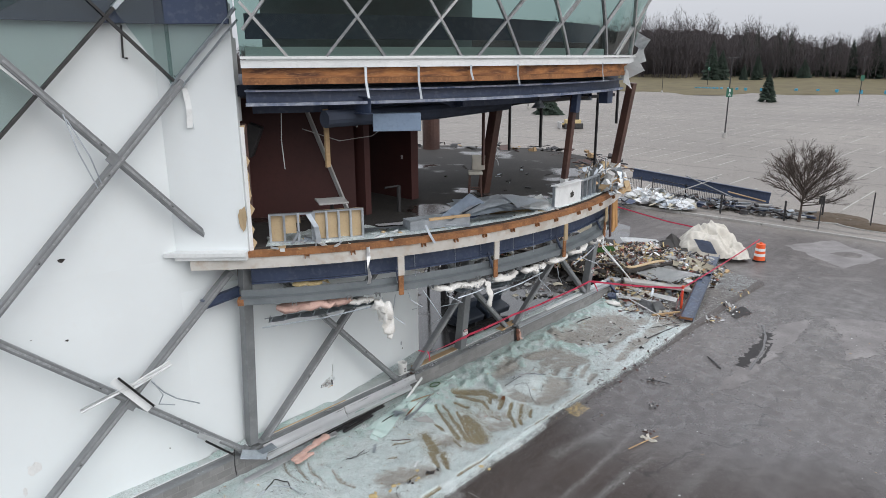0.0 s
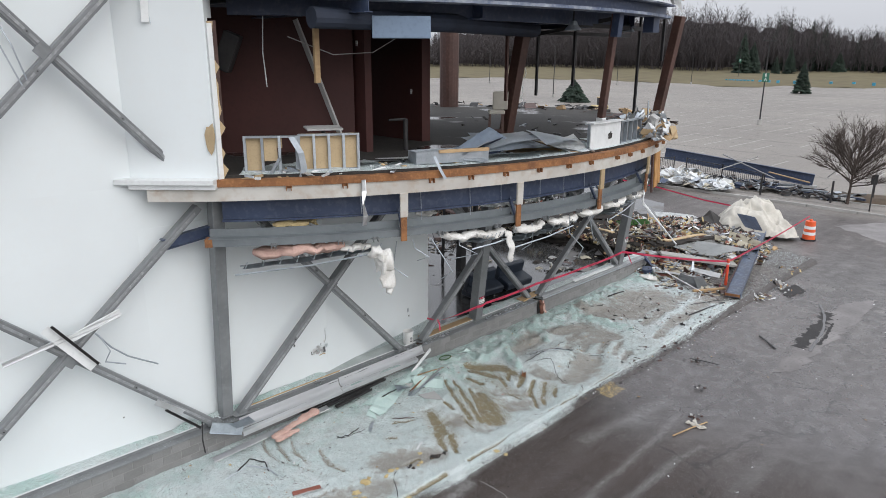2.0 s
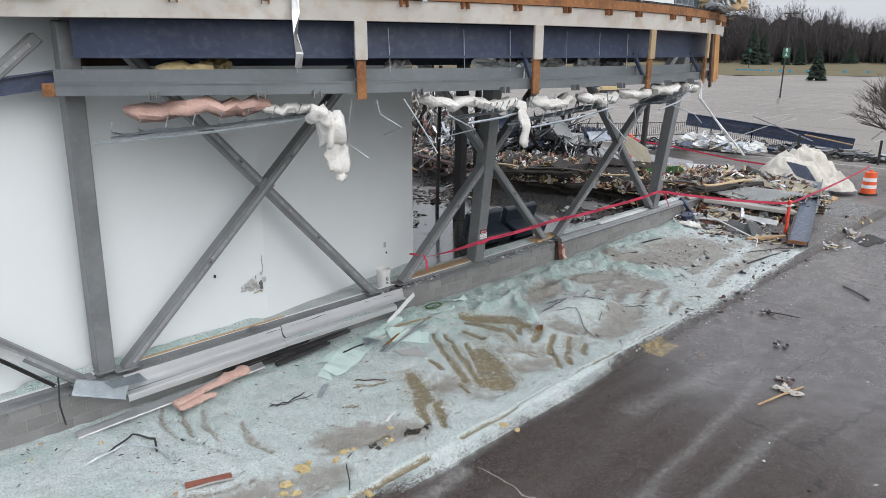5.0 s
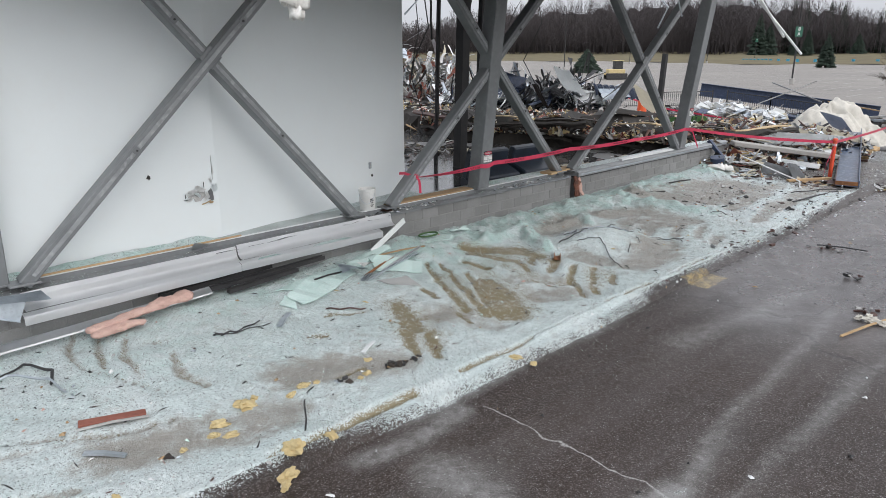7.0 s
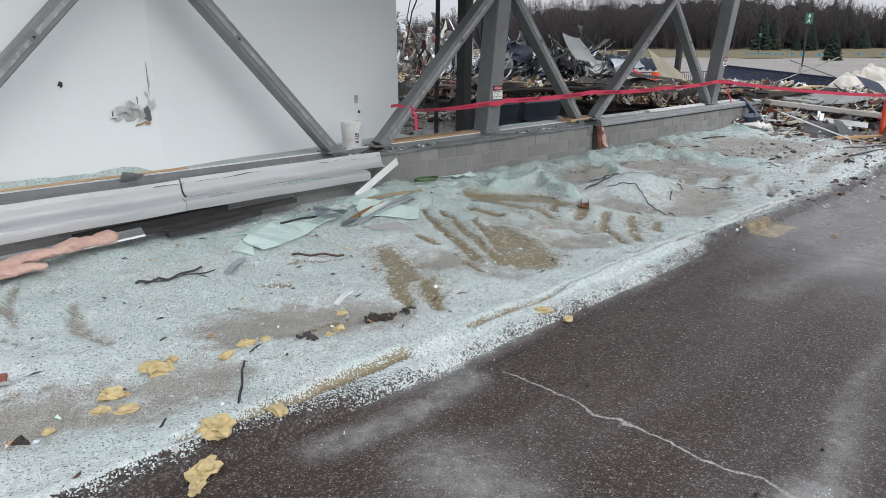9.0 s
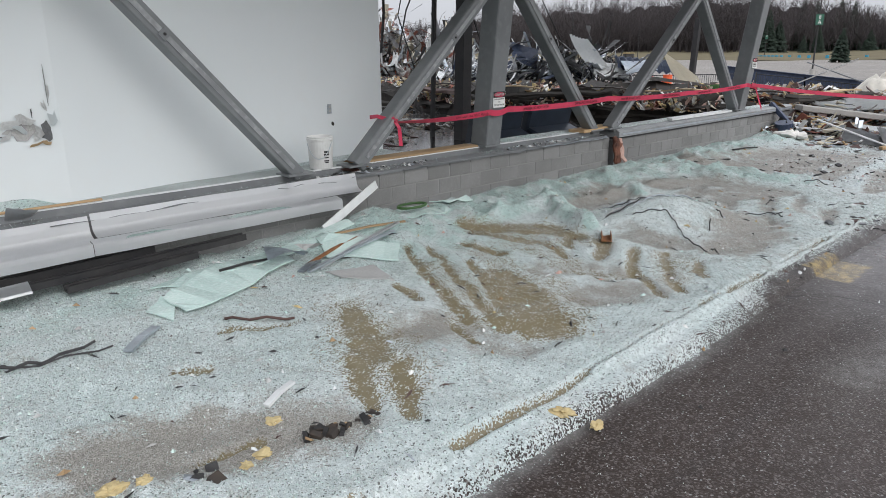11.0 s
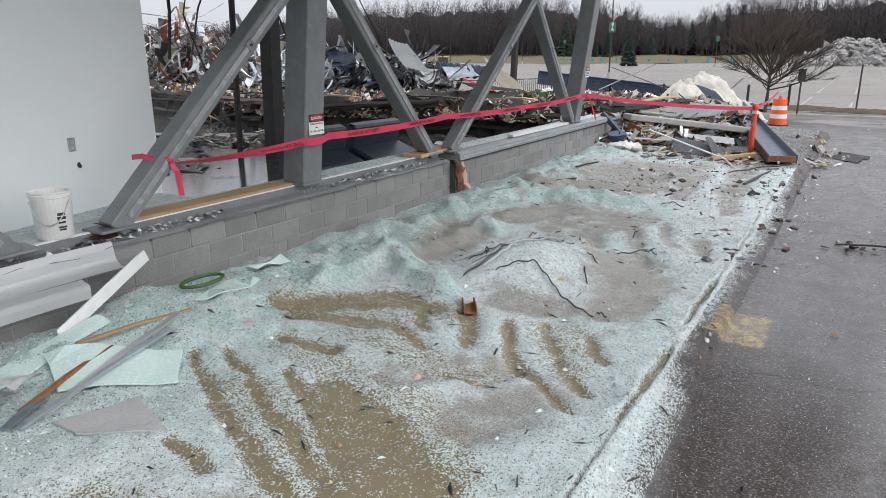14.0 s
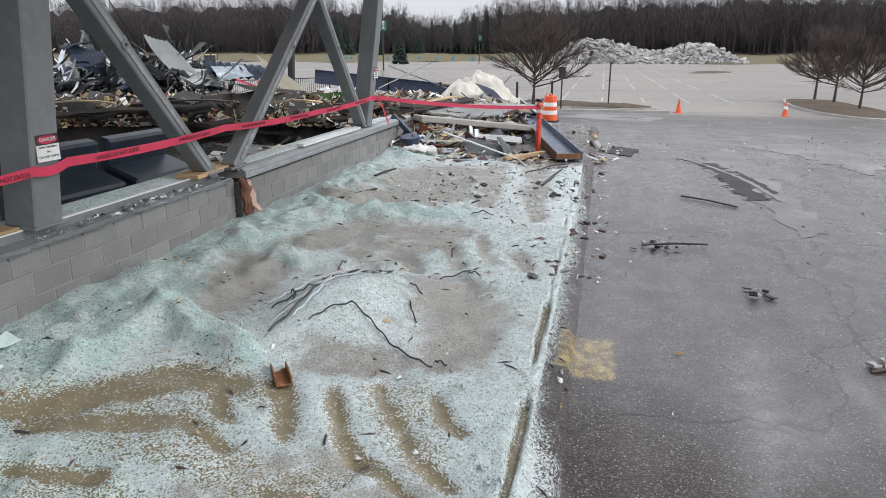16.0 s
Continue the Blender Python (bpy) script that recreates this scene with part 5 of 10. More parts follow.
# torn edge of the side wall and the white ledge under it
bm = bmesh.new()
r = random.Random(8)
rag = [(0.02 + r.uniform(0.05, 0.2), 6.45 + 0.16 * k) for k in range(19)]
rings = [[bm.verts.new(P(s, d, z)) for s, d in ((0.02, 0.885), (w, 0.885), (w, 0.918), (0.02, 0.918))] for w, z in rag]
for a, b in zip(rings, rings[1:]):
    for k in range(4):
        bm.faces.new((a[k], a[(k + 1) % 4], b[(k + 1) % 4], b[k]))
bm.faces.new(rings[0])
bm.faces.new(rings[-1])
bmesh.ops.recalc_face_normals(bm, faces=bm.faces)
thing("torn_board", bm, M_PLY, "torn tan board along the wall's broken end", "broken board")
bm = bmesh.new()
bar(bm, P(0.06, 0.82, 6.4), P(0.06, 0.82, 9.3), 0.2, 0.1, FU)
thing("jamb_stud", bevelled(bm), M_WHITEMETAL, "white metal jamb stud at the opening", "stud")
bm = bmesh.new()
bar(bm, P(0.2, 0.72, 7.3), P(0.2, 0.72, 9.35), 0.12, 0.12, FU)
thing("jamb_post", bm, M_BROWN, "brown painted jamb post", "post")
tear("wall_hole", P(-0.1, 0.86, 7.25), P(-0.71, 0.7, 0) - FO, 0.28, 0.6, 44, M_PLY, "torn hole showing tan board in the white wall")


def ledge(z0, z1, out, s0, label):
    bm = bmesh.new()
    a, b = Vector((-1.2, -0.3)), Vector((-0.02, 0.9))
    o = Vector((-0.71, 0.7)) * out
    st = a.lerp(b, s0)
    prism(bm, [P(*p, 0)[:2] for p in (st, b, b + o, st + o)], z0, z1)
    return thing("ledge", bevelled(bm), M_WHITEMETAL, label, "ledge", "ledges")


ledge(6.37, 6.47, 0.28, -0.12, "white metal ledge at the deck's end")
ledge(6.27, 6.37, 0.2, 0.02, "narrower white metal ledge below another")
bm = bmesh.new()
section(bm, P(-0.9, 0.1, 5.15), P(0.2, 0.2, 5.3), tee(0.16, 0.22))
thing("stub_beam", bm, M_BLUE, "stub of dark blue steel beam behind the column", "beam")

# ---- under the deck: hangers, brackets, lath, insulation ----
for i, a in enumerate(STOPS[1:-1]):
    ob = root("hanger", arc(a, ARC_R - 0.06, 5.05), "rust-streaked white steel hanger between slab and purlin", "hanger", "deck hangers")
    bm = bmesh.new()
    c, t = arc(a, ARC_R - 0.02, 5.62), arc(a + 1, ARC_R, 0) - arc(a - 1, ARC_R, 0)
    bar(bm, arc(a, ARC_R - 0.0, 5.52), arc(a, ARC_R - 0.0, 6.02), 0.17, 0.05, c - P(ARC_S, ARC_D, 5.62))
    under("upper_plate", bevelled(bm), M_RUSTWHITE if i < 2 else M_PLY, ob)
    bm = bmesh.new()
    bar(bm, arc(a, ARC_R - 0.03, 5.0), arc(a, ARC_R - 0.03, 5.56), 0.13, 0.05, c - P(ARC_S, ARC_D, 5.62))
    under("lower_plate", bevelled(bm), M_RUST, ob, "rusted lower plate")
    bm = bmesh.new()
    bar(bm, arc(a, ARC_R - 0.5, 5.85), arc(a, ARC_R - 0.12, 5.2), 0.06, 0.06)
    under("knee", bevelled(bm), M_BLUE, ob, "slanted blue knee")


def bracket(a, r, z, mat, label):
    ob = root("bracket", arc(a, r, z), label, "bracket", "small brackets")
    t = (arc(a + 1, r, z) - arc(a - 1, r, z)).normalized()
    o = (arc(a, r + 1, z) - arc(a, r, z)).normalized()
    m = Matrix((t, o, Vector((0, 0, 1)))).transposed()
    for k in (-1, 1):
        bm = bmesh.new()
        box(bm, arc(a, r + 0.05, z) + t * k * 0.045, (0.014, 0.1, 0.09), m)
        under("lug", bm, mat, ob)
    bm = bmesh.new()
    box(bm, arc(a, r + 0.01, z + 0.02), (0.12, 0.03, 0.05), m)
    under("back_plate", bm, mat, ob)


for a in (-33, -28.5, -21, -17.2, -13.5, -9.5, -5.5, -2.0, 3, 6, 9.5, 15, 19):
    bracket(a, ARC_R - 0.02, 6.25, M_RUST, "small rusty bracket on the slab edge")
for a in (-34.5, -29, -26, -20, -14, -8, -3, 4, 9, 16, 21):
    bracket(a, ARC_R - 0.1, 5.08, M_STEEL, "small grey bracket on the purlin")


def fluff(bm, pts, r0, seed, flat=0.6):
    """A torn batt: a lumpy roll along points."""
    rr = random.Random(seed)
    rings = []
    pts = [Vector(p) for p in pts]
    for i, p in enumerate(pts):
        t = (pts[min(i + 1, len(pts) - 1)] - pts[max(i - 1, 0)]).normalized()
        a = t.cross(Vector((0, 0, 1)) if abs(t.z) < 0.9 else FN).normalized()
        b = t.cross(a)
        end = 0.5 if i in (0, len(pts) - 1) else 1.0
        ph = rr.uniform(-0.2, 0.2)
        rings.append([bm.verts.new(p + end * r0 * (0.9 + 0.5 * noise.noise((p + a * math.cos(k * 0.524) * r0 + b * math.sin(k * 0.524) * r0) * 5.0) + rr.uniform(-0.14, 0.14)) * (math.cos(k * 0.524 + ph) * a + flat * math.sin(k * 0.524 + ph) * b)) for k in range(12)])
    for x, y in zip(rings, rings[1:]):
        for k in range(12):
            f = bm.faces.new((x[k], x[(k + 1) % 12], y[(k + 1) % 12], y[k]))
            f.smooth = rr.random() < 0.5
    bm.faces.new(rings[0][::-1])
    bm.faces.new(rings[-1])


def chunk(c, rad, seed, mat, label, flat=0.4, name="foam_lump", category="foam", group="foam lumps", amp=1.0):
    """A torn crumbly lump: a ball broken up by noise, with flat facets."""
    bm = bmesh.new()
    bmesh.ops.create_icosphere(bm, subdivisions=3, radius=1.0)
    off, r = Vector((seed * 3.7, seed * 1.3, 0)), random.Random(seed)
    sx, sy, tw = r.uniform(0.75, 1.3), r.uniform(0.5, 0.9), r.uniform(0, 6.28)
    for v in bm.verts:
        q = v.co.copy()
        f = 1 + 0.75 * noise.noise(q * 1.4 + off) + amp * (0.5 * noise.noise(q * 3.3 + off) + 0.25 * noise.noise(q * 7 + off))
        p = Vector((q.x * sx, q.y * sy, max(q.z, -0.5) * flat)) * f * rad
        v.co = Vector(c) + Matrix.Rotation(tw, 3, "Z") @ p
    for f in bm.faces:
        f.smooth = amp < 0.5
    return thing(name, bm, mat, label, category, group)


def batt(pts, r0, seed, mat, label, flat=0.6, steps=5, wander=0.25):
    bm = bmesh.new()
    fine = []
    rr = random.Random(seed)
    for p, q in zip(pts, pts[1:]):
        for k in range(steps):
            fine.append(Vector(p).lerp(Vector(q), k / steps) + Vector((rr.uniform(-1, 1), rr.uniform(-1, 1), rr.uniform(-1, 1))) * r0 * wander)
    fine.append(Vector(pts[-1]))
    fluff(bm, fine, r0, seed, flat)
    bmesh.ops.recalc_face_normals(bm, faces=bm.faces)
    return thing("insulation_batt", bm, mat, label, "insulation", "torn insulation")


batt([arc(-36.2, ARC_R - 0.35, 4.86), arc(-32, ARC_R - 0.35, 4.92), arc(-28.5, ARC_R - 0.35, 4.95)], 0.2, 1, M_PINK, "torn pink insulation batt lying on metal lath")
batt([arc(-29, ARC_R - 0.35, 4.84), arc(-26.2, ARC_R - 0.3, 4.9)], 0.13, 2, M_INSUL, "white crumpled insulation on metal lath", steps=8)
batt([arc(-34.5, ARC_R - 0.5, 5.42), arc(-31.5, ARC_R - 0.5, 5.42)], 0.13, 4, M_YELLOW, "tan insulation roll above the purlin")
for i, (a0, a1, z) in enumerate(((-19.5, -15.5, 4.92), (-15.8, -12.6, 4.88), (-11.4, -7.4, 4.86), (-6.8, -2.6, 4.88), (-2.0, 2.5, 4.92), (3, 8, 4.95), (9, 13.5, 4.95))):
    batt([arc(a0, ARC_R - 0.25, z + 0.03), arc((a0 + a1) / 2, ARC_R - 0.22, z - 0.05), arc(a1, ARC_R - 0.25, z + 0.02)], 0.15, 10 + i, M_INSUL, "white insulation batt sagging below the purlin")
batt([arc(-12.9, ARC_R - 0.1, 4.9), arc(-12.5, ARC_R, 4.6), arc(-12.4, ARC_R, 4.2)], 0.1, 20, M_INSUL, "narrow strip of white insulation hanging down", flat=0.5)


for i, (a, z, rad, mt, lab) in enumerate(((-12.0, 5.42, 0.2, M_ALU, "crumpled foil duct wrap above the purlin"), (-9.5, 5.4, 0.18, M_ALU, "crumpled foil duct wrap above the purlin"), (-6.5, 5.42, 0.17, M_INSUL, "torn white insulation above the purlin"), (-2.5, 5.42, 0.2, M_ALU, "crumpled foil duct wrap above the purlin"), (1.0, 5.4, 0.16, M_STEEL, "crumpled grey sheet above the purlin"), (-20.0, 5.4, 0.14, M_INSUL, "torn white insulation above the purlin"), (-31.5, 5.4, 0.16, M_YELLOW, "tan insulation roll above the purlin"))):
    chunk(arc(a, ARC_R - 0.9, z), rad * 1.5, 500 + i, mt, lab, 0.6, "duct_wrap", "insulation", "wrap above the purlin", 0.7)


def lath(a0, a1, z0, z1, label):
    """A sheet of metal lath with ribs, pulled down at one end."""
    ob = root("metal_lath", arc(a0, ARC_R - 0.5, z0), label, "lath", "torn metal lath")
    bm = bmesh.new()
    n = 8
    rr = random.Random(int(a0 * 7))
    rows = []
    for i in range(n + 1):
        a = a0 + (a1 - a0) * i / n
        z = z0 + (z1 - z0) * i / n
        rows.append([bm.verts.new(arc(a, ARC_R - 0.75 + 0.2 * j, z + rr.uniform(-0.03, 0.03) + 0.03 * j)) for j in range(4)])
    for x, y in zip(rows, rows[1:]):
        for j in range(3):
            bm.faces.new((x[j], x[j + 1], y[j + 1], y[j]))
    bmesh.ops.solidify(bm, geom=bm.faces[:], thickness=0.012)
    under("mesh_sheet", bm, M_ZINC, ob)
    for i in range(0, n + 1):
        a = a0 + (a1 - a0) * i / n
        z = z0 + (z1 - z0) * i / n
        bm = bmesh.new()
        tube(bm, [arc(a, ARC_R - 0.8, z + 0.02), arc(a + 0.3, ARC_R - 0.1, z + 0.13), arc(a + 0.5, ARC_R - 0.06, z + 0.26)], 0.012, 4)
        under("rib", bm, M_ZINC, ob)
    for rr0 in (0.12, 0.72):
        bm = bmesh.new()
        tube(bm, [arc(a0 - 0.6, ARC_R - rr0, z0 - 0.02), arc((a0 + a1) / 2, ARC_R - rr0, (z0 + z1) / 2), arc(a1, ARC_R - rr0, z1 + 0.05)], 0.018, 4)
        under("edge_channel", bm, M_ZINC, ob)


lath(-37.2, -26.0, 4.5, 4.72, "torn galvanised metal lath hanging under the purlin")
lath(-16, -12.2, 4.62, 4.7, "torn galvanised metal lath hanging under the purlin")
lath(-11, -3.5, 4.5, 4.66, "torn galvanised metal lath hanging under the purlin")
lath(4, 10, 4.6, 4.75, "torn galvanised metal lath hanging under the purlin")


def strand(pts, rad, mat, label, name="wire", category="wire", group="loose wires", sides=5):
    bm = bmesh.new()
    tube(bm, pts, rad, sides)
    return thing(name, bm, mat, label, category, group)


for i, (a, l) in enumerate(((-24, 0.8), (-22.5, 0.5), (-20.8, 1.0), (-18, 0.6), (-9.5, 0.7), (-4, 1.1), (1, 0.9), (6, 0.7))):
    rr = random.Random(i + 60)
    p = arc(a, ARC_R - 0.15, 4.98)
    strand([p, p + Vector((rr.uniform(-0.2, 0.3), rr.uniform(-0.1, 0.1), -l * 0.4)), p + Vector((rr.uniform(-0.3, 0.5), rr.uniform(-0.1, 0.1), -l * 0.75)), p + Vector((rr.uniform(-0.2, 0.7), rr.uniform(-0.1, 0.2), -l))], 0.012, M_ZINC, "bent galvanised hanger wire below the deck")
for i, a in enumerate((-27, -21.5, -16.5, -13, -8, -4.5, -1)):
    strand([arc(a, ARC_R - 0.3, 5.95), arc(a + 0.1, ARC_R - 0.3, 5.35)], 0.006, M_ZINC, "thin straight hanger wire below the deck")
# foil strips that hang over the slab edge
def ribbon(pts, w, mat, label, name="metal_strip", category="metal strip", group="hanging strips", across=None, thick=0.006):
    """A thin strip along points; across: the direction of its width at each point."""
    bm = bmesh.new()
    prev = None
    pts = [Vector(p) for p in pts]
    for i, p in enumerate(pts):
        c = across[i] if isinstance(across, list) else (across or FU)
        c = Vector(c).normalized() * w / 2
        t = (pts[min(i + 1, len(pts) - 1)] - pts[max(i - 1, 0)]).normalized()
        o = t.cross(c).normalized() * thick
        ring = [bm.verts.new(v) for v in (p - c, p + c, p + c + o, p - c + o)]
        if prev:
            for k in range(4):
                bm.faces.new((prev[k], prev[(k + 1) % 4], ring[(k + 1) % 4], ring[k]))
        else:
            bm.faces.new(ring[::-1])
        prev = ring
    bm.faces.new(prev)
    bmesh.ops.recalc_face_normals(bm, faces=bm.faces)
    return thing(name, bm, mat, label, category, group)


ribbon([arc(-27.0, ARC_R + 0.05, 6.36), arc(-27.0, ARC_R + 0.08, 6.1), arc(-27.1, ARC_R + 0.1, 5.85), arc(-26.9, ARC_R + 0.06, 5.6), arc(-27.0, ARC_R + 0.02, 5.42)], 0.1, M_ALU, "crumpled aluminium strip hanging over the slab edge",
       across=[FU, FU + 0.5 * FN, FU - 0.6 * FN, FU + 0.3 * FN, FU])
ribbon([arc(-20.8, ARC_R + 0.05, 6.75), arc(-20.4, ARC_R + 0.1, 6.5), arc(-19.9, ARC_R + 0.12, 6.28)], 0.08, M_ZINC, "bent grey metal strip over the slab edge")

# ---- knee wall of studs and boards along the deck's edge ----
def stud_wall(a0, a1, r, z1, studs, board, label, broken=False):
    ob = root("knee_wall", arc((a0 + a1) / 2, r, DECK), label, "knee wall", "knee walls on the deck")
    for z in (DECK + 0.02, z1 - 0.02):
        bm = bmesh.new()
        ring_band(bm, a0, a1, 6, r - 0.05, r + 0.04, z - 0.02, z + 0.02)
        bmesh.ops.recalc_face_normals(bm, faces=bm.faces)
        under("track", bm, M_ZINC, ob)
    for k in range(studs):
        a = a0 + (a1 - a0) * k / (studs - 1)
        bm = bmesh.new()
        bar(bm, arc(a, r, DECK), arc(a, r, z1), 0.05, 0.09, arc(a, r + 1, 0) - arc(a, r, 0))
        under("stud", bm, M_ZINC, ob)
    if board:
        bm = bmesh.new()
        if broken:
            for b0, b1, zz in ((0.0, 0.35, 1.0), (0.35, 0.62, 0.7), (0.62, 0.72, 0.35)):
                ring_band(bm, a0 + (a1 - a0) * b0, a0 + (a1 - a0) * b1, 2, r - 0.075, r - 0.055, z1 - (z1 - DECK) * zz, z1 - 0.02)
        else:
            ring_band(bm, a0, a1, 6, r - 0.075, r - 0.055, DECK, z1)
        bmesh.ops.recalc_face_normals(bm, faces=bm.faces)
        under("board", bm, board, ob, "board behind the studs")
    return ob


stud_wall(-36.4, -32.2, ARC_R - 0.4, 7.22, 4, M_PLY, "broken stud knee wall with torn tan board", broken=True)
stud_wall(-32.0, -27.0, ARC_R - 0.42, 7.24, 5, M_PLY, "metal stud knee wall with tan board behind")
stud_wall(6.0, 12.0, ARC_R - 0.3, 7.1, 5, M_STEEL, "grey stud knee wall stripped of its cladding")
stud_wall(-0.6, 6.0, ARC_R - 0.3, 7.15, 3, None, "knee wall clad in punctured white board")
bm = bmesh.new()
ring_band(bm, -0.8, 5.4, 6, ARC_R - 0.25, ARC_R - 0.22, 6.4, 7.12)
ring_band(bm, -0.8, 5.4, 6, ARC_R - 0.4, ARC_R - 0.15, 7.13, 7.16)
bmesh.ops.recalc_face_normals(bm, faces=bm.faces)
thing("cladding_panel", bm, M_WHITEMETAL, "white punctured cladding panel on the knee wall", "panel")
tear("panel_hole", arc(3.0, ARC_R - 0.215, 6.8), arc(3, 1, 0) - arc(3, 0, 0), 0.22, 0.2, 51, M_HOLE, "dark hole in a white panel")
ribbon([arc(-32.6, ARC_R - 0.3, 7.2), arc(-31.9, ARC_R - 0.2, 6.9), arc(-31.7, ARC_R - 0.2, 6.6), arc(-31.9, ARC_R - 0.15, 6.44)], 0.14, M_ZINC, "bent galvanised stud leaning on the knee wall")
bm = bmesh.new()
bar(bm, arc(-34.5, ARC_R - 0.25, 6.44), arc(-33.6, ARC_R - 0.2, 6.8), 0.12, 0.05)
thing("loose_stud", bm, M_ZINC, "loose galvanised stud leaning on the deck", "stud")
bm = bmesh.new()
bar(bm, arc(-37.0, ARC_R - 0.15, 6.4), arc(-35.0, ARC_R - 0.05, 6.5), 0.1, 0.05)
thing("timber_offcut", bm, M_PLY, "tan timber offcut on the slab edge", "timber")


# ---- sheet metal, ducts and boards heaped on the deck ----
def sheet(c, w, l, turn, seed, mat, label, bend=0.12, tilt=(0, 0), name="metal_sheet", category="sheet", group="loose sheets", thick=0.008):
    """A buckled sheet, w by l, lying round c."""
    rr = random.Random(seed)
    bm = bmesh.new()
    m = (Matrix.Rotation(turn, 3, "Z") @ Euler((tilt[0], tilt[1], 0)).to_matrix())
    n, k = 5, 4
    ph = rr.uniform(0, 6)
    rows = []
    for i in range(n + 1):
        rows.append([bm.verts.new(Vector(c) + m @ Vector(((i / n - 0.5) * l, (j / k - 0.5) * w, bend * math.sin(ph + 2.2 * i / n + 1.4 * j / k) + rr.uniform(-0.25, 0.25) * bend * 0.5))) for j in range(k + 1)])
    for x, y in zip(rows, rows[1:]):
        for j in range(k):
            bm.faces.new((x[j], x[j + 1], y[j + 1], y[j]))
    bmesh.ops.solidify(bm, geom=bm.faces[:], thickness=thick)
    return thing(name, bm, mat, label, category, group)


DECKZ = DECK + 0.05
M_PALEBLUE = material("pale_blue_coated_sheet", (0.42, 0.49, 0.58), (0.33, 0.4, 0.5), rough=0.35, metal=0.2, big=2, fine=12, bump=0.05)
M_PALESHEET = material("pale_galvanised_sheet", (0.6, 0.64, 0.68), (0.5, 0.54, 0.58), rough=0.35, metal=0.35, big=2, fine=14, bump=0.05)
for k, (a, z, rad, fl) in enumerate(((-26.0, 4.78, 0.26, 0.6), (-25.4, 4.55, 0.22, 1.3), (-25.1, 4.2, 0.17, 1.6), (-24.9, 4.0, 0.12, 1.3))):
    chunk(arc(a, ARC_R - 0.02, z), rad, 400 + k, M_INSUL, "white insulation hanging down in a torn tuft", fl, "insulation_batt", "insulation", "torn insulation", 0.35)
sheet(arc(-14.2, ARC_R - 0.75, DECKZ + 0.26), 0.5, 1.5, 0.95, 402, M_PALEBLUE, "bent pale blue duct cover on the deck", 0.05, (0.5, -0.25), name="duct_cover")
sheet(arc(-14.6, ARC_R - 0.6, DECKZ + 0.2), 0.4, 1.4, 0.95, 403, M_BLUE, "bent blue duct cover on the deck", 0.06, (-0.5, -0.2), name="duct_cover")
sheet(arc(-10.8, ARC_R - 0.9, DECKZ + 0.3), 0.8, 1.9, 0.6, 404, M_PALESHEET, "buckled pale sheet-metal panel on the deck", 0.1, (0.25, -0.1))
sheet(arc(-4.5, ARC_R - 0.7, DECKZ + 0.22), 0.7, 1.5, 0.8, 405, M_PALESHEET, "buckled pale sheet-metal panel on the deck", 0.14, (0.3, 0.05))
sheet(arc(-7.6, ARC_R - 0.7, DECKZ + 0.12), 0.6, 1.4, 0.5, 406, M_PLY, "tan board lying on the deck", 0.02, (0.1, 0.08), thick=0.025, name="loose_board", category="board")
sheet(arc(-17.5, ARC_R - 0.35, DECKZ + 0.1), 0.12, 1.3, 0.2, 407, M_PALESHEET, "bent pale stud lying on the deck", 0.04, (0.2, 0.2))
sheet(arc(-13.5, ARC_R - 0.75, DECKZ + 0.16), 0.6, 1.5, 0.6, 1, M_BLUE, "bent blue metal duct cover on the deck", 0.1, (0.5, -0.2), name="duct_cover")
sheet(arc(-10.5, ARC_R - 0.8, DECKZ + 0.2), 0.75, 1.9, 0.55, 2, M_ZINC, "buckled galvanised sheet on the deck", 0.12, (0.3, 0.1))
sheet(arc(-11.5, ARC_R - 0.5, DECKZ + 0.06), 0.5, 1.6, 0.5, 3, M_ZINC, "flat galvanised sheet on the deck", 0.04)
sheet(arc(-5.5, ARC_R - 0.6, DECKZ + 0.1), 0.7, 1.7, 0.7, 4, M_ZINC, "buckled galvanised sheet on the deck", 0.12, (0.2, 0.05))
sheet(arc(-3.0, ARC_R - 0.5, DECKZ + 0.16), 0.5, 1.2, 0.9, 5, M_WHITEMETAL, "bent pale metal cover on the deck", 0.14, (0.3, 0.1))
sheet(arc(-7.5, ARC_R - 0.9, DECKZ + 0.03), 0.6, 1.3, 0.6, 6, M_PLY, "tan board lying on the deck", 0.01, thick=0.02, name="loose_board", category="board")
sheet(arc(-5.0, ARC_R - 1.3, DECKZ + 0.2), 0.5, 1.7, 0.75, 7, M_PLY, "curved tan board lying on the deck", 0.1, (0.2, 0.15), thick=0.03, name="loose_board", category="board")
sheet(arc(-23, ARC_R - 0.7, DECKZ + 0.05), 0.4, 2.2, 0.35, 8, M_ZINC, "flat galvanised sheet on the deck", 0.04)
sheet(arc(-20.5, ARC_R - 1.1, DECKZ + 0.05), 0.4, 1.8, 0.35, 9, M_WHITEMETAL, "pale metal flashing on the deck", 0.03)


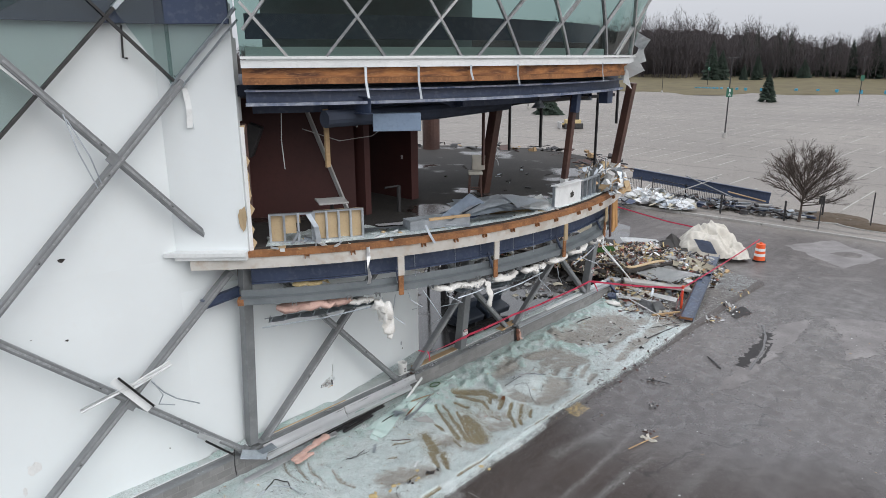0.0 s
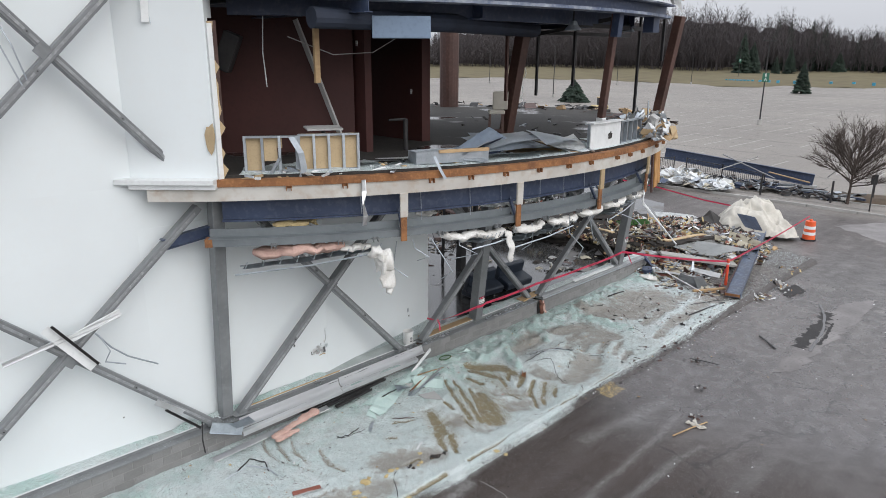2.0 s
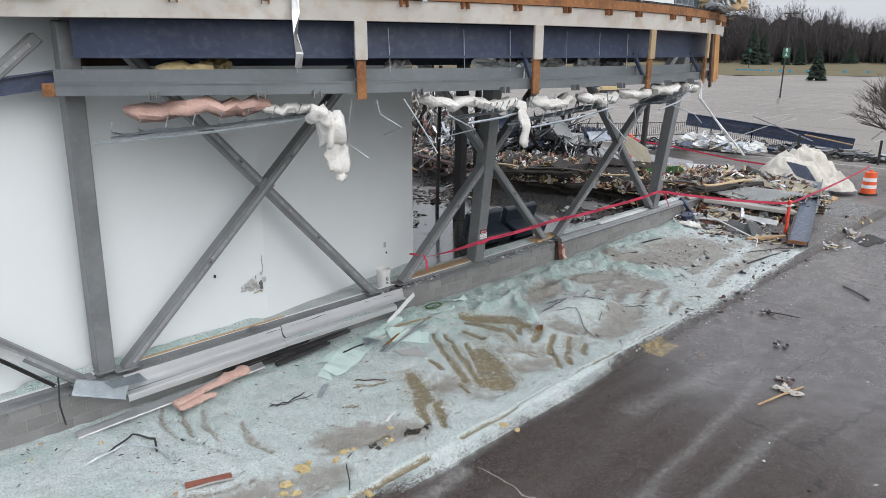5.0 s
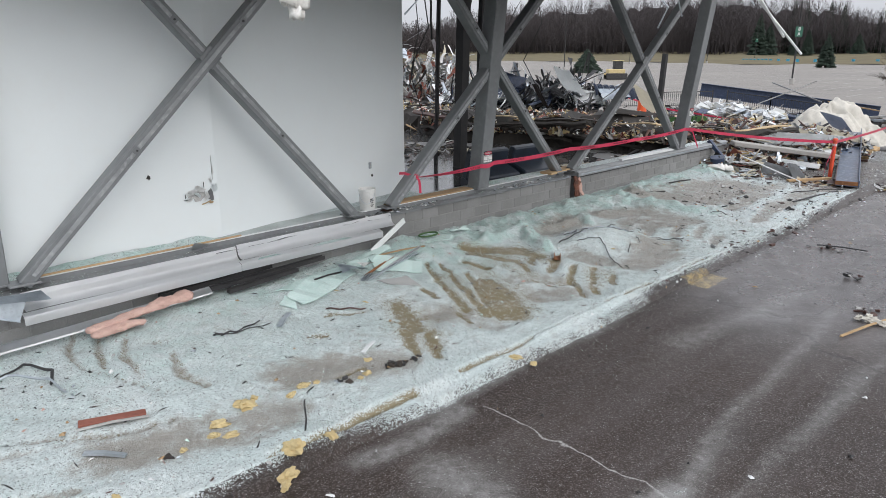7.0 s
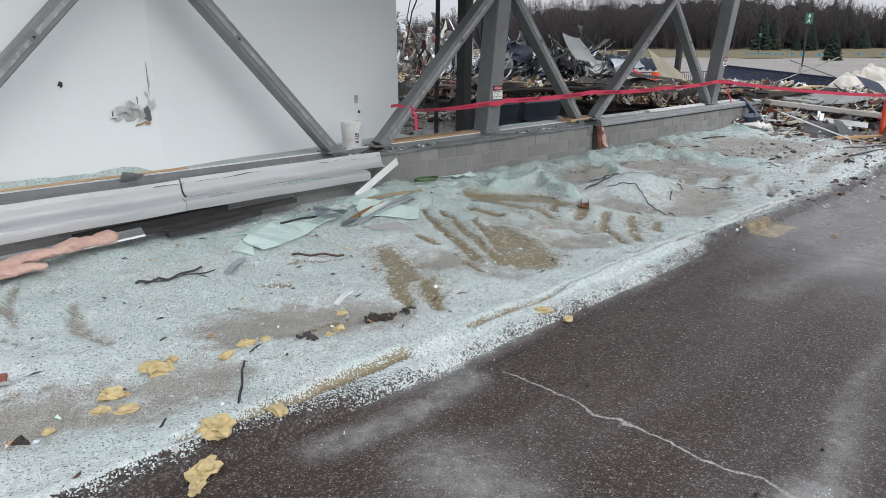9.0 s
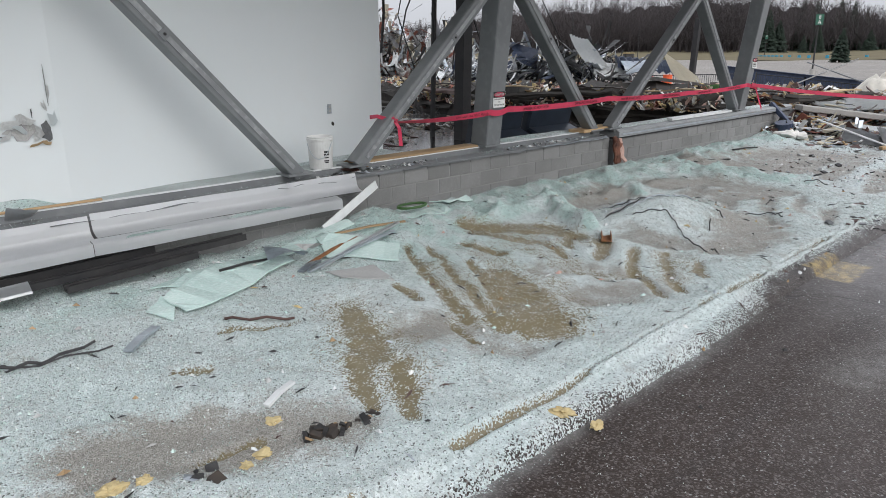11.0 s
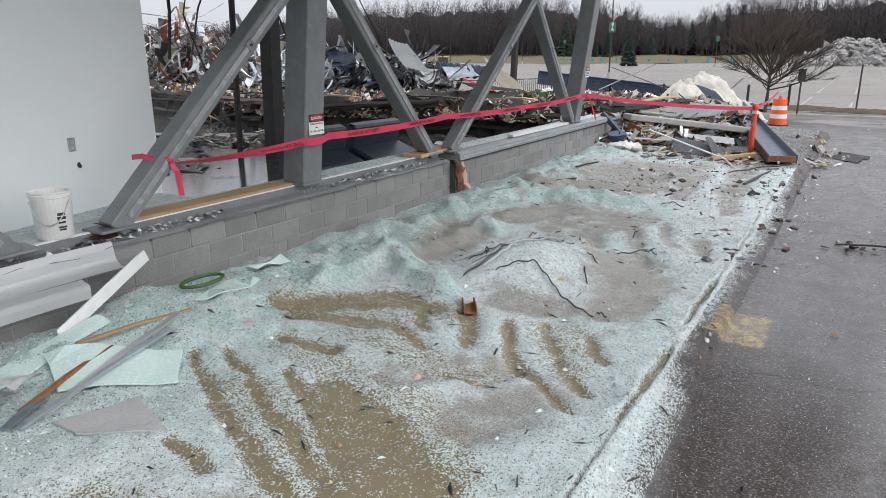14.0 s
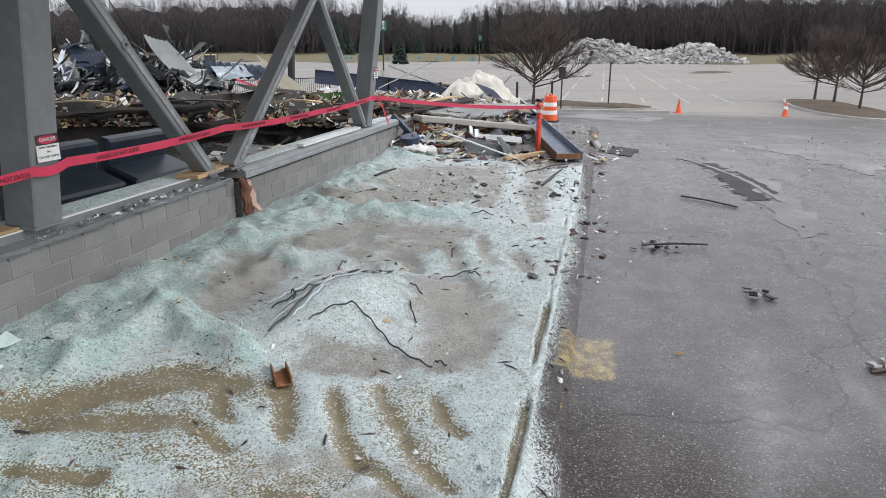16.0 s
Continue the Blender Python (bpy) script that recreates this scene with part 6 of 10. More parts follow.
def open_trough(a, off, l, w, h, turn, mat, label):
    """A long open sheet-metal tray."""
    ob = root("metal_tray", arc(a, ARC_R - off, DECK), label, "tray", "metal trays")
    c = arc(a, ARC_R - off, DECK + 0.05)
    m = Matrix.Rotation(turn, 3, "Z")
    for name, off_v, size in (("base", (0, 0, 0), (l, w, 0.02)), ("side", (0, w / 2, h / 2), (l, 0.02, h)), ("side", (0, -w / 2, h / 2), (l, 0.02, h)), ("end", (l / 2, 0, h / 2), (0.02, w, h)), ("end", (-l / 2, 0, h / 2), (0.02, w, h))):
        bm = bmesh.new()
        box(bm, c + m @ Vector(off_v), size, m)
        under(name, bm, mat, ob)
    bm = bmesh.new()
    box(bm, c + m @ Vector((l * 0.15, -w / 2 - 0.02, h)), (l * 0.7, 0.05, 0.07), m)
    under("timber_rail", bm, M_WOOD, ob, "raw timber rail")
    return ob


open_trough(-18.2, 0.55, 1.7, 0.45, 0.24, 0.42, M_ZINC, "galvanised tray with a timber rail on the deck")


def clutter(name, spots, label, category, seed, mats, n, size=(0.1, 0.6), lift=0.0, kind="stuff", steep=0.75):
    """Small loose bits past counting: planks, strips, flakes and lumps, thrown over the given spots (x, y, z, radius, height)."""
    rr = random.Random(seed)
    verts, faces, idx = [], [], []
    quad = ((0, 1, 3, 2), (4, 6, 7, 5), (0, 4, 5, 1), (2, 3, 7, 6), (0, 2, 6, 4), (1, 5, 7, 3))
    for _ in range(n):
        x, y, z, rad, hgt = spots[rr.randrange(len(spots))]
        a, q = rr.uniform(0, 6.28), rr.random() ** 0.6
        px, py = x + rad * q * math.cos(a), y + rad * q * math.sin(a)
        pz = z + hgt * max(0.0, 1 - q * q) * rr.uniform(0.35, 1.0) + lift
        l = rr.uniform(*size)
        kind_ = rr.random()
        if kind_ < 0.4:
            dim = (l, rr.uniform(0.03, 0.12), rr.uniform(0.01, 0.045))
        elif kind_ < 0.7:
            dim = (l * 0.8, l * rr.uniform(0.3, 0.7), 0.012)
        elif kind_ < 0.88:
            dim = (l * 1.3, rr.uniform(0.015, 0.04), rr.uniform(0.012, 0.03))
        else:
            dim = (l * 0.5, l * 0.35, l * 0.3)
        lean = 0.22 if hgt < 0.15 else steep
        m = Euler((rr.gauss(0, lean), rr.gauss(0, lean), rr.uniform(0, 6.28))).to_matrix()
        bend = rr.uniform(-0.2, 0.2) * l if kind_ < 0.88 and kind_ > 0.4 else 0
        i = len(verts)
        for xx in (-1, 0, 1) if bend else (-1, 1):
            for yy in (-1, 1):
                for zz in (-1, 1):
                    v = m @ Vector((xx * dim[0] / 2 * rr.uniform(0.85, 1.1), yy * dim[1] / 2 * rr.uniform(0.7, 1.1), zz * dim[2] / 2 + (bend if xx == 0 else 0)))
                    verts.append((px + v.x, py + v.y, max(pz + v.z, z - 0.02)))
        k = rr.randrange(len(mats))
        for o in ((0, 4) if bend else (0,)):
            for f in quad:
                faces.append(tuple(i + o + c for c in f))
                idx.append(k)
    me = bpy.data.meshes.new(name)
    me.from_pydata(verts, [], faces)
    for mt in mats:
        me.materials.append(mt)
    me.polygons.foreach_set("material_index", idx)
    me.update()
    return tagged(new(name, me), label, category, kind=kind)


spots = [(*arc(a, ARC_R - o, DECK)[:], 0.6, 0.05) for a, o in ((-22, 0.7), (-18, 0.8), (-14, 0.7), (-10, 0.8), (-6, 0.8), (-2, 0.7), (2, 0.9), (-25, 0.5), (-30, 0.2), (-34, 0.25))]
clutter("deck_debris", spots, "strips, boards and flakes littering the deck's edge", "debris", 3, [M_ZINC, M_ALU, M_PLY, M_WHITEMETAL, M_ZINC, M_WOOD, M_GYP], 110, (0.06, 0.35))
spots = [(*P(s, d, DECK)[:], 1.8, 0.1) for s, d in ((8, 1), (10, 2), (11, 0), (13, 1.5), (9, -2), (12, -3), (6, 2), (14, -1))]
clutter("floor_debris", spots, "crumbs and scraps littering the upper floor", "debris", 4, [M_DARK, M_DARK, M_ZINC, M_CARPET], 36, (0.05, 0.3))
spots = [(*P(s, d, DECK)[:], 1.3, 0.14) for s, d in ((18.2, -1.2), (19.0, -3.0), (19.0, -4.8), (18.2, -6.6), (17.0, -9.2), (15.6, -11), (16.8, 0.2), (15.6, 0.9))]
clutter("edge_debris", spots, "dark broken boards along the floor's far edge", "debris", 5, [M_DARK, M_BROWN, M_DARK, M_DARK, M_BROWN, M_WOOD], 150, (0.12, 0.8))
# torn end of the deck
spots = [(*arc(a, ARC_R - o, DECK)[:], 0.8, 0.55) for a, o in ((14, 0.3), (17, 0.5), (20, 0.6), (23, 0.8))]
clutter("deck_end_debris", spots, "mangled metal and board at the deck's torn end", "debris", 6, [M_ZINC, M_STEEL, M_WHITEMETAL, M_ZINC, M_PLY, M_GYP, M_WOOD], 300, (0.15, 0.9))
for a, z0, z1, w, mt in ((16.4, 5.0, 6.5, 0.42, M_OSB), (14.7, 4.9, 6.4, 0.14, M_BROWN), (18.2, 5.05, 6.2, 0.3, M_OSB)):
    bm = bmesh.new()
    bar(bm, arc(a, ARC_R + 0.02, z0), arc(a, ARC_R - 0.05, z1), w, 0.05, arc(a, 1, 0) - arc(a, 0, 0))
    thing("hanging_plank", bevelled(bm), mt, "raw timber plank hanging at the deck's torn end", "plank", "hanging planks")
for i in range(2):
    rr = random.Random(90 + i)
    p = arc(13 + 1.6 * i, ARC_R - 0.1, 5.3)
    strand([p, p + Vector((rr.uniform(-0.3, 0.6), rr.uniform(-0.5, 0.3), -0.6)), p + Vector((rr.uniform(-0.6, 1.4), rr.uniform(-0.9, 0.4), -1.5 - 0.3 * (i % 3)))], 0.022, M_WHITEMETAL, "bent white metal rod hanging from the deck's end")


# ---- upper storey: columns, ducts, furniture ----
def upper_column(s, d, lean, w, foot, label, top=9.9):
    ob = root("deck_column", P(s, d, DECK), label, "column", "deck columns")
    bm = bmesh.new()
    bar(bm, P(s, d, DECK + foot), P(s, d + lean, top), w, w, FU)
    under("shaft", bevelled(bm, 0.01), M_BROWN, ob)
    if foot:
        bm = bmesh.new()
        bar(bm, P(s, d, DECK), P(s, d, DECK + foot), w + 0.02, w + 0.02, FU)
        under("foot", bevelled(bm, 0.01), M_WHITEMETAL, ob, "white wrapped foot")
    return ob


upper_column(8.95, 0.55, 0.62, 0.3, 0.0, "dark brown leaning steel column on the upper floor")
upper_column(9.5, 3.3, 0.25, 0.17, 0.7, "brown steel post with a white foot on the deck")
upper_column(14.3, 2.35, 0.45, 0.26, 0.55, "brown leaning steel column with a white foot", 9.9)
bm = bmesh.new()
bar(bm, P(9.5, 3.56, 9.2), P(9.5, 3.62, 9.95), 0.2, 0.2, FU)
thing("post_head", bevelled(bm), M_BLUE, "blue painted head of a steel post", "post")
bm = bmesh.new()
tube(bm, [P(16.0, -8.6, DECK), P(16.0, -8.6, 9.95)], 0.42, 18)
thing("round_column", bm, M_BROWN, "dark brown round column on the upper floor", "column")
for s, d, z0 in ((10.6, 1.6, 7.9), (13.6, 1.9, 7.0), (7.9, 1.4, 7.6), (11.8, -0.6, 7.5), (13.0, 3.0, 8.6)):
    bm = bmesh.new()
    bar(bm, P(s, d, z0), P(s, d, 9.9), 0.07, 0.07, FU)
    thing("hanging_post", bm, M_BROWN if s < 9 else M_DARK, "thin dark steel post hanging from the ceiling", "post", "hanging posts")
for p, q in ((P(6.5, 1.0, 9.35), P(14.5, 1.0, 9.35)), (P(7.2, -0.5, 9.45), P(15, -1.5, 9.45)), (P(9, 2.6, 9.5), P(13.8, 2.4, 9.5)), (P(10.4, 3.0, 9.7), P(9.6, 0.4, 9.2))):
    bm = bmesh.new()
    bar(bm, p, q, 0.08, 0.1)
    thing("ceiling_rail", bm, M_DARK, "thin dark steel rail under the ceiling", "rail", "ceiling rails")
bm = bmesh.new()
tube(bm, [P(1.6, 1.9, 9.42), P(5.0, 2.2, 9.42), P(9.0, 1.4, 9.4)], 0.2, 14)
thing("round_duct", bm, M_CEIL, "dark blue round duct under the ceiling", "duct")
bm = bmesh.new()
box(bm, P(3.35, 2.45, 9.28), (1.15, 0.4, 0.42), Matrix.Rotation(0.05, 3, "Z"))
thing("box_duct", bevelled(bm, 0.01), material("pale_blue_duct", (0.2, 0.27, 0.37), (0.16, 0.22, 0.31), rough=0.5, fine=12), "pale blue rectangular duct end under the ceiling", "duct")
bm = bmesh.new()
box(bm, arc(13.2, ARC_R - 0.3, 9.6), (0.4, 0.3, 0.5), Matrix.Rotation(0.9, 3, "Z"))
thing("box_duct", bevelled(bm, 0.01), M_BLUE, "small blue box hung at the deck's end", "duct")


def dome_lamp(s, d, z):
    ob = root("dome_lamp", P(s, d, z), "grey dome lamp hanging under the ceiling", "lamp", "dome lamps")
    prof = ((0.05, 0.22), (0.09, 0.2), (0.12, 0.12), (0.2, 0.02), (0.22, 0.0), (0.2, 0.0), (0.1, 0.1))
    bm = bmesh.new()
    rings = [[bm.verts.new(P(s, d, z) + Vector((rr * math.cos(k * 0.524), rr * math.sin(k * 0.524), h))) for k in range(12)] for rr, h in prof]
    for a, b in zip(rings, rings[1:]):
        for k in range(12):
            bm.faces.new((a[k], a[(k + 1) % 12], b[(k + 1) % 12], b[k]))
    under("shade", bm, M_ZINC, ob)
    bm = bmesh.new()
    tube(bm, [P(s, d, z + 0.2), P(s, d, 9.9)], 0.02, 6)
    under("stem", bm, M_DARK, ob)


dome_lamp(8.6, 2.9, 9.35)
dome_lamp(12.0, 2.4, 9.4)


def bar_stool(s, d):
    ob = root("bar_stool", P(s, d, DECK), "tall bar stool with a pale seat on the upper floor", "stool")
    c = P(s, d, DECK)
    for x in (-0.17, 0.17):
        for y in (-0.17, 0.17):
            bm = bmesh.new()
            bar(bm, c + Vector((x * 1.15, y * 1.15, 0)), c + Vector((x, y, 0.72)), 0.04, 0.04, (1, 0, 0))
            under("leg", bm, M_BROWN, ob)
    for y in (-0.18, 0.18):
        bm = bmesh.new()
        bar(bm, c + Vector((-0.18, y, 0.25)), c + Vector((0.18, y, 0.25)), 0.025, 0.03)
        under("stretcher", bm, M_BROWN, ob)
    bm = bmesh.new()
    box(bm, c + Vector((0, 0, 0.76)), (0.44, 0.44, 0.1))
    under("seat", bevelled(bm, 0.02), M_TARP, ob, "pale padded seat")
    bm = bmesh.new()
    box(bm, c + Vector((0.12, 0.2, 1.05)), (0.42, 0.06, 0.5), Matrix.Rotation(0.2, 3, "X"))
    under("backrest", bevelled(bm, 0.02), M_TARP, ob, "pale padded backrest")


bar_stool(8.3, 0.75)
pts = []
for k in range(40):
    a = k * 0.5
    pts.append(P(9.15, 0.85, 7.4 + 0.035 * k) + Vector((0.12 * math.cos(a) * (1 + 0.4 * math.sin(k * 0.3)), 0.05 * math.sin(k), 0.12 * math.sin(a))))
strand(pts, 0.009, M_WHITEMETAL, "white coiled cable hanging on the column", "cable", "cable", "cables", 4)


def side_table(s, d):
    ob = root("side_table", P(s, d, DECK), "dark square table with a pale worn top", "table")
    c = P(s, d, DECK)
    bm = bmesh.new()
    box(bm, c + Vector((0, 0, 0.74)), (0.75, 0.75, 0.04), Matrix.Rotation(0.3, 3, "Z"))
    under("tabletop", bevelled(bm), M_GYP, ob, "pale worn top")
    bm = bmesh.new()
    tube(bm, [c + Vector((0, 0, 0.02)), c + Vector((0, 0, 0.74))], 0.05, 8)
    under("pedestal", bm, M_DARK, ob)
    bm = bmesh.new()
    box(bm, c + Vector((0, 0, 0.03)), (0.5, 0.5, 0.04))
    under("foot", bevelled(bm), M_DARK, ob)


side_table(2.5, 0.85)
bm = bmesh.new()
bar(bm, P(2.9, -0.6, 9.5), P(3.75, 0.0, DECK + 0.05), 0.14, 0.05, FU)
thing("leaning_plank", bm, M_GYP, "long pale plank leaning on the maroon wall", "plank")
bm = bmesh.new()
bar(bm, P(2.1, 1.3, 8.2), P(2.1, 1.3, 9.6), 0.12, 0.06, FN)
thing("hanging_timber", bm, M_WOOD, "short timber hanging from the ceiling", "timber")
strand([P(1.6, 0.2, 9.5), P(1.55, 0.2, 8.8), P(1.6, 0.2, 8.1)], 0.012, M_WHITEMETAL, "white cable with a socket hanging down", "cable", "cable", "cables")
strand([P(1.9, 0.6, 9.1), P(2.8, 0.9, 8.75), P(3.8, 1.0, 8.8), P(4.6, 1.1, 9.2)], 0.01, M_GYP, "slack pale cable strung under the ceiling", "cable", "cable", "cables")
for p, nn in ((P(4.15, -0.7, 7.7), -FU), (P(4.15, 0.0, 9.0), -FU), (P(6.54, -0.75, 7.8), -FU), (P(2.5, -5.09, 8.0), FN)):
    outlet(p, nn, M_WHITEMETAL, "white switch plate on a maroon wall")
bm = bmesh.new()
tube(bm, [P(5.1, 0.6, DECK), P(5.1, 0.6, DECK + 0.75)], 0.06, 8)
tube(bm, [P(5.1, 0.6, DECK + 0.75), P(4.6, 0.55, DECK + 0.75)], 0.03, 6)
thing("stub_post", bm, M_DARK, "short black steel stub post on the floor", "post")
bm = bmesh.new()
box(bm, P(1.2, -0.6, 8.8), (0.35, 0.3, 0.8), Matrix.Rotation(0.4, 3, "Y"))
thing("loudspeaker", bevelled(bm, 0.02), M_DARK, "black box loudspeaker hung by the wall", "loudspeaker")
# white strips and panels that hang from the upper band
for a, l in ((-27.0, 0.7), (-22.0, 0.75), (-10.8, 0.5), (-16.5, 0.35), (4.0, 0.5)):
    ribbon([arc(a, UP + 0.01, 10.6), arc(a, UP + 0.02, 10.6 - l * 0.5), arc(a + 0.2, UP + 0.04, 10.6 - l)], 0.055, M_ZINC, "grey metal strip hanging from the upper band", across=arc(a + 1, UP, 0) - arc(a - 1, UP, 0))
for i, a in enumerate((10.5, 12.5, 14.5, 16.5, 17.2)):
    sheet(arc(a, UP + 0.08, 10.1 + 0.28 * i), 0.4, 0.7, 1.2 + i, 70 + i, M_WHITEMETAL, "torn white cladding at the band's broken end", 0.12, (1.3, 0.4), group="torn cladding")
# inner blue beams across the ceiling
for s in (2.4, 5.6, 8.8, 12.0):
    bm = bmesh.new()
    section(bm, P(s, -8, 9.72), P(s, 2.6, 9.72), tee(0.2, 0.4))
    bmesh.ops.recalc_face_normals(bm, faces=bm.faces)
    thing("ceiling_beam", bm, M_BLUE, "dark blue steel ceiling beam", "beam", "ceiling beams")

# ---- distance: berm, woods, lot furniture ----
rnd = random.Random(5)


def gz(x, y):
    return float(ground_z(np.float64(x), np.float64(y)))


def polar(az, r):
    """A far place: az in degrees to the right of straight ahead."""
    return r * math.sin(radians(az)), r * math.cos(radians(az))


def wood_edge(az):
    return 395 - 1.1 * max(az, 0) + 14 * math.sin(az * 0.21)


bm = bmesh.new()
rows_v = []
for k, (off, z) in enumerate(((-118, -1.0), (-95, -0.3), (-40, 0.7), (60, 2.2))):
    rows_v.append([bm.verts.new((*polar(az, wood_edge(az) + off + 4 * math.sin(az * 0.5 + k)), z + 0.35 * math.sin(az * 0.9))) for az in range(-40, 111, 2)])
for r0, r1 in zip(rows_v, rows_v[1:]):
    for i in range(len(r0) - 1):
        bm.faces.new((r0[i], r0[i + 1], r1[i + 1], r1[i]))
bmesh.ops.recalc_face_normals(bm, faces=bm.faces)
for f in bm.faces:
    f.smooth = True
thing("grass_berm", bm, M_GRASS, "low berm of dull winter grass along the lot", "grass", kind="structure")

M_WOODS = material("bare_winter_branches", (0.09, 0.078, 0.08), (0.063, 0.055, 0.057), rough=1.0, big=0.03, fine=0.4, stain=(0.115, 0.1, 0.096), bump=0.0, rand=0.22)
M_WOODBACK = material("deep_bare_woods", (0.072, 0.062, 0.064), (0.054, 0.047, 0.048), rough=1.0, big=0.12, fine=0.9, stain=(0.13, 0.112, 0.105), stain_amount=0.8, bump=0.0, stretch=(1, 1, 0.25))


def wood_top(az):
    """How high the trees stand: low past the wreck, tall behind the lot, a dip over the road out."""
    return float(np.interp(az, (-25, -6, -0.5, 2.5, 10, 20.5, 22.5, 24, 26, 28.5, 30, 32, 36, 92), (20, 15.5, 19, 27, 31, 32, 30, 26, 27.5, 23, 19, 21, 30, 31)))


def woods():
    """Bare trees past counting: thin trunks with slivers of twigs, denser towards the crown."""
    verts, faces = [], []
    r = random.Random(11)

    def sliver(p, q, w):
        i = len(verts)
        side = Vector((r.uniform(-1, 1), r.uniform(-1, 1), 0.2)).normalized() * w
        verts.extend([tuple(p - side), tuple(p + side), tuple(q)])
        faces.append((i, i + 1, i + 2))

    for _ in range(5200):
        az = r.uniform(-25, 92)
        rr = wood_edge(az) + r.uniform(-6, 55) ** 1.0
        x, y = polar(az, rr)
        h = r.uniform(0.68, 1.04) * wood_top(az) * (1 + 0.04 * math.sin(az * 2.3))
        base = Vector((x, y, 0.5))
        top = base + Vector((r.uniform(-1, 1), r.uniform(-1, 1), h))
        for k in range(2):
            sliver(base, top, 0.13)
        for k in range(34):
            t = r.uniform(0.12, 0.97)
            p = base.lerp(top, t)
            spread = (1.05 - t) * h * 0.3 + 0.6
            q = p + Vector((r.uniform(-1, 1) * spread, r.uniform(-1, 1) * spread, r.uniform(0.3, 1.0) * spread * 1.3))
            sliver(p, q, 0.075)
            for j in range(2):
                b = p.lerp(q, r.uniform(0.4, 0.9))
                sliver(b, b + Vector((r.uniform(-1, 1), r.uniform(-1, 1), r.uniform(0, 1.4))) * spread * 0.45, 0.075)
    me = bpy.data.meshes.new("woods")
    me.from_pydata(verts, [], faces)
    me.materials.append(M_WOODS)
    tagged(new("woods", me), "wide band of bare winter trees", "woods", kind="stuff")


woods()
bm = bmesh.new()
lo, hi = [], []
for k in range(-100, 331):
    az = k / 3
    x, y = polar(az, wood_edge(az) + 48)
    h = 0.78 * wood_top(az) + rnd.uniform(-2.6, 2.0)
    lo.append(bm.verts.new((x, y, -2)))
    hi.append(bm.verts.new((x, y, h)))
for i in range(len(lo) - 1):
    bm.faces.new((lo[i], lo[i + 1], hi[i + 1], hi[i]))
thing("backdrop", bm, M_WOODBACK, "dim depth of bare woods behind the tree line", "woods", kind="structure")


def spruce(x, y, h, w, seed=1):
    r = random.Random(seed)
    z0 = gz(x, y)
    ob = root("spruce", (x, y, z0), "dark green conical spruce at the lot's edge", "tree", "spruces")
    bm = bmesh.new()
    tube(bm, [(x, y, z0 - 0.2), (x, y, z0 + h * 0.95)], w * 0.05, 6, 0.02)
    under("trunk", bm, M_BARK, ob)
    bm = bmesh.new()
    n = 420
    for k in range(n):
        t = (k / n) ** 0.8
        z = z0 + h * (0.06 + 0.93 * t)
        reach = w * 0.5 * (1 - t) ** 0.85 * r.uniform(0.7, 1.15) + 0.12
        a = r.uniform(0, 6.28)
        p = Vector((x + 0.15 * reach * math.cos(a), y + 0.15 * reach * math.sin(a), z + 0.08 * reach))
        q = Vector((x + reach * math.cos(a), y + reach * math.sin(a), z - reach * r.uniform(0.1, 0.35)))
        side = Vector((-math.sin(a), math.cos(a), 0)) * reach * 0.3
        mid = p.lerp(q, 0.6)
        v = [bm.verts.new(c) for c in (p, mid + side - Vector((0, 0, 0.12 * reach)), q, mid - side - Vector((0, 0, 0.12 * reach)), mid + Vector((0, 0, 0.1 * reach)))]
        for f in ((0, 1, 4), (1, 2, 4), (2, 3, 4), (3, 0, 4)):
            bm.faces.new([v[i] for i in f])
    under("crown", bm, M_SPRUCE, ob)
    return ob


for i, (az, r, h, w) in enumerate(((27.0, 205, 8.2, 5.0), (23.0, 330, 19.0, 10.0), (23.7, 333, 15.0, 10.0), (26.2, 345, 13.0, 7.0), (25.3, 340, 9.0, 5.0), (10.6, 150, 4.6, 7.0), (28.2, 372, 24, 11), (27.4, 378, 26, 11), (26.0, 380, 26, 11), (29.0, 385, 21, 9), (30.4, 375, 19, 9), (31.3, 384, 21, 9), (32.2, 380, 20, 9), (33.6, 372, 23, 10), (34.6, 376, 26, 11), (35.6, 380, 28, 11), (25.2, 382, 27, 11), (37.6, 375, 26, 11), (29.3, 355, 11, 9))):
    spruce(*polar(az, r), h, w, i)


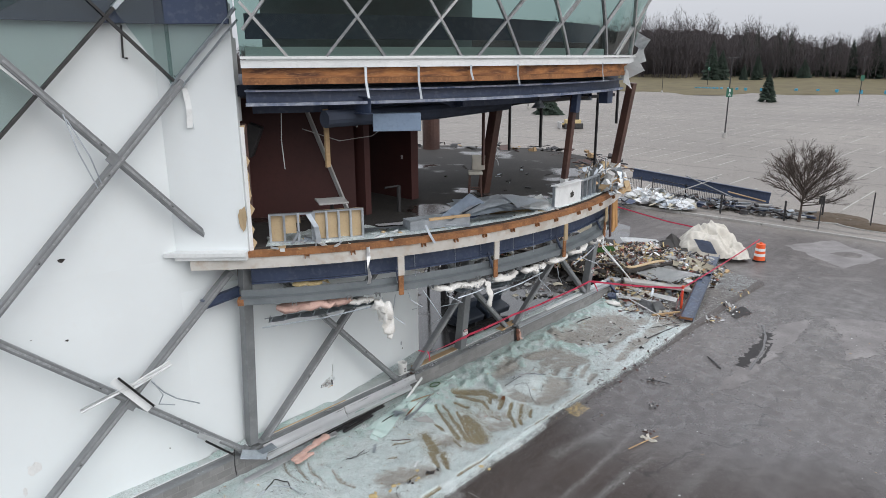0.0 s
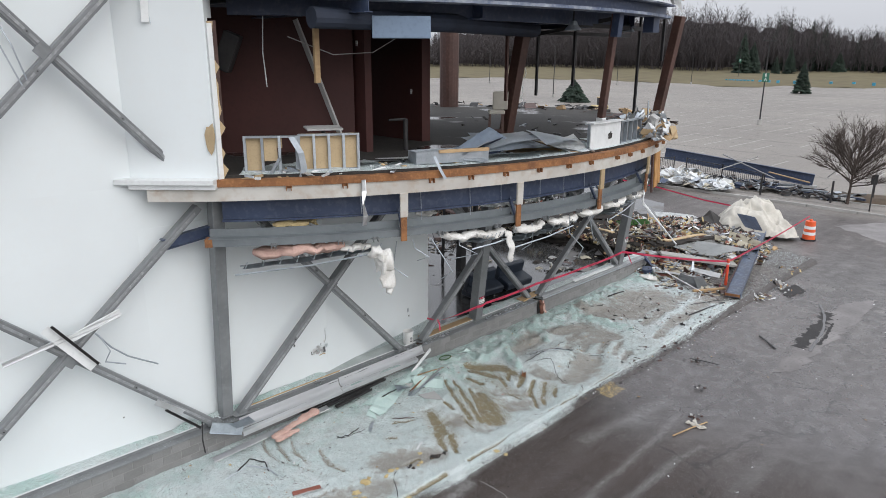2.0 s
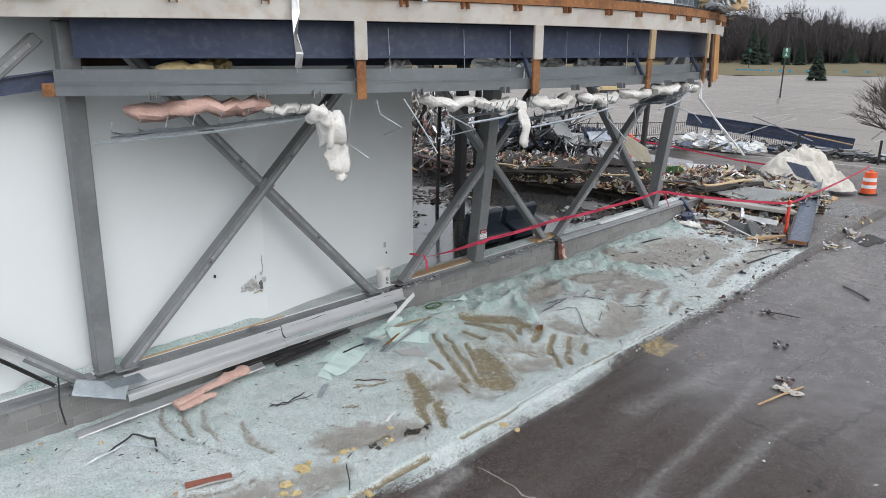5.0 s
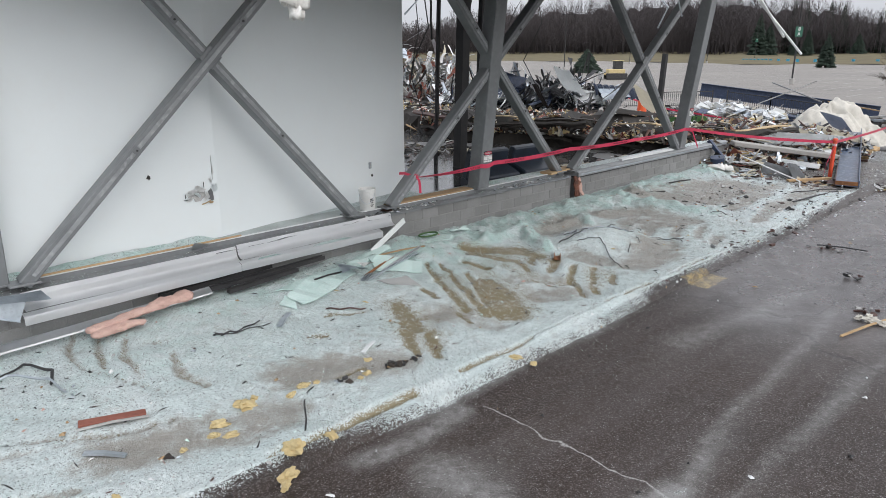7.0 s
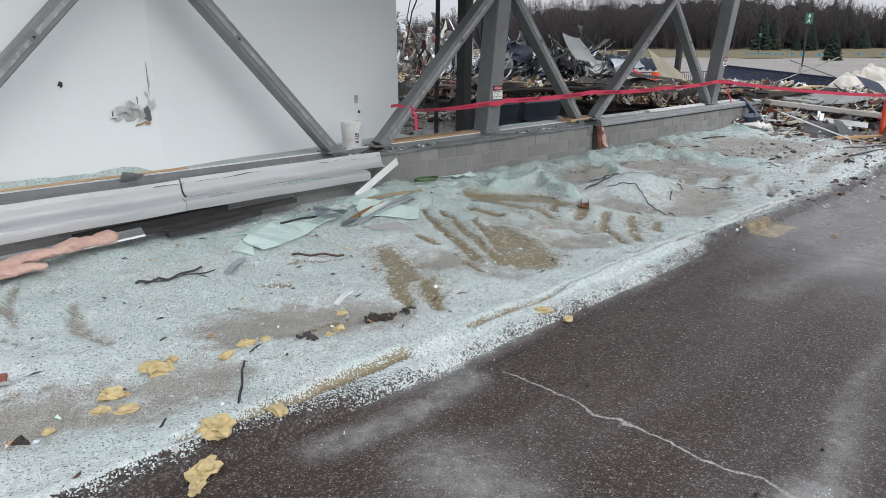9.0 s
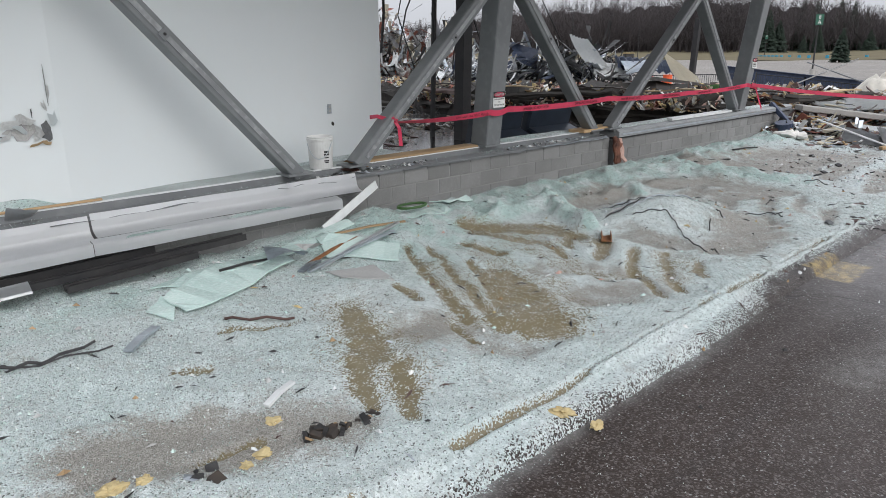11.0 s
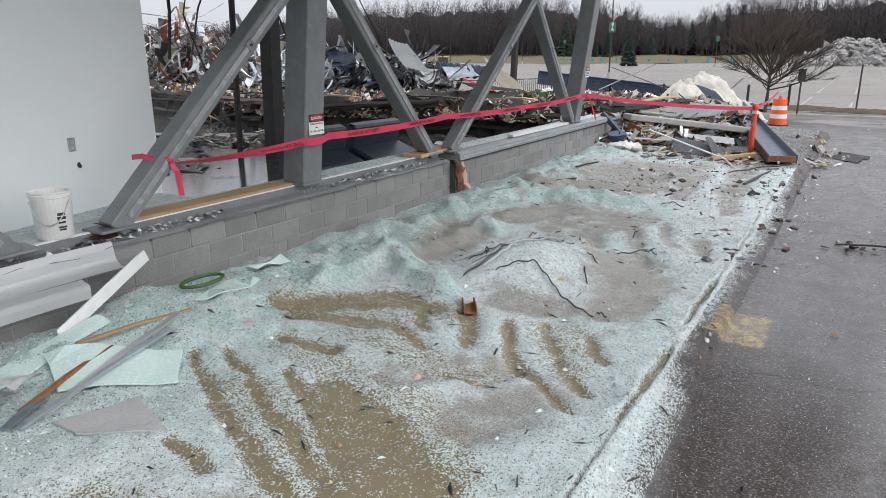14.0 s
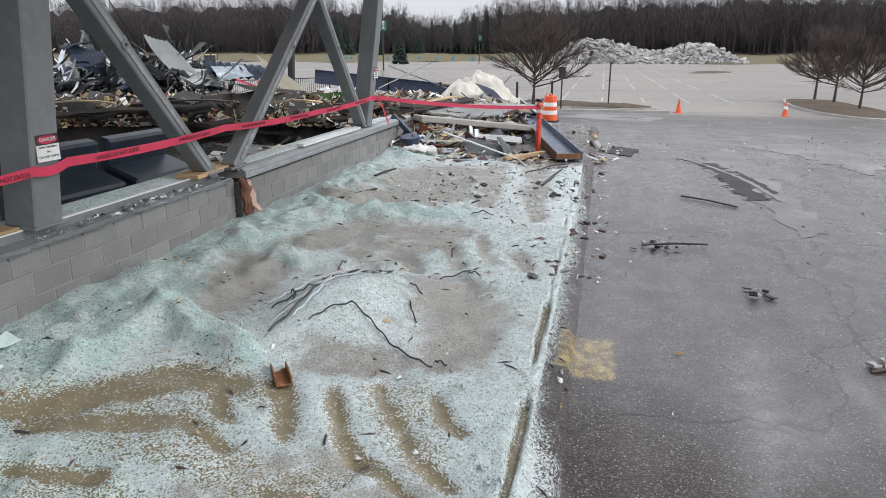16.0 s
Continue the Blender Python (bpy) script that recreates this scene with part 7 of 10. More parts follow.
def bare_tree(x, y, h, spread, seed, z=None, low=0.28, label="bare young tree with many fine twigs on an island"):
    r = random.Random(seed)
    z0 = gz(x, y) if z is None else z
    ob = root("bare_tree", (x, y, z0), label, "tree", "bare trees")
    bm = bmesh.new()
    base = Vector((x, y, z0 - 0.1))
    fork = base + Vector((0.05, 0, h * low))
    tube(bm, [base, base.lerp(fork, 0.5), fork, fork + Vector((0, 0, h * 0.35))], h * 0.022, 7, h * 0.009)
    under("trunk", bm, M_BARK, ob)
    bm = bmesh.new()

    def grow(p, d, length, rad, level):
        q = p + d * length * 0.5
        e = q + (d + Vector((0, 0, 0.12))).normalized() * length * 0.5
        tube(bm, [p, q, e], rad, 4 if level < 2 else 3, rad * 0.55)
        if level < 4:
            for k in range(6 if level < 3 else 5):
                b = p.lerp(e, r.uniform(0.3, 1.0))
                nd = (d + Vector((r.uniform(-1, 1), r.uniform(-1, 1), r.uniform(-0.35, 0.75))) * 0.75).normalized()
                grow(b, nd, length * r.uniform(0.45, 0.68), rad * 0.5, level + 1)

    for k in range(27):
        a = k * 2.4 + r.uniform(-0.3, 0.3)
        t = r.uniform(0, 1)
        p = fork + Vector((0, 0, h * 0.33 * t))
        d = Vector((math.cos(a), math.sin(a), 0.2 + 1.8 * t ** 1.2)).normalized()
        grow(p, d, spread * 0.34 * (1.12 - 0.22 * t), h * 0.0082, 1)
    under("branching", bm, M_BARK, ob)
    return ob


bare_tree(26.9, 47.2, 5.6, 6.0, 3, low=0.22)
for i, (x, y, h) in enumerate(((47.2, 42.0, 4.9), (43.0, 38.4, 4.9), (39.7, 35.2, 4.3))):
    bare_tree(x, y, h, 4.4 - 0.4 * i, 20 + i)


def island(pts, label, mat=M_MULCH):
    """A kerbed planting bed: a domed sheet of mulch inside a kerb."""
    zc = gz(*pts[0])
    ob = root("planting_island", (pts[0][0], pts[0][1], zc), label, "traffic island", "islands")
    bm = bmesh.new()
    cx, cy = sum(p[0] for p in pts) / len(pts), sum(p[1] for p in pts) / len(pts)
    prism(bm, pts, zc - 0.1, zc + 0.13)
    bmesh.ops.recalc_face_normals(bm, faces=bm.faces)
    under("kerb", bm, M_CONC, ob)
    bm = bmesh.new()
    rings = []
    for f, up in ((0.94, 0.14), (0.7, 0.24), (0.35, 0.3)):
        rings.append([bm.verts.new((cx + (p[0] - cx) * f, cy + (p[1] - cy) * f, zc + up + rnd.uniform(-0.03, 0.03))) for p in pts])
    for a, b in zip(rings, rings[1:]):
        for i in range(len(pts)):
            j = (i + 1) % len(pts)
            bm.faces.new((a[i], a[j], b[j], b[i]))
    bm.faces.new(rings[-1])
    bmesh.ops.recalc_face_normals(bm, faces=bm.faces)
    under("bed", bm, mat, ob, "brown mulch bed")
    return ob


def oval(x, y, a, b, turn, n=18):
    return [(x + a * math.cos(t) * math.cos(turn) - b * math.sin(t) * math.sin(turn), y + a * math.cos(t) * math.sin(turn) + b * math.sin(t) * math.cos(turn)) for t in (2 * math.pi * k / n for k in range(n))]


island(oval(31.0, 45.0, 2.6, 1.3, -0.9), "small kerbed island with dry weeds")
island(oval(41.6, 37.6, 8.0, 2.1, 0.78), "kerbed island of mulch under bare trees")
island(oval(95, 86, 4.5, 3.2, 0.3), "far kerbed island of mulch in the lot")
island(oval(29.4, 48.4, 3.2, 2.0, -0.6), "kerbed island of mulch under a bare tree")

# kerb between the drive and the lot
bm = bmesh.new()
for d0 in range(-22, 8, 3):
    p, q = P(42.0, d0, 0), P(42.0, d0 + 2.96, 0)
    p.z, q.z = gz(p.x, p.y) + 0.03, gz(q.x, q.y) + 0.03
    bar(bm, p, q, 0.2, 0.22)
thing("kerb", bm, M_CONC, "worn concrete kerb between drive and lot", "kerb", kind="structure")

# parking stripes of the lot
bm = bmesh.new()
for row in range(12):
    for k in range(34):
        s, d = 52 + row * 16.5, -78 + 2.75 * k + 40 * (row % 2) * 0
        for ss in (s, s + 5.6):
            if rnd.random() < 0.82:
                p, q = P(ss, d, 0), P(ss + 5.0, d, 0)
                p.z, q.z = gz(p.x, p.y) + 0.015, gz(q.x, q.y) + 0.015
                w = FN * 0.06
                bm.faces.new([bm.verts.new(v) for v in (p - w, q - w, q + w, p + w)])
bmesh.ops.recalc_face_normals(bm, faces=bm.faces)
thing("parking_stripes", bm, M_STRIPE, "rows of worn white parking stripes", "road marking", kind="stuff")


def lamp_pole(x, y, h, sign, label, words="8A"):
    z = gz(x, y)
    ob = root("lamp_post", (x, y, z), label, "lamp post", "lot lamp posts")
    bm = bmesh.new()
    tube(bm, [(x, y, z), (x, y, z + 0.75)], 0.32, 12)
    under("footing", bm, M_CONC, ob, "round concrete footing")
    bm = bmesh.new()
    tube(bm, [(x, y, z + 0.7), (x, y, z + h)], 0.11, 8, 0.07)
    under("pole", bm, M_DARK, ob)
    for sx in (-1, 1):
        bm = bmesh.new()
        bar(bm, (x + sx * 0.15, y, z + h), (x + sx * 0.95, y, z + h + 0.08), 0.4, 0.16)
        under("lamp_head", bevelled(bm, 0.03), M_DARK, ob)
    if sign:
        bm = bmesh.new()
        box(bm, (x - 0.02, y - 0.2, z + sign), (0.95, 0.05, 1.25))
        plate = under("sign_plate", bm, M_GREENSIGN, ob, "green lot sign with white characters")
        for txt, dz in zip(words, (0.3, -0.3)):
            cu = bpy.data.curves.new("letter", "FONT")
            cu.body, cu.size, cu.align_x, cu.align_y, cu.extrude = txt, 0.62, "CENTER", "CENTER", 0.004
            cu.materials.append(M_WHITEPAINT)
            t = new("letter", cu)
            t.parent = plate
            t.matrix_basis = Matrix.Translation((-0.02, -0.235, sign + dz)) @ Matrix.Rotation(radians(90), 4, "X")
    return ob


lamp_pole(45.4, 101.2, 11.5, 6.6, "black lot lamp post with a green 8 A sign")
lamp_pole(*polar(32.9, 198), 11.5, 6.6, "black lot lamp post with a green sign", "")
lamp_pole(*polar(22.8, 290), 12.5, 7.4, "black lot lamp post with a green sign", "2")
for az, r, h in ((9.0, 165, 11.5), (14.0, 235, 10), (19.5, 250, 10), (48, 215, 10), (4, 235, 10), (40.0, 230, 10)):
    lamp_pole(*polar(az, r), h, 0, "dark lot lamp post")


def rubble_heap(cx, cy, length, width, height, turn, n, seed, size, mat=M_RUBBLE, label="long heap of broken grey concrete", squash=0.45):
    r = random.Random(seed)
    verts, faces = [], []
    z0 = gz(cx, cy)
    for _ in range(n):
        a, b = r.uniform(-1, 1), r.uniform(-1, 1)
        env = max(0.0, 1 - b * b) * max(0.0, 1 - a ** 4) * (0.74 + 0.26 * math.sin(a * 5 + 4))
        z = z0 + height * env * r.uniform(0.2, 1.0)
        x, y = cx + a * length * math.cos(turn) - b * width * math.sin(turn), cy + a * length * math.sin(turn) + b * width * math.cos(turn)
        w = size * r.uniform(0.3, 1.4)
        m = Euler((r.uniform(-0.8, 0.8), r.uniform(-0.8, 0.8), r.uniform(0, 6.28))).to_matrix()
        i = len(verts)
        for c in ((-1, -1, -1), (1, -1, -1), (1, 1, -1), (-1, 1, -1), (-1, -1, 1), (1, -1, 1), (1, 1, 1), (-1, 1, 1)):
            v = m @ Vector((c[0] * w * r.uniform(0.35, 0.6), c[1] * w * r.uniform(0.3, 0.5), c[2] * w * squash * r.uniform(0.25, 0.5)))
            verts.append((x + v.x, y + v.y, z + v.z))
        faces.extend([tuple(i + k for k in f) for f in ((3, 2, 1, 0), (4, 5, 6, 7), (0, 1, 5, 4), (1, 2, 6, 5), (2, 3, 7, 6), (3, 0, 4, 7))])
    me = bpy.data.meshes.new("rubble_heap")
    me.from_pydata(verts, [], faces)
    me.materials.append(mat)
    return tagged(new("rubble_heap", me), label, "rubble", kind="stuff")


rubble_heap(154.5, 155.5, 27.5, 9, 6.8, -0.66, 5200, 4, 1.5)
rubble_heap(154.5, 155.5, 26.5, 8, 5.8, -0.66, 500, 8, 2.8, label="larger slabs in the heap of broken concrete")

for k, az in enumerate((22.0, 22.25, 22.5, 22.75, 23.0, 23.25, 23.5, 23.8, 24.3, 24.9, 25.5, 26.6, 27.3, 28.9, 30.3, 31.5, 33.0, 34.5, 36.0, 37.5, 39.2)):
    x, y = polar(az, 268 - 0.6 * (az - 21))
    bm = bmesh.new()
    tube(bm, [(x, y, gz(x, y)), (x, y, gz(x, y) + 0.35), (x, y, gz(x, y) + 1.3)], 0.55, 8, 0.5)
    thing("plastic_drum", bm, M_CYAN, "blue plastic traffic drum at the lot's edge", "drum", "blue drums")

# ---- lower storey: what is seen through the frame ----
def pz(s, d):
    """Height of the glass-strewn pavement."""
    return float(pave_height(np.array([[float(s)]]), np.array([[float(d)]]))[0, 0])


# near-black wreckage: the shade of the void in the bank is put into its colour
M_BANKDARK = material("shade_dark_wreckage", (0.03, 0.025, 0.021), (0.016, 0.014, 0.012), rough=0.8, big=1.5, fine=8, stain=(0.05, 0.04, 0.032), bump=0.5)
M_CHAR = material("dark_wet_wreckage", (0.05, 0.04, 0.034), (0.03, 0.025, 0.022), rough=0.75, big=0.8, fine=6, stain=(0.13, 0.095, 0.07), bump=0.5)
front = [(-15, 51), (-6.5, 48.8), (-5.0, 45.6), (-3.0, 41.2), (-0.8, 38.2), (0.9, 35.4), (3.2, 34.4), (5.8, 33.0), (7.4, 31.4), (9.0, 30.5), (11.5, 31.5), (14, 34)]
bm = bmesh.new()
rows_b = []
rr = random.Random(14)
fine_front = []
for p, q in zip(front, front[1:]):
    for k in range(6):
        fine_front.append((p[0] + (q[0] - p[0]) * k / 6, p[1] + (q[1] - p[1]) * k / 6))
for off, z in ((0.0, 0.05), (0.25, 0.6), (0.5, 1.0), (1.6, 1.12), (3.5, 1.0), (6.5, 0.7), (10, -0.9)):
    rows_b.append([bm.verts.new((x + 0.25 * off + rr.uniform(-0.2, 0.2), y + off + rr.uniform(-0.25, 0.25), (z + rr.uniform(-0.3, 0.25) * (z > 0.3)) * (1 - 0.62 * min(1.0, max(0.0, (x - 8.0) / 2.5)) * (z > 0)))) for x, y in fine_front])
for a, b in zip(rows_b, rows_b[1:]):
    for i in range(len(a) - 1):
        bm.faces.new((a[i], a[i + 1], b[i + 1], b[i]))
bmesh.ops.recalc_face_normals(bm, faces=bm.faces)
thing("wreckage_bank", bm, M_BANKDARK, "dark bank of crushed floors and earth", "debris", kind="structure")
M_RED = material("red_brown_scrap", (0.28, 0.1, 0.07), (0.2, 0.07, 0.05), rough=0.8, fine=20)
M_CREAM = material("cream_board_scrap", (0.5, 0.46, 0.36), (0.42, 0.38, 0.3), rough=0.9, fine=20)
spots = [(x + 0.9, y + 1.6, 0.95 if x < 8.5 else 0.6, 1.5, 0.16) for x, y in fine_front[3:58:3]] + [(x + 0.9, y + 3.4, 0.9, 1.5, 0.2) for x, y in fine_front[30:58:3]] + [(x + 0.1, y + 0.35, 0.55, 0.5, 0.3) for x, y in fine_front[24:56:2]]
clutter("bank_debris", spots, "broken boards and strips along the wreckage bank", "debris", 21, [M_CHAR, M_WOOD, M_CREAM, M_DARK, M_RED, M_YELLOW, M_CHAR, M_GYP, M_BROWN, M_PINK, M_CREAM, M_WHITEMETAL], 4600, (0.08, 0.5))


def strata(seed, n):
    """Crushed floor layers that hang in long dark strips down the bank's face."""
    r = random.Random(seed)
    mats = [M_BANKDARK, M_BANKDARK, M_BANKDARK, M_CHAR, M_BANKDARK, M_BANKDARK, M_BROWN]
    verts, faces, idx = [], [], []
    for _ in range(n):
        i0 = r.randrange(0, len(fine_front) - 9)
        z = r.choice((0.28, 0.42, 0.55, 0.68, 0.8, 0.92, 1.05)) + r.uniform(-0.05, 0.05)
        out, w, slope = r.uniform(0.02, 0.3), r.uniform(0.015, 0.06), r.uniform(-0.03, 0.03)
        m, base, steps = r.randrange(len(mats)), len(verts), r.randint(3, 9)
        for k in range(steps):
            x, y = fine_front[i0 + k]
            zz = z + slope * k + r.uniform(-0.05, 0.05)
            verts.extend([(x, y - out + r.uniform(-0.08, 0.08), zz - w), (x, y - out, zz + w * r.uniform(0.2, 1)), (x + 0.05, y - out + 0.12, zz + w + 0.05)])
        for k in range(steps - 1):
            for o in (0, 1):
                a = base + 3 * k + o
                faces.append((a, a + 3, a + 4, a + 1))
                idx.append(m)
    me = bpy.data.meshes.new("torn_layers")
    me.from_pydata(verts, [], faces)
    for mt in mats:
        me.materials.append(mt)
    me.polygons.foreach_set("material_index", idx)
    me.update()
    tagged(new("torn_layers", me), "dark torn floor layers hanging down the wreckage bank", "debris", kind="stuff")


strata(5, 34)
# pale broken edge of the floor slab along the top of the bank
for i0 in range(24, 60, 6):
    bm = bmesh.new()
    pts = [Vector((x + 0.1, y + 0.12, 1.12 + 0.05 * math.sin(i0 + k))) for k, (x, y) in enumerate(fine_front[i0:i0 + 6])]
    for p, q in zip(pts, pts[1:]):
        bar(bm, p, q, 0.22, 0.035)
    thing("slab_edge", bm, M_PLY if i0 % 12 else M_CHAR, "broken tan floor edge along the wreckage bank", "slab edge", "broken slab edges")


def scrap_heap(name, cx, cy, z, rx, ry, h, n, seed, mats, label):
    """A tangle of bent metal strips: ribbons that curl through a mound."""
    r = random.Random(seed)
    verts, faces, idx = [], [], []
    for _ in range(n):
        a, q = r.uniform(0, 6.28), r.random() ** 0.5
        x, y = cx + rx * q * math.cos(a), cy + ry * q * math.sin(a)
        zz = z + h * (1 - q ** 1.6) * r.uniform(0.25, 1.0) * (0.75 + 0.25 * math.sin(x * 1.7 + seed))
        p = Vector((x, y, zz))
        d = Vector((r.uniform(-1, 1), r.uniform(-1, 1), r.uniform(-0.7, 0.7))).normalized()
        w = r.choice((0.05, 0.07, 0.1, 0.16, 0.3))
        l = r.uniform(0.5, 1.8)
        turn = Vector((r.uniform(-1, 1), r.uniform(-1, 1), r.uniform(-1, 1))) * 0.9
        k = 5
        i = len(verts)
        for j in range(k + 1):
            c = d.cross(Vector((0.2, 0.1, 1))).normalized() * w / 2
            verts.extend([tuple(p - c), tuple(p + c)])
            p = p + d * l / k
            d = (d + turn * 0.35).normalized()
        m = r.randrange(len(mats))
        for j in range(k):
            faces.append((i + 2 * j, i + 2 * j + 1, i + 2 * j + 3, i + 2 * j + 2))
            idx.append(m)
    me = bpy.data.meshes.new(name)
    me.from_pydata(verts, [], faces)
    for mt in mats:
        me.materials.append(mt)
    me.polygons.foreach_set("material_index", idx)
    me.update()
    return tagged(new(name, me), label, "scrap heap", kind="stuff")


scrap_heap("scrap_heap", -2.8, 50.5, 0.6, 6.0, 3.6, 4.2, 2600, 1, [M_ALU, M_ZINC, M_WHITEMETAL, M_WHITEMETAL, M_DARK, M_CREAM, M_RED, M_GYP], "tall tangle of bent metal strips")
scrap_heap("scrap_heap", -11, 50, 0.6, 4.6, 3.4, 3.0, 600, 2, [M_ALU, M_ZINC, M_DARK, M_CREAM, M_STEEL], "tangle of bent metal strips")
scrap_heap("scrap_heap", 5.0, 42.2, 0.9, 3.0, 2.2, 1.9, 700, 3, [M_DARK, M_ZINC, M_STEEL, M_DARK, M_ALU, M_CHAR, M_BLUE, M_DARK], "dark tangle of ducts and metal strips")
scrap_heap("scrap_heap", 1.2, 41.5, 0.9, 2.0, 1.6, 1.3, 350, 4, [M_ZINC, M_DARK, M_BLUE, M_WHITEMETAL], "low tangle of bent metal strips")


def corrugated_at(c, wide, down, waves, mat, label):
    """A corrugated sheet from its upper corner: wide across the ribs, down along them, curling outwards."""
    bm = bmesh.new()
    c, wide, down = Vector(c), Vector(wide), Vector(down)
    nrm = wide.cross(down).normalized()
    n, k = waves * 4, 6
    rows = []
    for j in range(k + 1):
        rows.append([bm.verts.new(c + wide * (i / n) * (1 + 0.25 * j / k) + down * (j / k) + nrm * (0.05 * math.sin(i * math.pi / 2) - 0.18 * (j / k) ** 2 + 0.08 * math.sin(i / n * 3 + j * 0.5))) for i in range(n + 1)])
    for a, b in zip(rows, rows[1:]):
        for i in range(n):
            bm.faces.new((a[i], a[i + 1], b[i + 1], b[i]))
    bmesh.ops.solidify(bm, geom=bm.faces[:], thickness=0.008)
    return thing("corrugated_sheet", bm, mat, label, "corrugated sheet", "corrugated sheets")


def corrugated(c, w, l, waves, turn, tilt, mat, label):
    bm = bmesh.new()
    m = Matrix.Rotation(turn, 3, "Z") @ Euler(tilt).to_matrix()
    n = waves * 4
    rows = []
    for j in range(4):
        rows.append([bm.verts.new(Vector(c) + m @ Vector(((i / n - 0.5) * w, (j / 3 - 0.5) * l, 0.06 * math.sin(i * math.pi / 2) + 0.25 * math.sin(j * 0.9)))) for i in range(n + 1)])
    for a, b in zip(rows, rows[1:]):
        for i in range(n):
            bm.faces.new((a[i], a[i + 1], b[i + 1], b[i]))
    bmesh.ops.solidify(bm, geom=bm.faces[:], thickness=0.01)
    return thing("corrugated_sheet", bm, mat, label, "corrugated sheet", "corrugated sheets")


corrugated_at((4.75, 40.4, 2.9), (0.75, 0.1, -0.22), (0.5, -0.55, -1.15), 6, M_WHITEMETAL, "white corrugated metal sheet bent over a heap")
corrugated((8.0, 41.5, 1.6), 2.4, 1.2, 8, 0.1, (0.3, 0.1, 0.0), M_BLUE, "blue corrugated sheet on a heap")
sheet((6.6, 40.9, 1.5), 0.6, 1.5, 0.1, 81, M_WHITEMETAL, "white metal sheet curled on a heap", 0.06, (1.15, 0.12))
sheet((7.7, 41.0, 1.6), 0.7, 1.4, 0.2, 82, M_ZINC, "grey metal sheet curled on a heap", 0.22, (0.9, -0.2))
sheet((5.2, 41.0, 1.6), 0.8, 1.3, 0.3, 87, M_DARK, "black crumpled metal sheet on a heap", 0.25, (0.8, 0.3))
sheet((4.3, 40.9, 1.9), 0.7, 1.5, -0.2, 88, M_STEEL, "grey crumpled metal sheet on a heap", 0.2, (0.7, 0.6))
sheet((3.15, 41.3, 2.15), 0.85, 1.2, 0.3, 83, M_BLUE, "dark blue duct panel on a heap", 0.12, (1.0, 0.35))
sheet((2.9, 41.6, 2.5), 0.6, 1.0, 0.1, 89, M_COUCH, "dark blue duct panel on a heap", 0.15, (0.2, -0.3))
sheet((8.8, 38.4, 1.3), 1.5, 2.2, 0.5, 84, M_CREAM, "leaning cream board on a heap", 0.05, (0.7, 0.5))
sheet((7.5, 34.6, 1.25), 1.2, 3.2, 0.2, 85, M_CHAR, "dark floor slab edge tilted on the bank", 0.05, (0.15, 0.1), thick=0.12)
M_GREEN = material("green_artificial_turf", (0.05, 0.14, 0.03), (0.04, 0.1, 0.025), rough=1.0, fine=40, bump=0.5)
sheet((8.6, 33.6, 1.15), 0.5, 1.5, 0.1, 86, M_GREEN, "strip of green turf on the bank", 0.06, (0.2, 0))
for i, (x, y, h) in enumerate(((10.6, 46.5, 0.1),)):
    bm = bmesh.new()
    tube(bm, [(x, y, h + 0.1), (x, y, h + 0.15), (x, y, h + 1.0)], 0.3, 12, 0.22)
    thing("traffic_drum", bm, M_ORANGE, "orange traffic drum half hidden in wreckage", "traffic drum", "traffic drums")

# dark columns of the interior and what hangs from the deck
for x, y, w, top in ((0.35, 29.5, 0.3, 6.2), (0.9, 29.9, 0.16, 6.2), (-0.4, 30.2, 0.1, 5.2), (9.5, 40.0, 0.2, 3.4)):
    bm = bmesh.new()
    bar(bm, (x, y, 0.1), (x + 0.12, y, top), w, w, FU)
    thing("inner_column", bevelled(bm, 0.01), M_DARK, "blackened steel column standing in water", "column", "inner columns")
rr = random.Random(33)
bm_wires = []
for i in range(18):
    s, d = rr.uniform(8.5, 18), rr.uniform(-10, -3)
    l = rr.uniform(0.5, 2.4) if i % 3 else rr.uniform(2.5, 4.5)
    p = P(s, d, 6.2)
    pts = [p + Vector((rr.uniform(-0.12, 0.12) * k, rr.uniform(-0.12, 0.12) * k, -l * k / 4)) for k in range(5)]
    strand(pts, rr.choice((0.012, 0.02, 0.035)), M_DARK, "black wire hanging from the torn ceiling", "hanging_wire", "wire", "hanging wires", 4)
for i in range(14):
    s, d = rr.uniform(8.5, 12.5), rr.uniform(-14, -9)
    p = P(s, d, 6.2)
    l = rr.uniform(0.6, 1.7)
    ribbon([p, p + Vector((rr.uniform(-0.2, 0.2), 0, -l * 0.5)), p + Vector((rr.uniform(-0.4, 0.4), 0, -l))], rr.uniform(0.08, 0.25), M_DARK, "black torn strip hanging from the ceiling", "hanging_strip", "torn strip", "hanging strips")
spots = [(*P(s, d, 0.12)[:], 1.3, 0.08) for s, d in ((12, -7), (15, -6), (10, -9), (14, -3.5), (17, -3), (12, -12), (18.5, -2), (16, -8), (14.5, -9), (15.6, -8), (15.5, -12), (17, -10), (15.2, -9.5))]
clutter("flooded_debris", spots, "sodden scraps lying in the standing water", "debris", 41, [M_DARK, M_CHAR, M_GYP, M_BROWN, M_CREAM], 260, (0.06, 0.6))
spots = [(*P(s, d, 0.12)[:], 1.5, 0.3) for s, d in ((20.5, -9), (21.5, -6), (21.6, -3.5), (20.6, -2), (19.5, -13))]
clutter("inner_debris", spots, "heaped dark wreckage inside the lower storey", "debris", 42, [M_DARK, M_CHAR, M_DARK, M_BROWN, M_CREAM, M_CHAR, M_WOOD], 300, (0.12, 0.8))


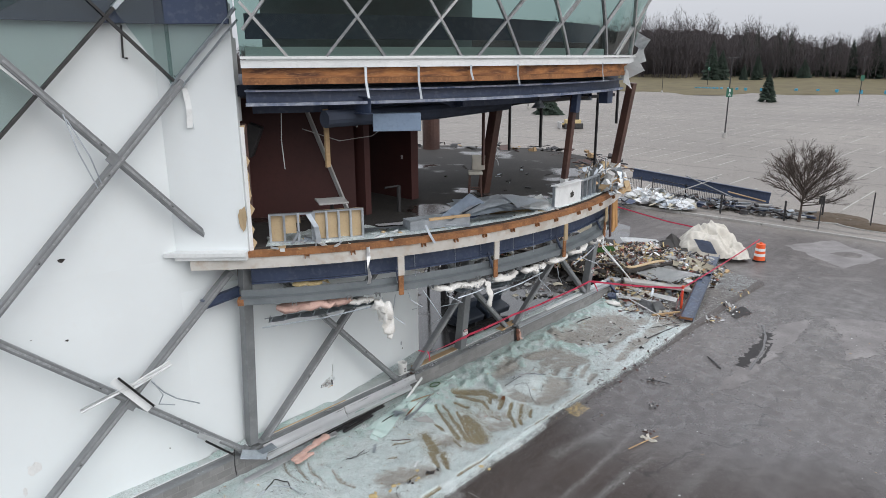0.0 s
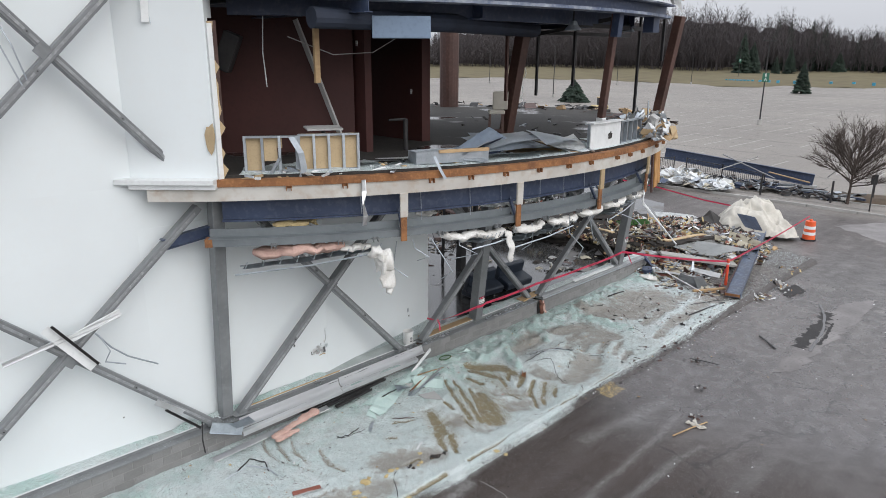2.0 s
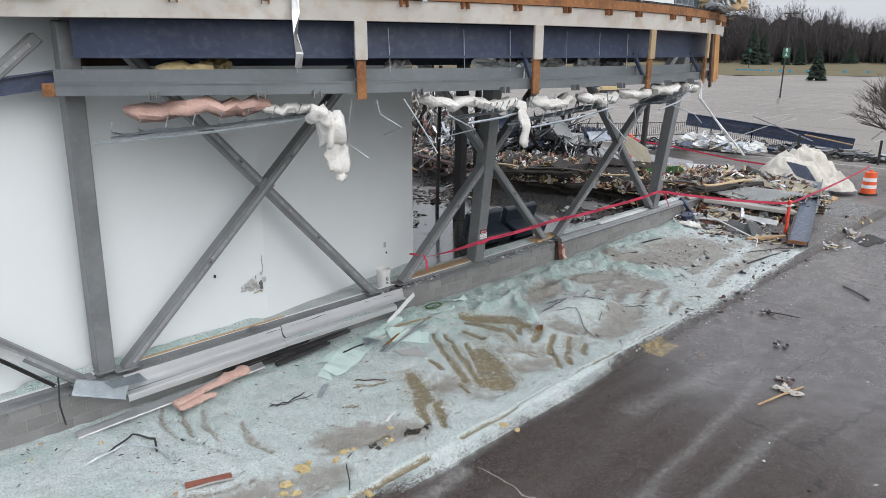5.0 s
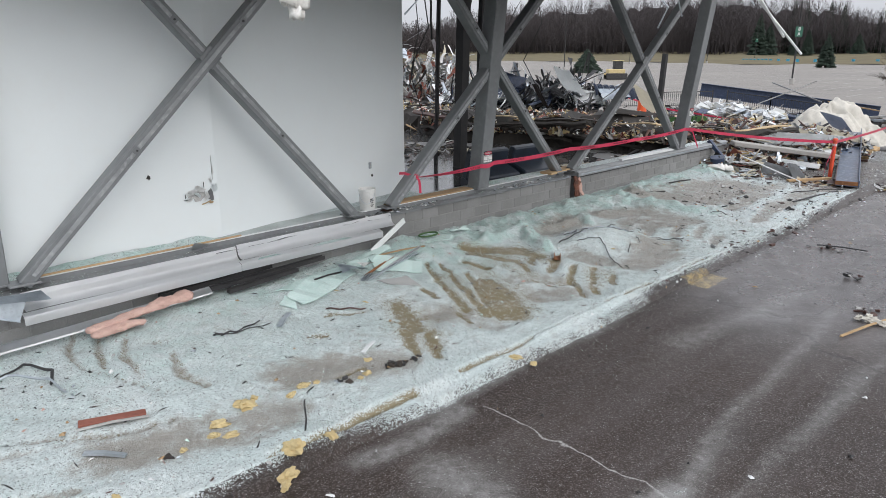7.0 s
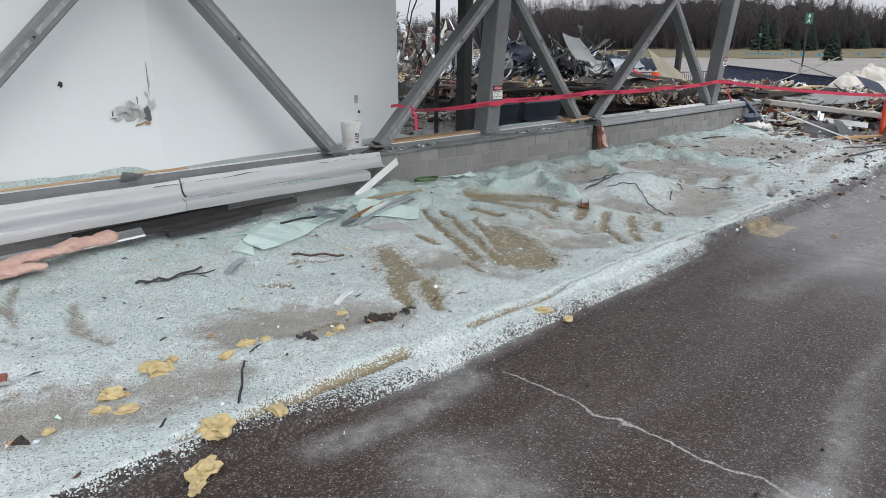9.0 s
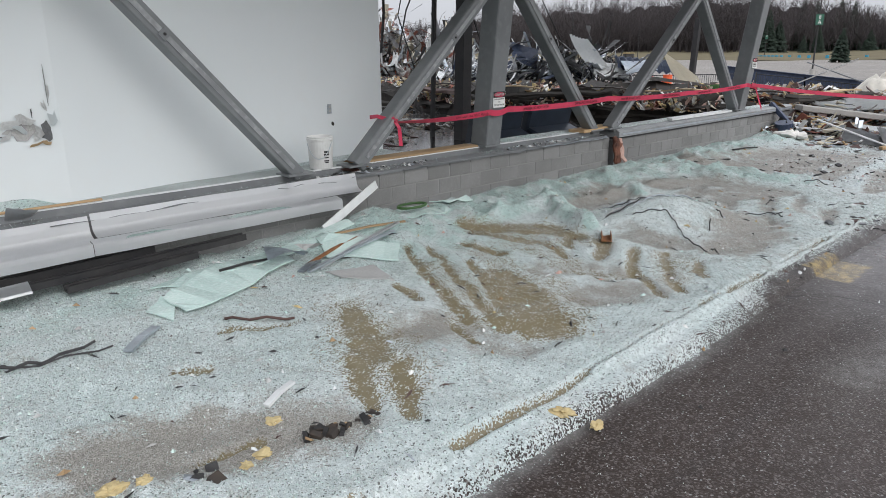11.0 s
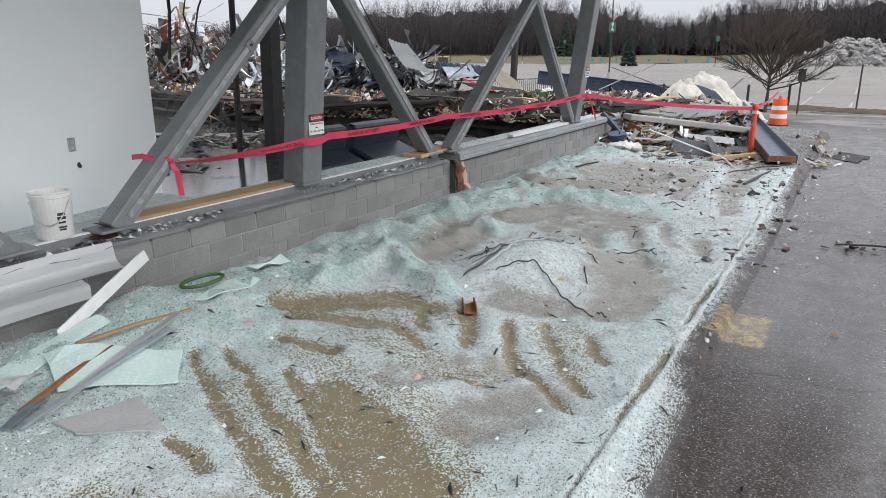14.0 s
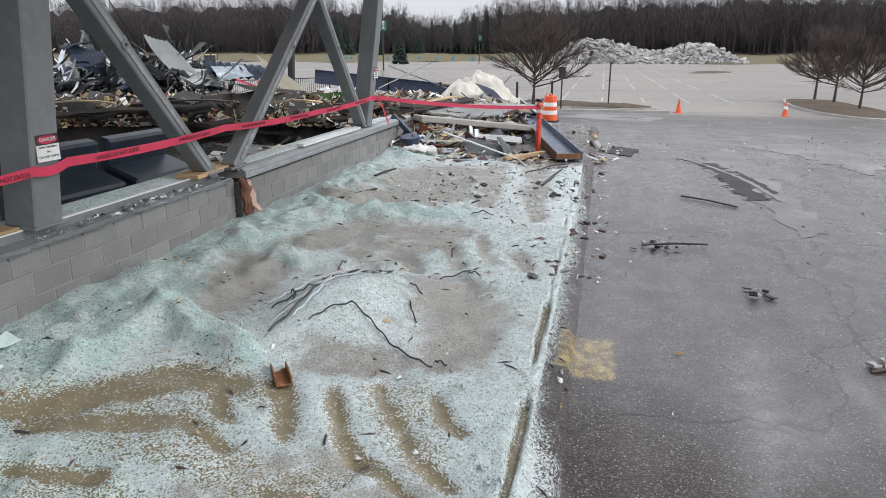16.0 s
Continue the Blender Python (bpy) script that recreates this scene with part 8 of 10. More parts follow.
def couch_unit(s, d, turn, w):
    ob = root("seat_unit", P(s, d, 0.12), "overturned dark blue vinyl bench unit in water", "bench", "overturned benches")
    m = Matrix.Rotation(FA + turn, 3, "Z")
    c = P(s, d, 0.12)
    for name, off, size, tl in (("backrest", (0, 0, 0.62), (w, 0.22, 0.75), 0.25), ("seat", (0, -0.3, 0.34), (w, 0.6, 0.3), 0.35), ("base", (0, 0.1, 0.15), (w * 0.9, 0.5, 0.24), 0.0)):
        bm = bmesh.new()
        box(bm, c + m @ Vector(off), size, m @ Matrix.Rotation(tl, 3, "X"))
        under(name, bevelled(bm, 0.04), M_COUCH, ob)


couch_unit(11.9, -2.9, -0.1, 1.35)
couch_unit(13.4, -2.75, -0.05, 1.4)
bm = bmesh.new()
box(bm, P(11.3, -1.5, 0.22), (0.4, 0.2, 0.2), Matrix.Rotation(0.5, 3, "Z"))
thing("loose_block", bevelled(bm, 0.01), M_CONC, "loose concrete block lying in water", "concrete block")
bm = bmesh.new()
box(bm, P(13.6, -1.2, 0.2), (2.4, 0.12, 0.06), Matrix.Rotation(0.55, 3, "Z"))
thing("floating_plank", bm, M_WOOD, "yellowish plank lying in water", "plank")

# ---- along the sill ----
bm = bmesh.new()
bar(bm, P(6.25, -0.12, 0.965), P(8.3, -0.12, 0.965), 0.24, 0.04)
thing("sill_board", bevelled(bm), M_WOOD, "raw timber board on the sill strewn with glass", "board")
bm = bmesh.new()
bar(bm, P(10.7, -0.05, 0.97), P(11.75, -0.12, 0.97), 0.3, 0.05)
thing("sill_board", bevelled(bm), M_WOOD, "short raw timber board on the sill", "board")


def fold(s0, s1, prof, mat, label, name="cladding_trim", drop=0.0):
    """Folded sheet-metal trim along the wall: an open profile of (d, z) drawn from s0 to s1 with a slight wobble."""
    bm = bmesh.new()
    n = 10
    rows = []
    for i in range(n + 1):
        s = s0 + (s1 - s0) * i / n
        w = 0.004 * math.sin(i * 1.3 + s0)
        rows.append([bm.verts.new(P(s, d + w, z + w - drop * i / n)) for d, z in prof])
    for a, b in zip(rows, rows[1:]):
        for j in range(len(prof) - 1):
            bm.faces.new((a[j], a[j + 1], b[j + 1], b[j]))
    bmesh.ops.solidify(bm, geom=bm.faces[:], thickness=0.006)
    bmesh.ops.recalc_face_normals(bm, faces=bm.faces)
    return thing(name, bm, mat, label, "cladding", "fallen cladding trims")


# upright face, then a cove that sweeps out to the shelf
COVE = [(0.16, 0.893), (0.178, 0.895), (0.196, 0.84), (0.205, 0.79)] + [(0.205 + 0.12 * (1 - math.cos(k * 0.1963)), 0.79 - 0.085 * math.sin(k * 0.1963)) for k in range(1, 9)]
SHELF = [(0.327, 0.703), (0.365, 0.69), (0.412, 0.682), (0.424, 0.67), (0.427, 0.64), (0.425, 0.575), (0.41, 0.57)]
fold(3.12, 6.02, COVE, M_MILL, "long coved silver aluminium trim fallen against the wall")
fold(3.05, 5.65, SHELF, M_MILL, "long silver aluminium shelf trim below the cove")
fold(0.35, 3.1, [(d, z - 0.03) for d, z in COVE], M_MILL, "dented coved silver aluminium trim fallen against the wall", drop=-0.012)
fold(0.3, 3.04, [(d + 0.01, z - 0.035) for d, z in SHELF], M_MILL, "dented silver aluminium shelf trim below the cove", drop=-0.033)
fold(-0.5, 2.5, [(0.5, 0.4), (0.53, 0.39), (0.6, 0.345), (0.61, 0.325)], M_ALU, "long grey flashing slumped at the wall's foot", drop=-0.1)
bm = bmesh.new()
bar(bm, P(6.2, 0.34, 0.76), P(5.33, 0.5, 0.4), 0.1, 0.02, FN)
thing("white_batten", bevelled(bm, 0.004), M_WHITEMETAL, "white metal batten leaning on the block wall", "batten")
CHANNEL = [(-0.045, -0.03), (0.045, -0.03), (0.045, 0.03), (0.03, 0.03), (0.03, -0.015), (-0.03, -0.015), (-0.03, 0.03), (-0.045, 0.03)]
for s0, d0, z0, s1, d1, z1 in ((2.3, 0.42, 0.42, 4.45, 0.4, 0.48), (2.75, 0.55, 0.38, 3.9, 0.5, 0.43), (1.9, 0.3, 0.46, 3.6, 0.26, 0.5)):
    bm = bmesh.new()
    section(bm, P(s0, d0, z0), P(s1, d1, z1), CHANNEL)
    bmesh.ops.recalc_face_normals(bm, faces=bm.faces)
    thing("gasket_bar", bm, M_DARK, "black hollow mullion bar lying at the wall's foot", "bar", "black bars")
batt([P(0.85, 0.74, 0.4), P(1.5, 0.6, 0.43), P(2.25, 0.48, 0.46)], 0.12, 50, M_PINK, "long flattened pink insulation batt on the pavement", flat=0.5, steps=14, wander=0.05)
batt([P(0.85, 0.86, 0.38), P(1.15, 0.84, 0.39), P(1.5, 0.78, 0.38)], 0.09, 53, M_PINK, "folded end of a pink insulation batt on the pavement", flat=0.5, steps=7, wander=0.08)
batt([P(11.46, 0.2, 0.85), P(11.46, 0.24, 0.6), P(11.48, 0.3, 0.33)], 0.11, 51, M_WRAP, "torn dark brown pipe wrap at the wall's joint", flat=0.5, steps=3)
batt([P(11.54, 0.24, 0.8), P(11.56, 0.3, 0.5), P(11.62, 0.45, 0.3)], 0.06, 52, M_PINK, "strip of pink insulation at the wall's joint", flat=0.5, steps=3)


# glass heaped on the ledge at the white wall's foot, and bits on the sill
def ledge_glass(s0, s1, d0, d1, z, h, seed):
    S, D = np.arange(s0, s1, 0.05), np.linspace(d0, d1, 12)
    def height(s, d, x, y):
        t = (d - d0) / (d1 - d0)
        end = smooth(s, s0, s0 + 0.3) * (1 - smooth(s, s1 - 0.5, s1 - 0.06))
        return z - 0.03 + end * (0.03 + h * (1 - t) ** 1.2 * (0.75 + 0.3 * field(s, d, 3, seed) + 0.2 * field(s, d, 12, seed + 1)))
    grid_object("glass_drift", S, D, height, M_CRUSHED, {"pile": lambda s, d, x, y: 0.45 + 0.4 * field(s, d, 2, seed + 2)}, "drift of crushed green glass along the ledge", "glass crumbs", "stuff")


ledge_glass(-9.5, -1.0, -0.4, -0.02, 0.95, 0.05, 9)
ledge_glass(-1.1, 3.2, -0.22, 0.0, 0.95, 0.1, 3)
ledge_glass(3.1, 5.6, 0.335, 0.41, 0.684, 0.014, 13)
ledge_glass(8.8, 11.0, -0.3, 0.0, 0.95, 0.03, 7)
bm = bmesh.new()
bar(bm, P(0.6, 0.0, 0.975), P(3.3, 0.0, 0.975), 0.035, 0.02)
thing("sill_lath", bevelled(bm, 0.004), M_WOOD, "thin splintered timber lath along the sill", "lath")
sheet(P(2.62, 0.1, 0.98), 0.2, 0.22, FA, 210, M_ALU, "bent aluminium clip plate on the sill", 0.03, (-0.5, 0.0))
sheet(P(6.0, 0.1, 0.955), 0.1, 0.26, FA + 0.2, 211, M_BROWN, "splintered dark bracket at the sill joint", 0.04, (0.2, 0.1))
sheet(P(6.15, 0.05, 0.99), 0.12, 0.3, FA - 0.3, 212, M_WOOD, "broken timber end at the sill joint", 0.03, (0.1, 0.2))


def bucket(s, d, z):
    ob = root("bucket", P(s, d, z), "white plastic bucket with a printed label on the sill", "bucket")
    c = P(s, d, z)
    bm = bmesh.new()
    prof = ((0.0, 0.0), (0.128, 0.0), (0.132, 0.01), (0.145, 0.32), (0.152, 0.325), (0.152, 0.345), (0.146, 0.35), (0.15, 0.362), (0.146, 0.368), (0.138, 0.36), (0.125, 0.03), (0.0, 0.03))
    rings = [[bm.verts.new(c + Vector((rr * math.cos(k * math.pi / 14), rr * math.sin(k * math.pi / 14), h))) for k in range(28)] for rr, h in prof]
    for a, b in zip(rings, rings[1:]):
        for k in range(28):
            f = bm.faces.new((a[k], a[(k + 1) % 28], b[(k + 1) % 28], b[k]))
    bmesh.ops.recalc_face_normals(bm, faces=bm.faces)
    under("body", bm, M_WHITEPAINT, ob)
    bm = bmesh.new()
    tube(bm, [c + Vector((0.155 * math.cos(t), 0.155 * math.sin(t), 0.3 - 0.18 * math.sin(k * math.pi / 8))) for k, t in enumerate(np.linspace(-2.6, -0.4, 9).tolist())], 0.004, 5)
    under("handle", bm, M_ZINC, ob, "thin wire handle")
    for k, (dz, w) in enumerate(((0.2, 0.055), (0.17, 0.06), (0.135, 0.05), (0.1, 0.06), (0.08, 0.045))):
        bm = bmesh.new()
        a = -0.9
        m = Matrix.Rotation(a + math.pi / 2, 3, "Z")
        box(bm, c + Vector((0.142 * math.cos(a), 0.142 * math.sin(a), dz)), (w, 0.006, 0.02 if k < 2 else 0.012), m)
        under("print_bar", bm, M_DARK, ob)


bucket(5.75, -0.1, 0.955)

# ---- danger tape ----
OUT = P(0, 1, 0) - P(0, 0, 0)


def tape(points, label, w=0.06, sag=0.06, twist=0, across=None):
    pts = []
    for p, q in zip(points, points[1:]):
        n = 8
        for k in range(n):
            t = k / n
            pts.append(Vector(p).lerp(Vector(q), t) - Vector((0, 0, sag * 4 * t * (1 - t))))
    pts.append(Vector(points[-1]))
    return ribbon(pts, w, M_TAPE, label, "danger_tape", "barrier tape", "danger tapes", across=across or [Vector((0, 0, 1)) if i >= twist else Vector((0, 0, 0.32 + 0.68 * i / twist)) + OUT * (1 - i / twist) for i in range(len(pts))], thick=0.003)


def flat_text(parent, txt, at, x_dir, size, mat, normal_from=None, name="letter"):
    """Words lying along x_dir, upright, facing the viewer's side."""
    cu = bpy.data.curves.new(name, "FONT")
    cu.body, cu.size, cu.align_x, cu.align_y = txt, size, "CENTER", "CENTER"
    cu.extrude = 0.0008
    cu.materials.append(mat)
    t = new(name, cu)
    x = Vector(x_dir).normalized()
    z = x.cross(Vector((0, 0, 1))).normalized()
    y = z.cross(x)
    t.parent = parent
    t.matrix_basis = Matrix.Translation(at) @ Matrix((x, y, z)).transposed().to_4x4()
    return t


K = [P(6.62, 0.15, 1.43), P(8.32, 0.2, 1.44), P(8.68, 0.2, 1.46), P(11.2, 0.2, 1.48), P(13.9, 0.24, 1.45), P(16.5, 0.24, 1.5)]
main_tape = tape(K, "red danger tape with dark print strung along the frame", 0.078, 0.03, twist=8)
for p, q in ((K[0], K[1]), (K[2], K[3]), (K[3], K[4]), (K[4], K[5])):
    for t in ((0.8,) if p == K[0] else (0.25, 0.75)):
        x = q - p
        n3 = x.cross(Vector((0, 0, 1))).normalized()
        at = p.lerp(q, t) - Vector((0, 0, 0.03 * 4 * t * (1 - t))) + n3 * 0.007
        flat_text(main_tape, "DANGER DO NOT ENTER", at, x, 0.052, M_TAPEINK)
lip_r = random.Random(88)
for s0, s1 in ((6.75, 8.1), (8.2, 9.6), (9.5, 11.25), (5.0, 6.3), (2.8, 4.6)):
    pts = [P(s0 + (s1 - s0) * k / 9, 0.172 + lip_r.uniform(-0.012, 0.014), 0.852 + lip_r.uniform(-0.02, 0.012)) for k in range(10)]
    ribbon(pts, 0.05, M_ZINC if s0 > 9 else M_STEEL, "buckled strip of flashing torn loose along the wall's lip", "flashing_strip", "flashing", "torn flashings", across=[OUT + Vector((0, 0, lip_r.uniform(-0.5, 0.3))) for k in range(10)], thick=0.004)
tape([P(6.64, 0.14, 1.42), P(6.56, 0.13, 1.47), P(6.5, 0.02, 1.5), P(6.5, -0.12, 1.48)], "red danger tape tied round a brace", 0.045, 0)
tape([P(6.64, 0.17, 1.45), P(6.69, 0.2, 1.36), P(6.71, 0.19, 1.26), P(6.72, 0.19, 1.14)], "red danger tape tail hanging from its knot", 0.055, 0, across=FU)
chunk(P(6.645, 0.17, 1.45), 0.034, 611, M_TAPE, "crumpled knot of red danger tape", 1.3, "tape_knot", "barrier tape", "danger tapes")
tape([P(16.5, 0.24, 1.5), P(16.75, 0.32, 1.45), P(16.9, 0.35, 1.2), P(17.0, 0.4, 0.98)], "red danger tape tail hanging from its knot", 0.08, 0)
BOL = Vector((10.55, 27.35, 0.2))
tape([P(16.6, 0.3, 1.5), BOL + Vector((0, 0, 0.95)), Vector((18.2, 35.9, 0.95))], "red danger tape strung to the post and drum", 0.075, 0.06)
tape([BOL + Vector((0, -0.05, 0.9)), BOL + Vector((-0.25, -0.2, 0.4)), BOL + Vector((-0.35, -0.3, 0.02))], "red danger tape trailing from the post", 0.06, 0)
tape([Vector((9.5, 47.5, 1.2)), Vector((12.3, 49.6, 0.3)), Vector((14.1, 49.0, 0.05)), Vector((16.5, 45.2, -0.2)), Vector((18.3, 43.2, -0.3))], "red danger tape trailing beyond the wreckage", 0.09, 0.0)


def danger_sign(s, z, scale, full):
    d = -0.05 + (0.5 if s < 12 else 0.58) * (z - 0.96) / 4.49 + 0.158
    ob = root("danger_sign", P(s, d, z), "white sign with a red danger oval on the column", "sign", "danger signs")
    m = Matrix.Rotation(FA, 3, "Z")
    bm = bmesh.new()
    box(bm, P(s, d, z), (0.25 * scale, 0.006, 0.225 * scale), m)
    under("plate", bm, M_WHITEPAINT, ob)
    bm = bmesh.new()
    box(bm, P(s, d + 0.004, z + 0.07 * scale), (0.25 * scale, 0.004, 0.085 * scale), m)
    under("header", bm, M_DARK, ob, "black header bar")
    bm = bmesh.new()
    k = 20
    bm.faces.new([bm.verts.new(P(s + 0.115 * scale * math.cos(2 * math.pi * i / k), d + 0.008, z + 0.07 * scale + 0.037 * scale * math.sin(2 * math.pi * i / k))) for i in range(k)])
    bmesh.ops.solidify(bm, geom=bm.faces[:], thickness=0.002)
    under("oval", bm, M_TAPE, ob, "red oval")
    flat_text(ob, "DANGER", 0.07 * scale * Vector((0, 0, 1)) + FN * 0.0115, FU, 0.045 * scale, M_WHITEPAINT)
    if full:
        for txt, dz, sz in (("Active Demolition", 0.008, 0.028), ("Site", -0.032, 0.028), ("DO NOT ENTER", -0.075, 0.03)):
            flat_text(ob, txt, Vector((0, 0, dz * scale)) + FN * 0.005, FU, sz * scale, M_DARK)
    else:
        for dz in (0.0, -0.035, -0.07):
            bm = bmesh.new()
            box(bm, P(s, d + 0.004, z + dz * scale), (0.16 * scale, 0.003, 0.02 * scale), m)
            under("print_bar", bm, M_DARK, ob)


danger_sign(8.52, 1.6, 0.95, True)
danger_sign(16.78, 1.95, 0.9, False)


# ---- right of the wall: the heap, tarp, beam, posts ----
PILE = [M_CREAM, M_GYP, M_ZINC, M_BROWN, M_CHAR, M_GYP, M_RED, M_STEEL, M_WHITEMETAL, M_BROWN, M_ZINC, M_DARK, M_YELLOW, M_WOOD, M_BROWN, M_CREAM, M_STEEL]
spots = [(9.0, 29.3, 0.15, 1.4, 0.55), (10.4, 30.2, 0.15, 1.7, 0.7), (12.2, 31.6, 0.1, 1.8, 0.85), (13.2, 33.2, 0.05, 2.0, 0.95), (11.0, 33.0, 0.3, 2.2, 0.85), (12.3, 35.6, 0.1, 2.0, 0.6), (9.6, 32.0, 0.45, 1.8, 0.8), (12.8, 32.4, 0.05, 1.5, 0.9)]
clutter("demolition_heap", spots, "mixed heap of broken boards, metal and insulation", "debris", 51, PILE, 6500, (0.08, 0.62), steep=0.42)
spots = [(17.6, 54.4, -0.4, 1.3, 0.5), (18.6, 53.0, -0.5, 1.3, 0.45), (19.6, 51.6, -0.55, 1.0, 0.3), (18.8, 56.0, -0.4, 1.3, 0.4)]
clutter("far_heap", spots, "torn white metal strips piled beyond the building's end", "debris", 52, [M_ALU, M_WHITEMETAL, M_GYP, M_WHITEMETAL, M_ZINC, M_CREAM], 420, (0.4, 1.7), steep=0.4)
spots = [(21.5, 54.6, -0.6, 1.6, 0.3), (23.6, 52.6, -0.7, 1.8, 0.4), (25.6, 50.6, -0.8, 1.8, 0.35), (27.4, 49.0, -0.85, 1.5, 0.25), (14.0, 52.5, -0.4, 2.5, 0.5)]
clutter("far_scraps", spots, "dark broken steel and boards below the fallen girder", "debris", 54, [M_STEEL, M_DARK, M_BLUE, M_BROWN, M_ZINC, M_DARK, M_CHAR], 520, (0.2, 1.3), steep=0.25)
spots = [(8.4, 27.6, 0.2, 0.8, 0.12), (9.2, 28.2, 0.15, 1.0, 0.2), (7.9, 28.4, 0.3, 0.7, 0.3), (9.6, 27.0, 0.12, 0.9, 0.06)]
clutter("toe_debris", spots, "white and brown scraps at the heap's foot", "debris", 53, [M_WHITEMETAL, M_CREAM, M_GYP, M_BROWN, M_ZINC, M_WOOD, M_DARK], 420, (0.06, 0.5))
for i, (c, w, l, turn, mt, tl, lab) in enumerate((
        ((8.9, 28.0, 0.42), 0.35, 1.9, -0.2, M_WHITEMETAL, (0.1, 0.05), "white board lying on the heap"),
        ((9.8, 28.4, 0.5), 0.3, 1.8, -0.5, M_WHITEMETAL, (0.1, 0.15), "white board lying on the heap"),
        ((8.5, 28.2, 0.36), 0.6, 1.0, 0.4, M_RED, (0.1, 0.1), "brown board lying on the heap"),
        ((9.5, 27.2, 0.35), 0.5, 0.7, 0.7, M_STEEL, (0.9, 0.1), "bent grey metal plate on the pavement"),
        ((9.1, 27.4, 0.33), 0.45, 0.8, -0.6, M_STEEL, (0.5, 0.2), "bent grey metal plate on the pavement"),
        ((8.3, 29.6, 0.8), 0.3, 1.5, 1.0, M_WOOD, (0.2, 0.3), "raw timber board on the heap"),
        ((14.6, 34.6, 0.95), 0.9, 1.2, 0.4, M_BLUE, (0.6, 0.3), "blue metal panel on the heap"),
        ((11.3, 31.2, 0.85), 0.8, 2.0, 0.3, M_GYP, (0.3, 0.1), "grey board on the heap"),
        ((13.2, 31.8, 0.8), 0.6, 1.5, -0.4, M_CREAM, (0.35, 0.2), "crumpled cream sheet on the heap"),
        ((12.5, 31.4, 0.78), 0.6, 1.7, -0.3, M_CREAM, (0.25, 0.2), "crumpled cream sheet on the heap"),
        ((11.8, 37.0, 0.7), 0.5, 2.2, 0.1, M_WHITEMETAL, (0.15, 0.1), "white flat sheet on the heap"))):
    sheet(c, w, l, turn, 100 + i, mt, lab, 0.06, tl, name="loose_board", category="board", group="boards on the heap", thick=0.02)
corrugated_at((9.3, 30.6, 0.95), (1.25, 0.45, 0.02), (1.45, -1.55, -0.22), 9, M_WHITEMETAL, "pale corrugated sheet on the heap")

bm = bmesh.new()
bar(bm, (8.6, 29.4, 0.86), (11.6, 29.0, 0.5), 0.5, 0.14)
thing("concrete_plank", bevelled(bm, 0.02), M_CONC, "long grey concrete plank resting on the heap", "concrete plank")
bm = bmesh.new()
bar(bm, (7.7, 28.9, 1.0), (8.15, 28.4, 0.35), 0.12, 0.1)
thing("blue_post", bevelled(bm), M_BLUE, "dark blue steel offcut leaning on the heap", "steel offcut")
bm = bmesh.new()
tube(bm, [(7.75, 28.2, 0.3), (7.7, 28.15, 0.62)], 0.17, 14, 0.2)
thing("blue_drum", bm, M_BLUE, "blue plastic drum at the wall's end", "drum")
batt([(7.35, 27.85, 0.35), (7.6, 27.6, 0.42), (7.9, 27.5, 0.36)], 0.17, 55, M_INSUL, "crumpled white plastic at the wall's end")
strand([(8.1, 27.5, 0.75), (9.3, 26.5, 0.22), (8.9, 25.7, 0.2)], 0.02, M_WHITEMETAL, "bent white metal rod on the pavement", "rod", "rod", "rods")


# lighter blue and pale flecks: sky glints on the channel put into the colour
M_CHANNEL = material("glinting_blue_steel", (0.06, 0.09, 0.15), (0.04, 0.06, 0.1), rough=0.35, big=2.5, fine=12, stain=(0.3, 0.33, 0.38), stain_amount=0.55, bump=0.2)


def fallen_channel():
    """A wide blue channel lying flat, flanges up, its edges rusty; one end rests on the heap."""
    a, b = Vector((10.25, 26.0, 0.2)), Vector((14.6, 33.5, 0.7))
    ob = root("steel_channel", a, "wide blue steel channel with rusty flanges lying on the heap", "steel channel")
    m = frame_of(a, b)
    for name, oy, oz, w, h, mt in (("web", 0, 0, 0.52, 0.02, M_CHANNEL), ("flange", 0.27, 0.06, 0.025, 0.18, M_BROWN), ("flange", -0.27, 0.06, 0.025, 0.18, M_CHANNEL)):
        bm = bmesh.new()
        off = m @ Vector((0, oy, oz))
        bar(bm, a + off, b + off, w, h)
        under(name, bevelled(bm, 0.004), mt, ob)
    bm = bmesh.new()
    off = m @ Vector((0.02, 0, 0.05))
    box(bm, a + off, (0.03, 0.52, 0.12), m)
    under("end_plate", bm, M_RUST, ob)


fallen_channel()
bm = bmesh.new()
bar(bm, (9.0, 26.55, 0.24), (10.3, 26.85, 0.24), 0.1, 0.06)
thing("red_batten", bevelled(bm), M_WOOD, "raw timber batten with a red end", "batten")


def bollard(at):
    ob = root("bollard", at, "red-orange flexible post with white bands", "bollard")
    c = Vector(at)
    bm = bmesh.new()
    tube(bm, [c, c + Vector((0, 0, 1.02))], 0.054, 14)
    under("post", bm, M_REDPOST, ob)
    for z in (0.84,):
        bm = bmesh.new()
        tube(bm, [c + Vector((0, 0, z)), c + Vector((0, 0, z + 0.07))], 0.056, 14)
        under("band", bm, M_REFLECT, ob, "white reflective band")
    bm = bmesh.new()
    tube(bm, [c + Vector((0, 0, 1.0)), c + Vector((0, 0, 1.05))], 0.075, 12, 0.05)
    under("cap", bm, M_REDPOST, ob)


bollard(BOL)


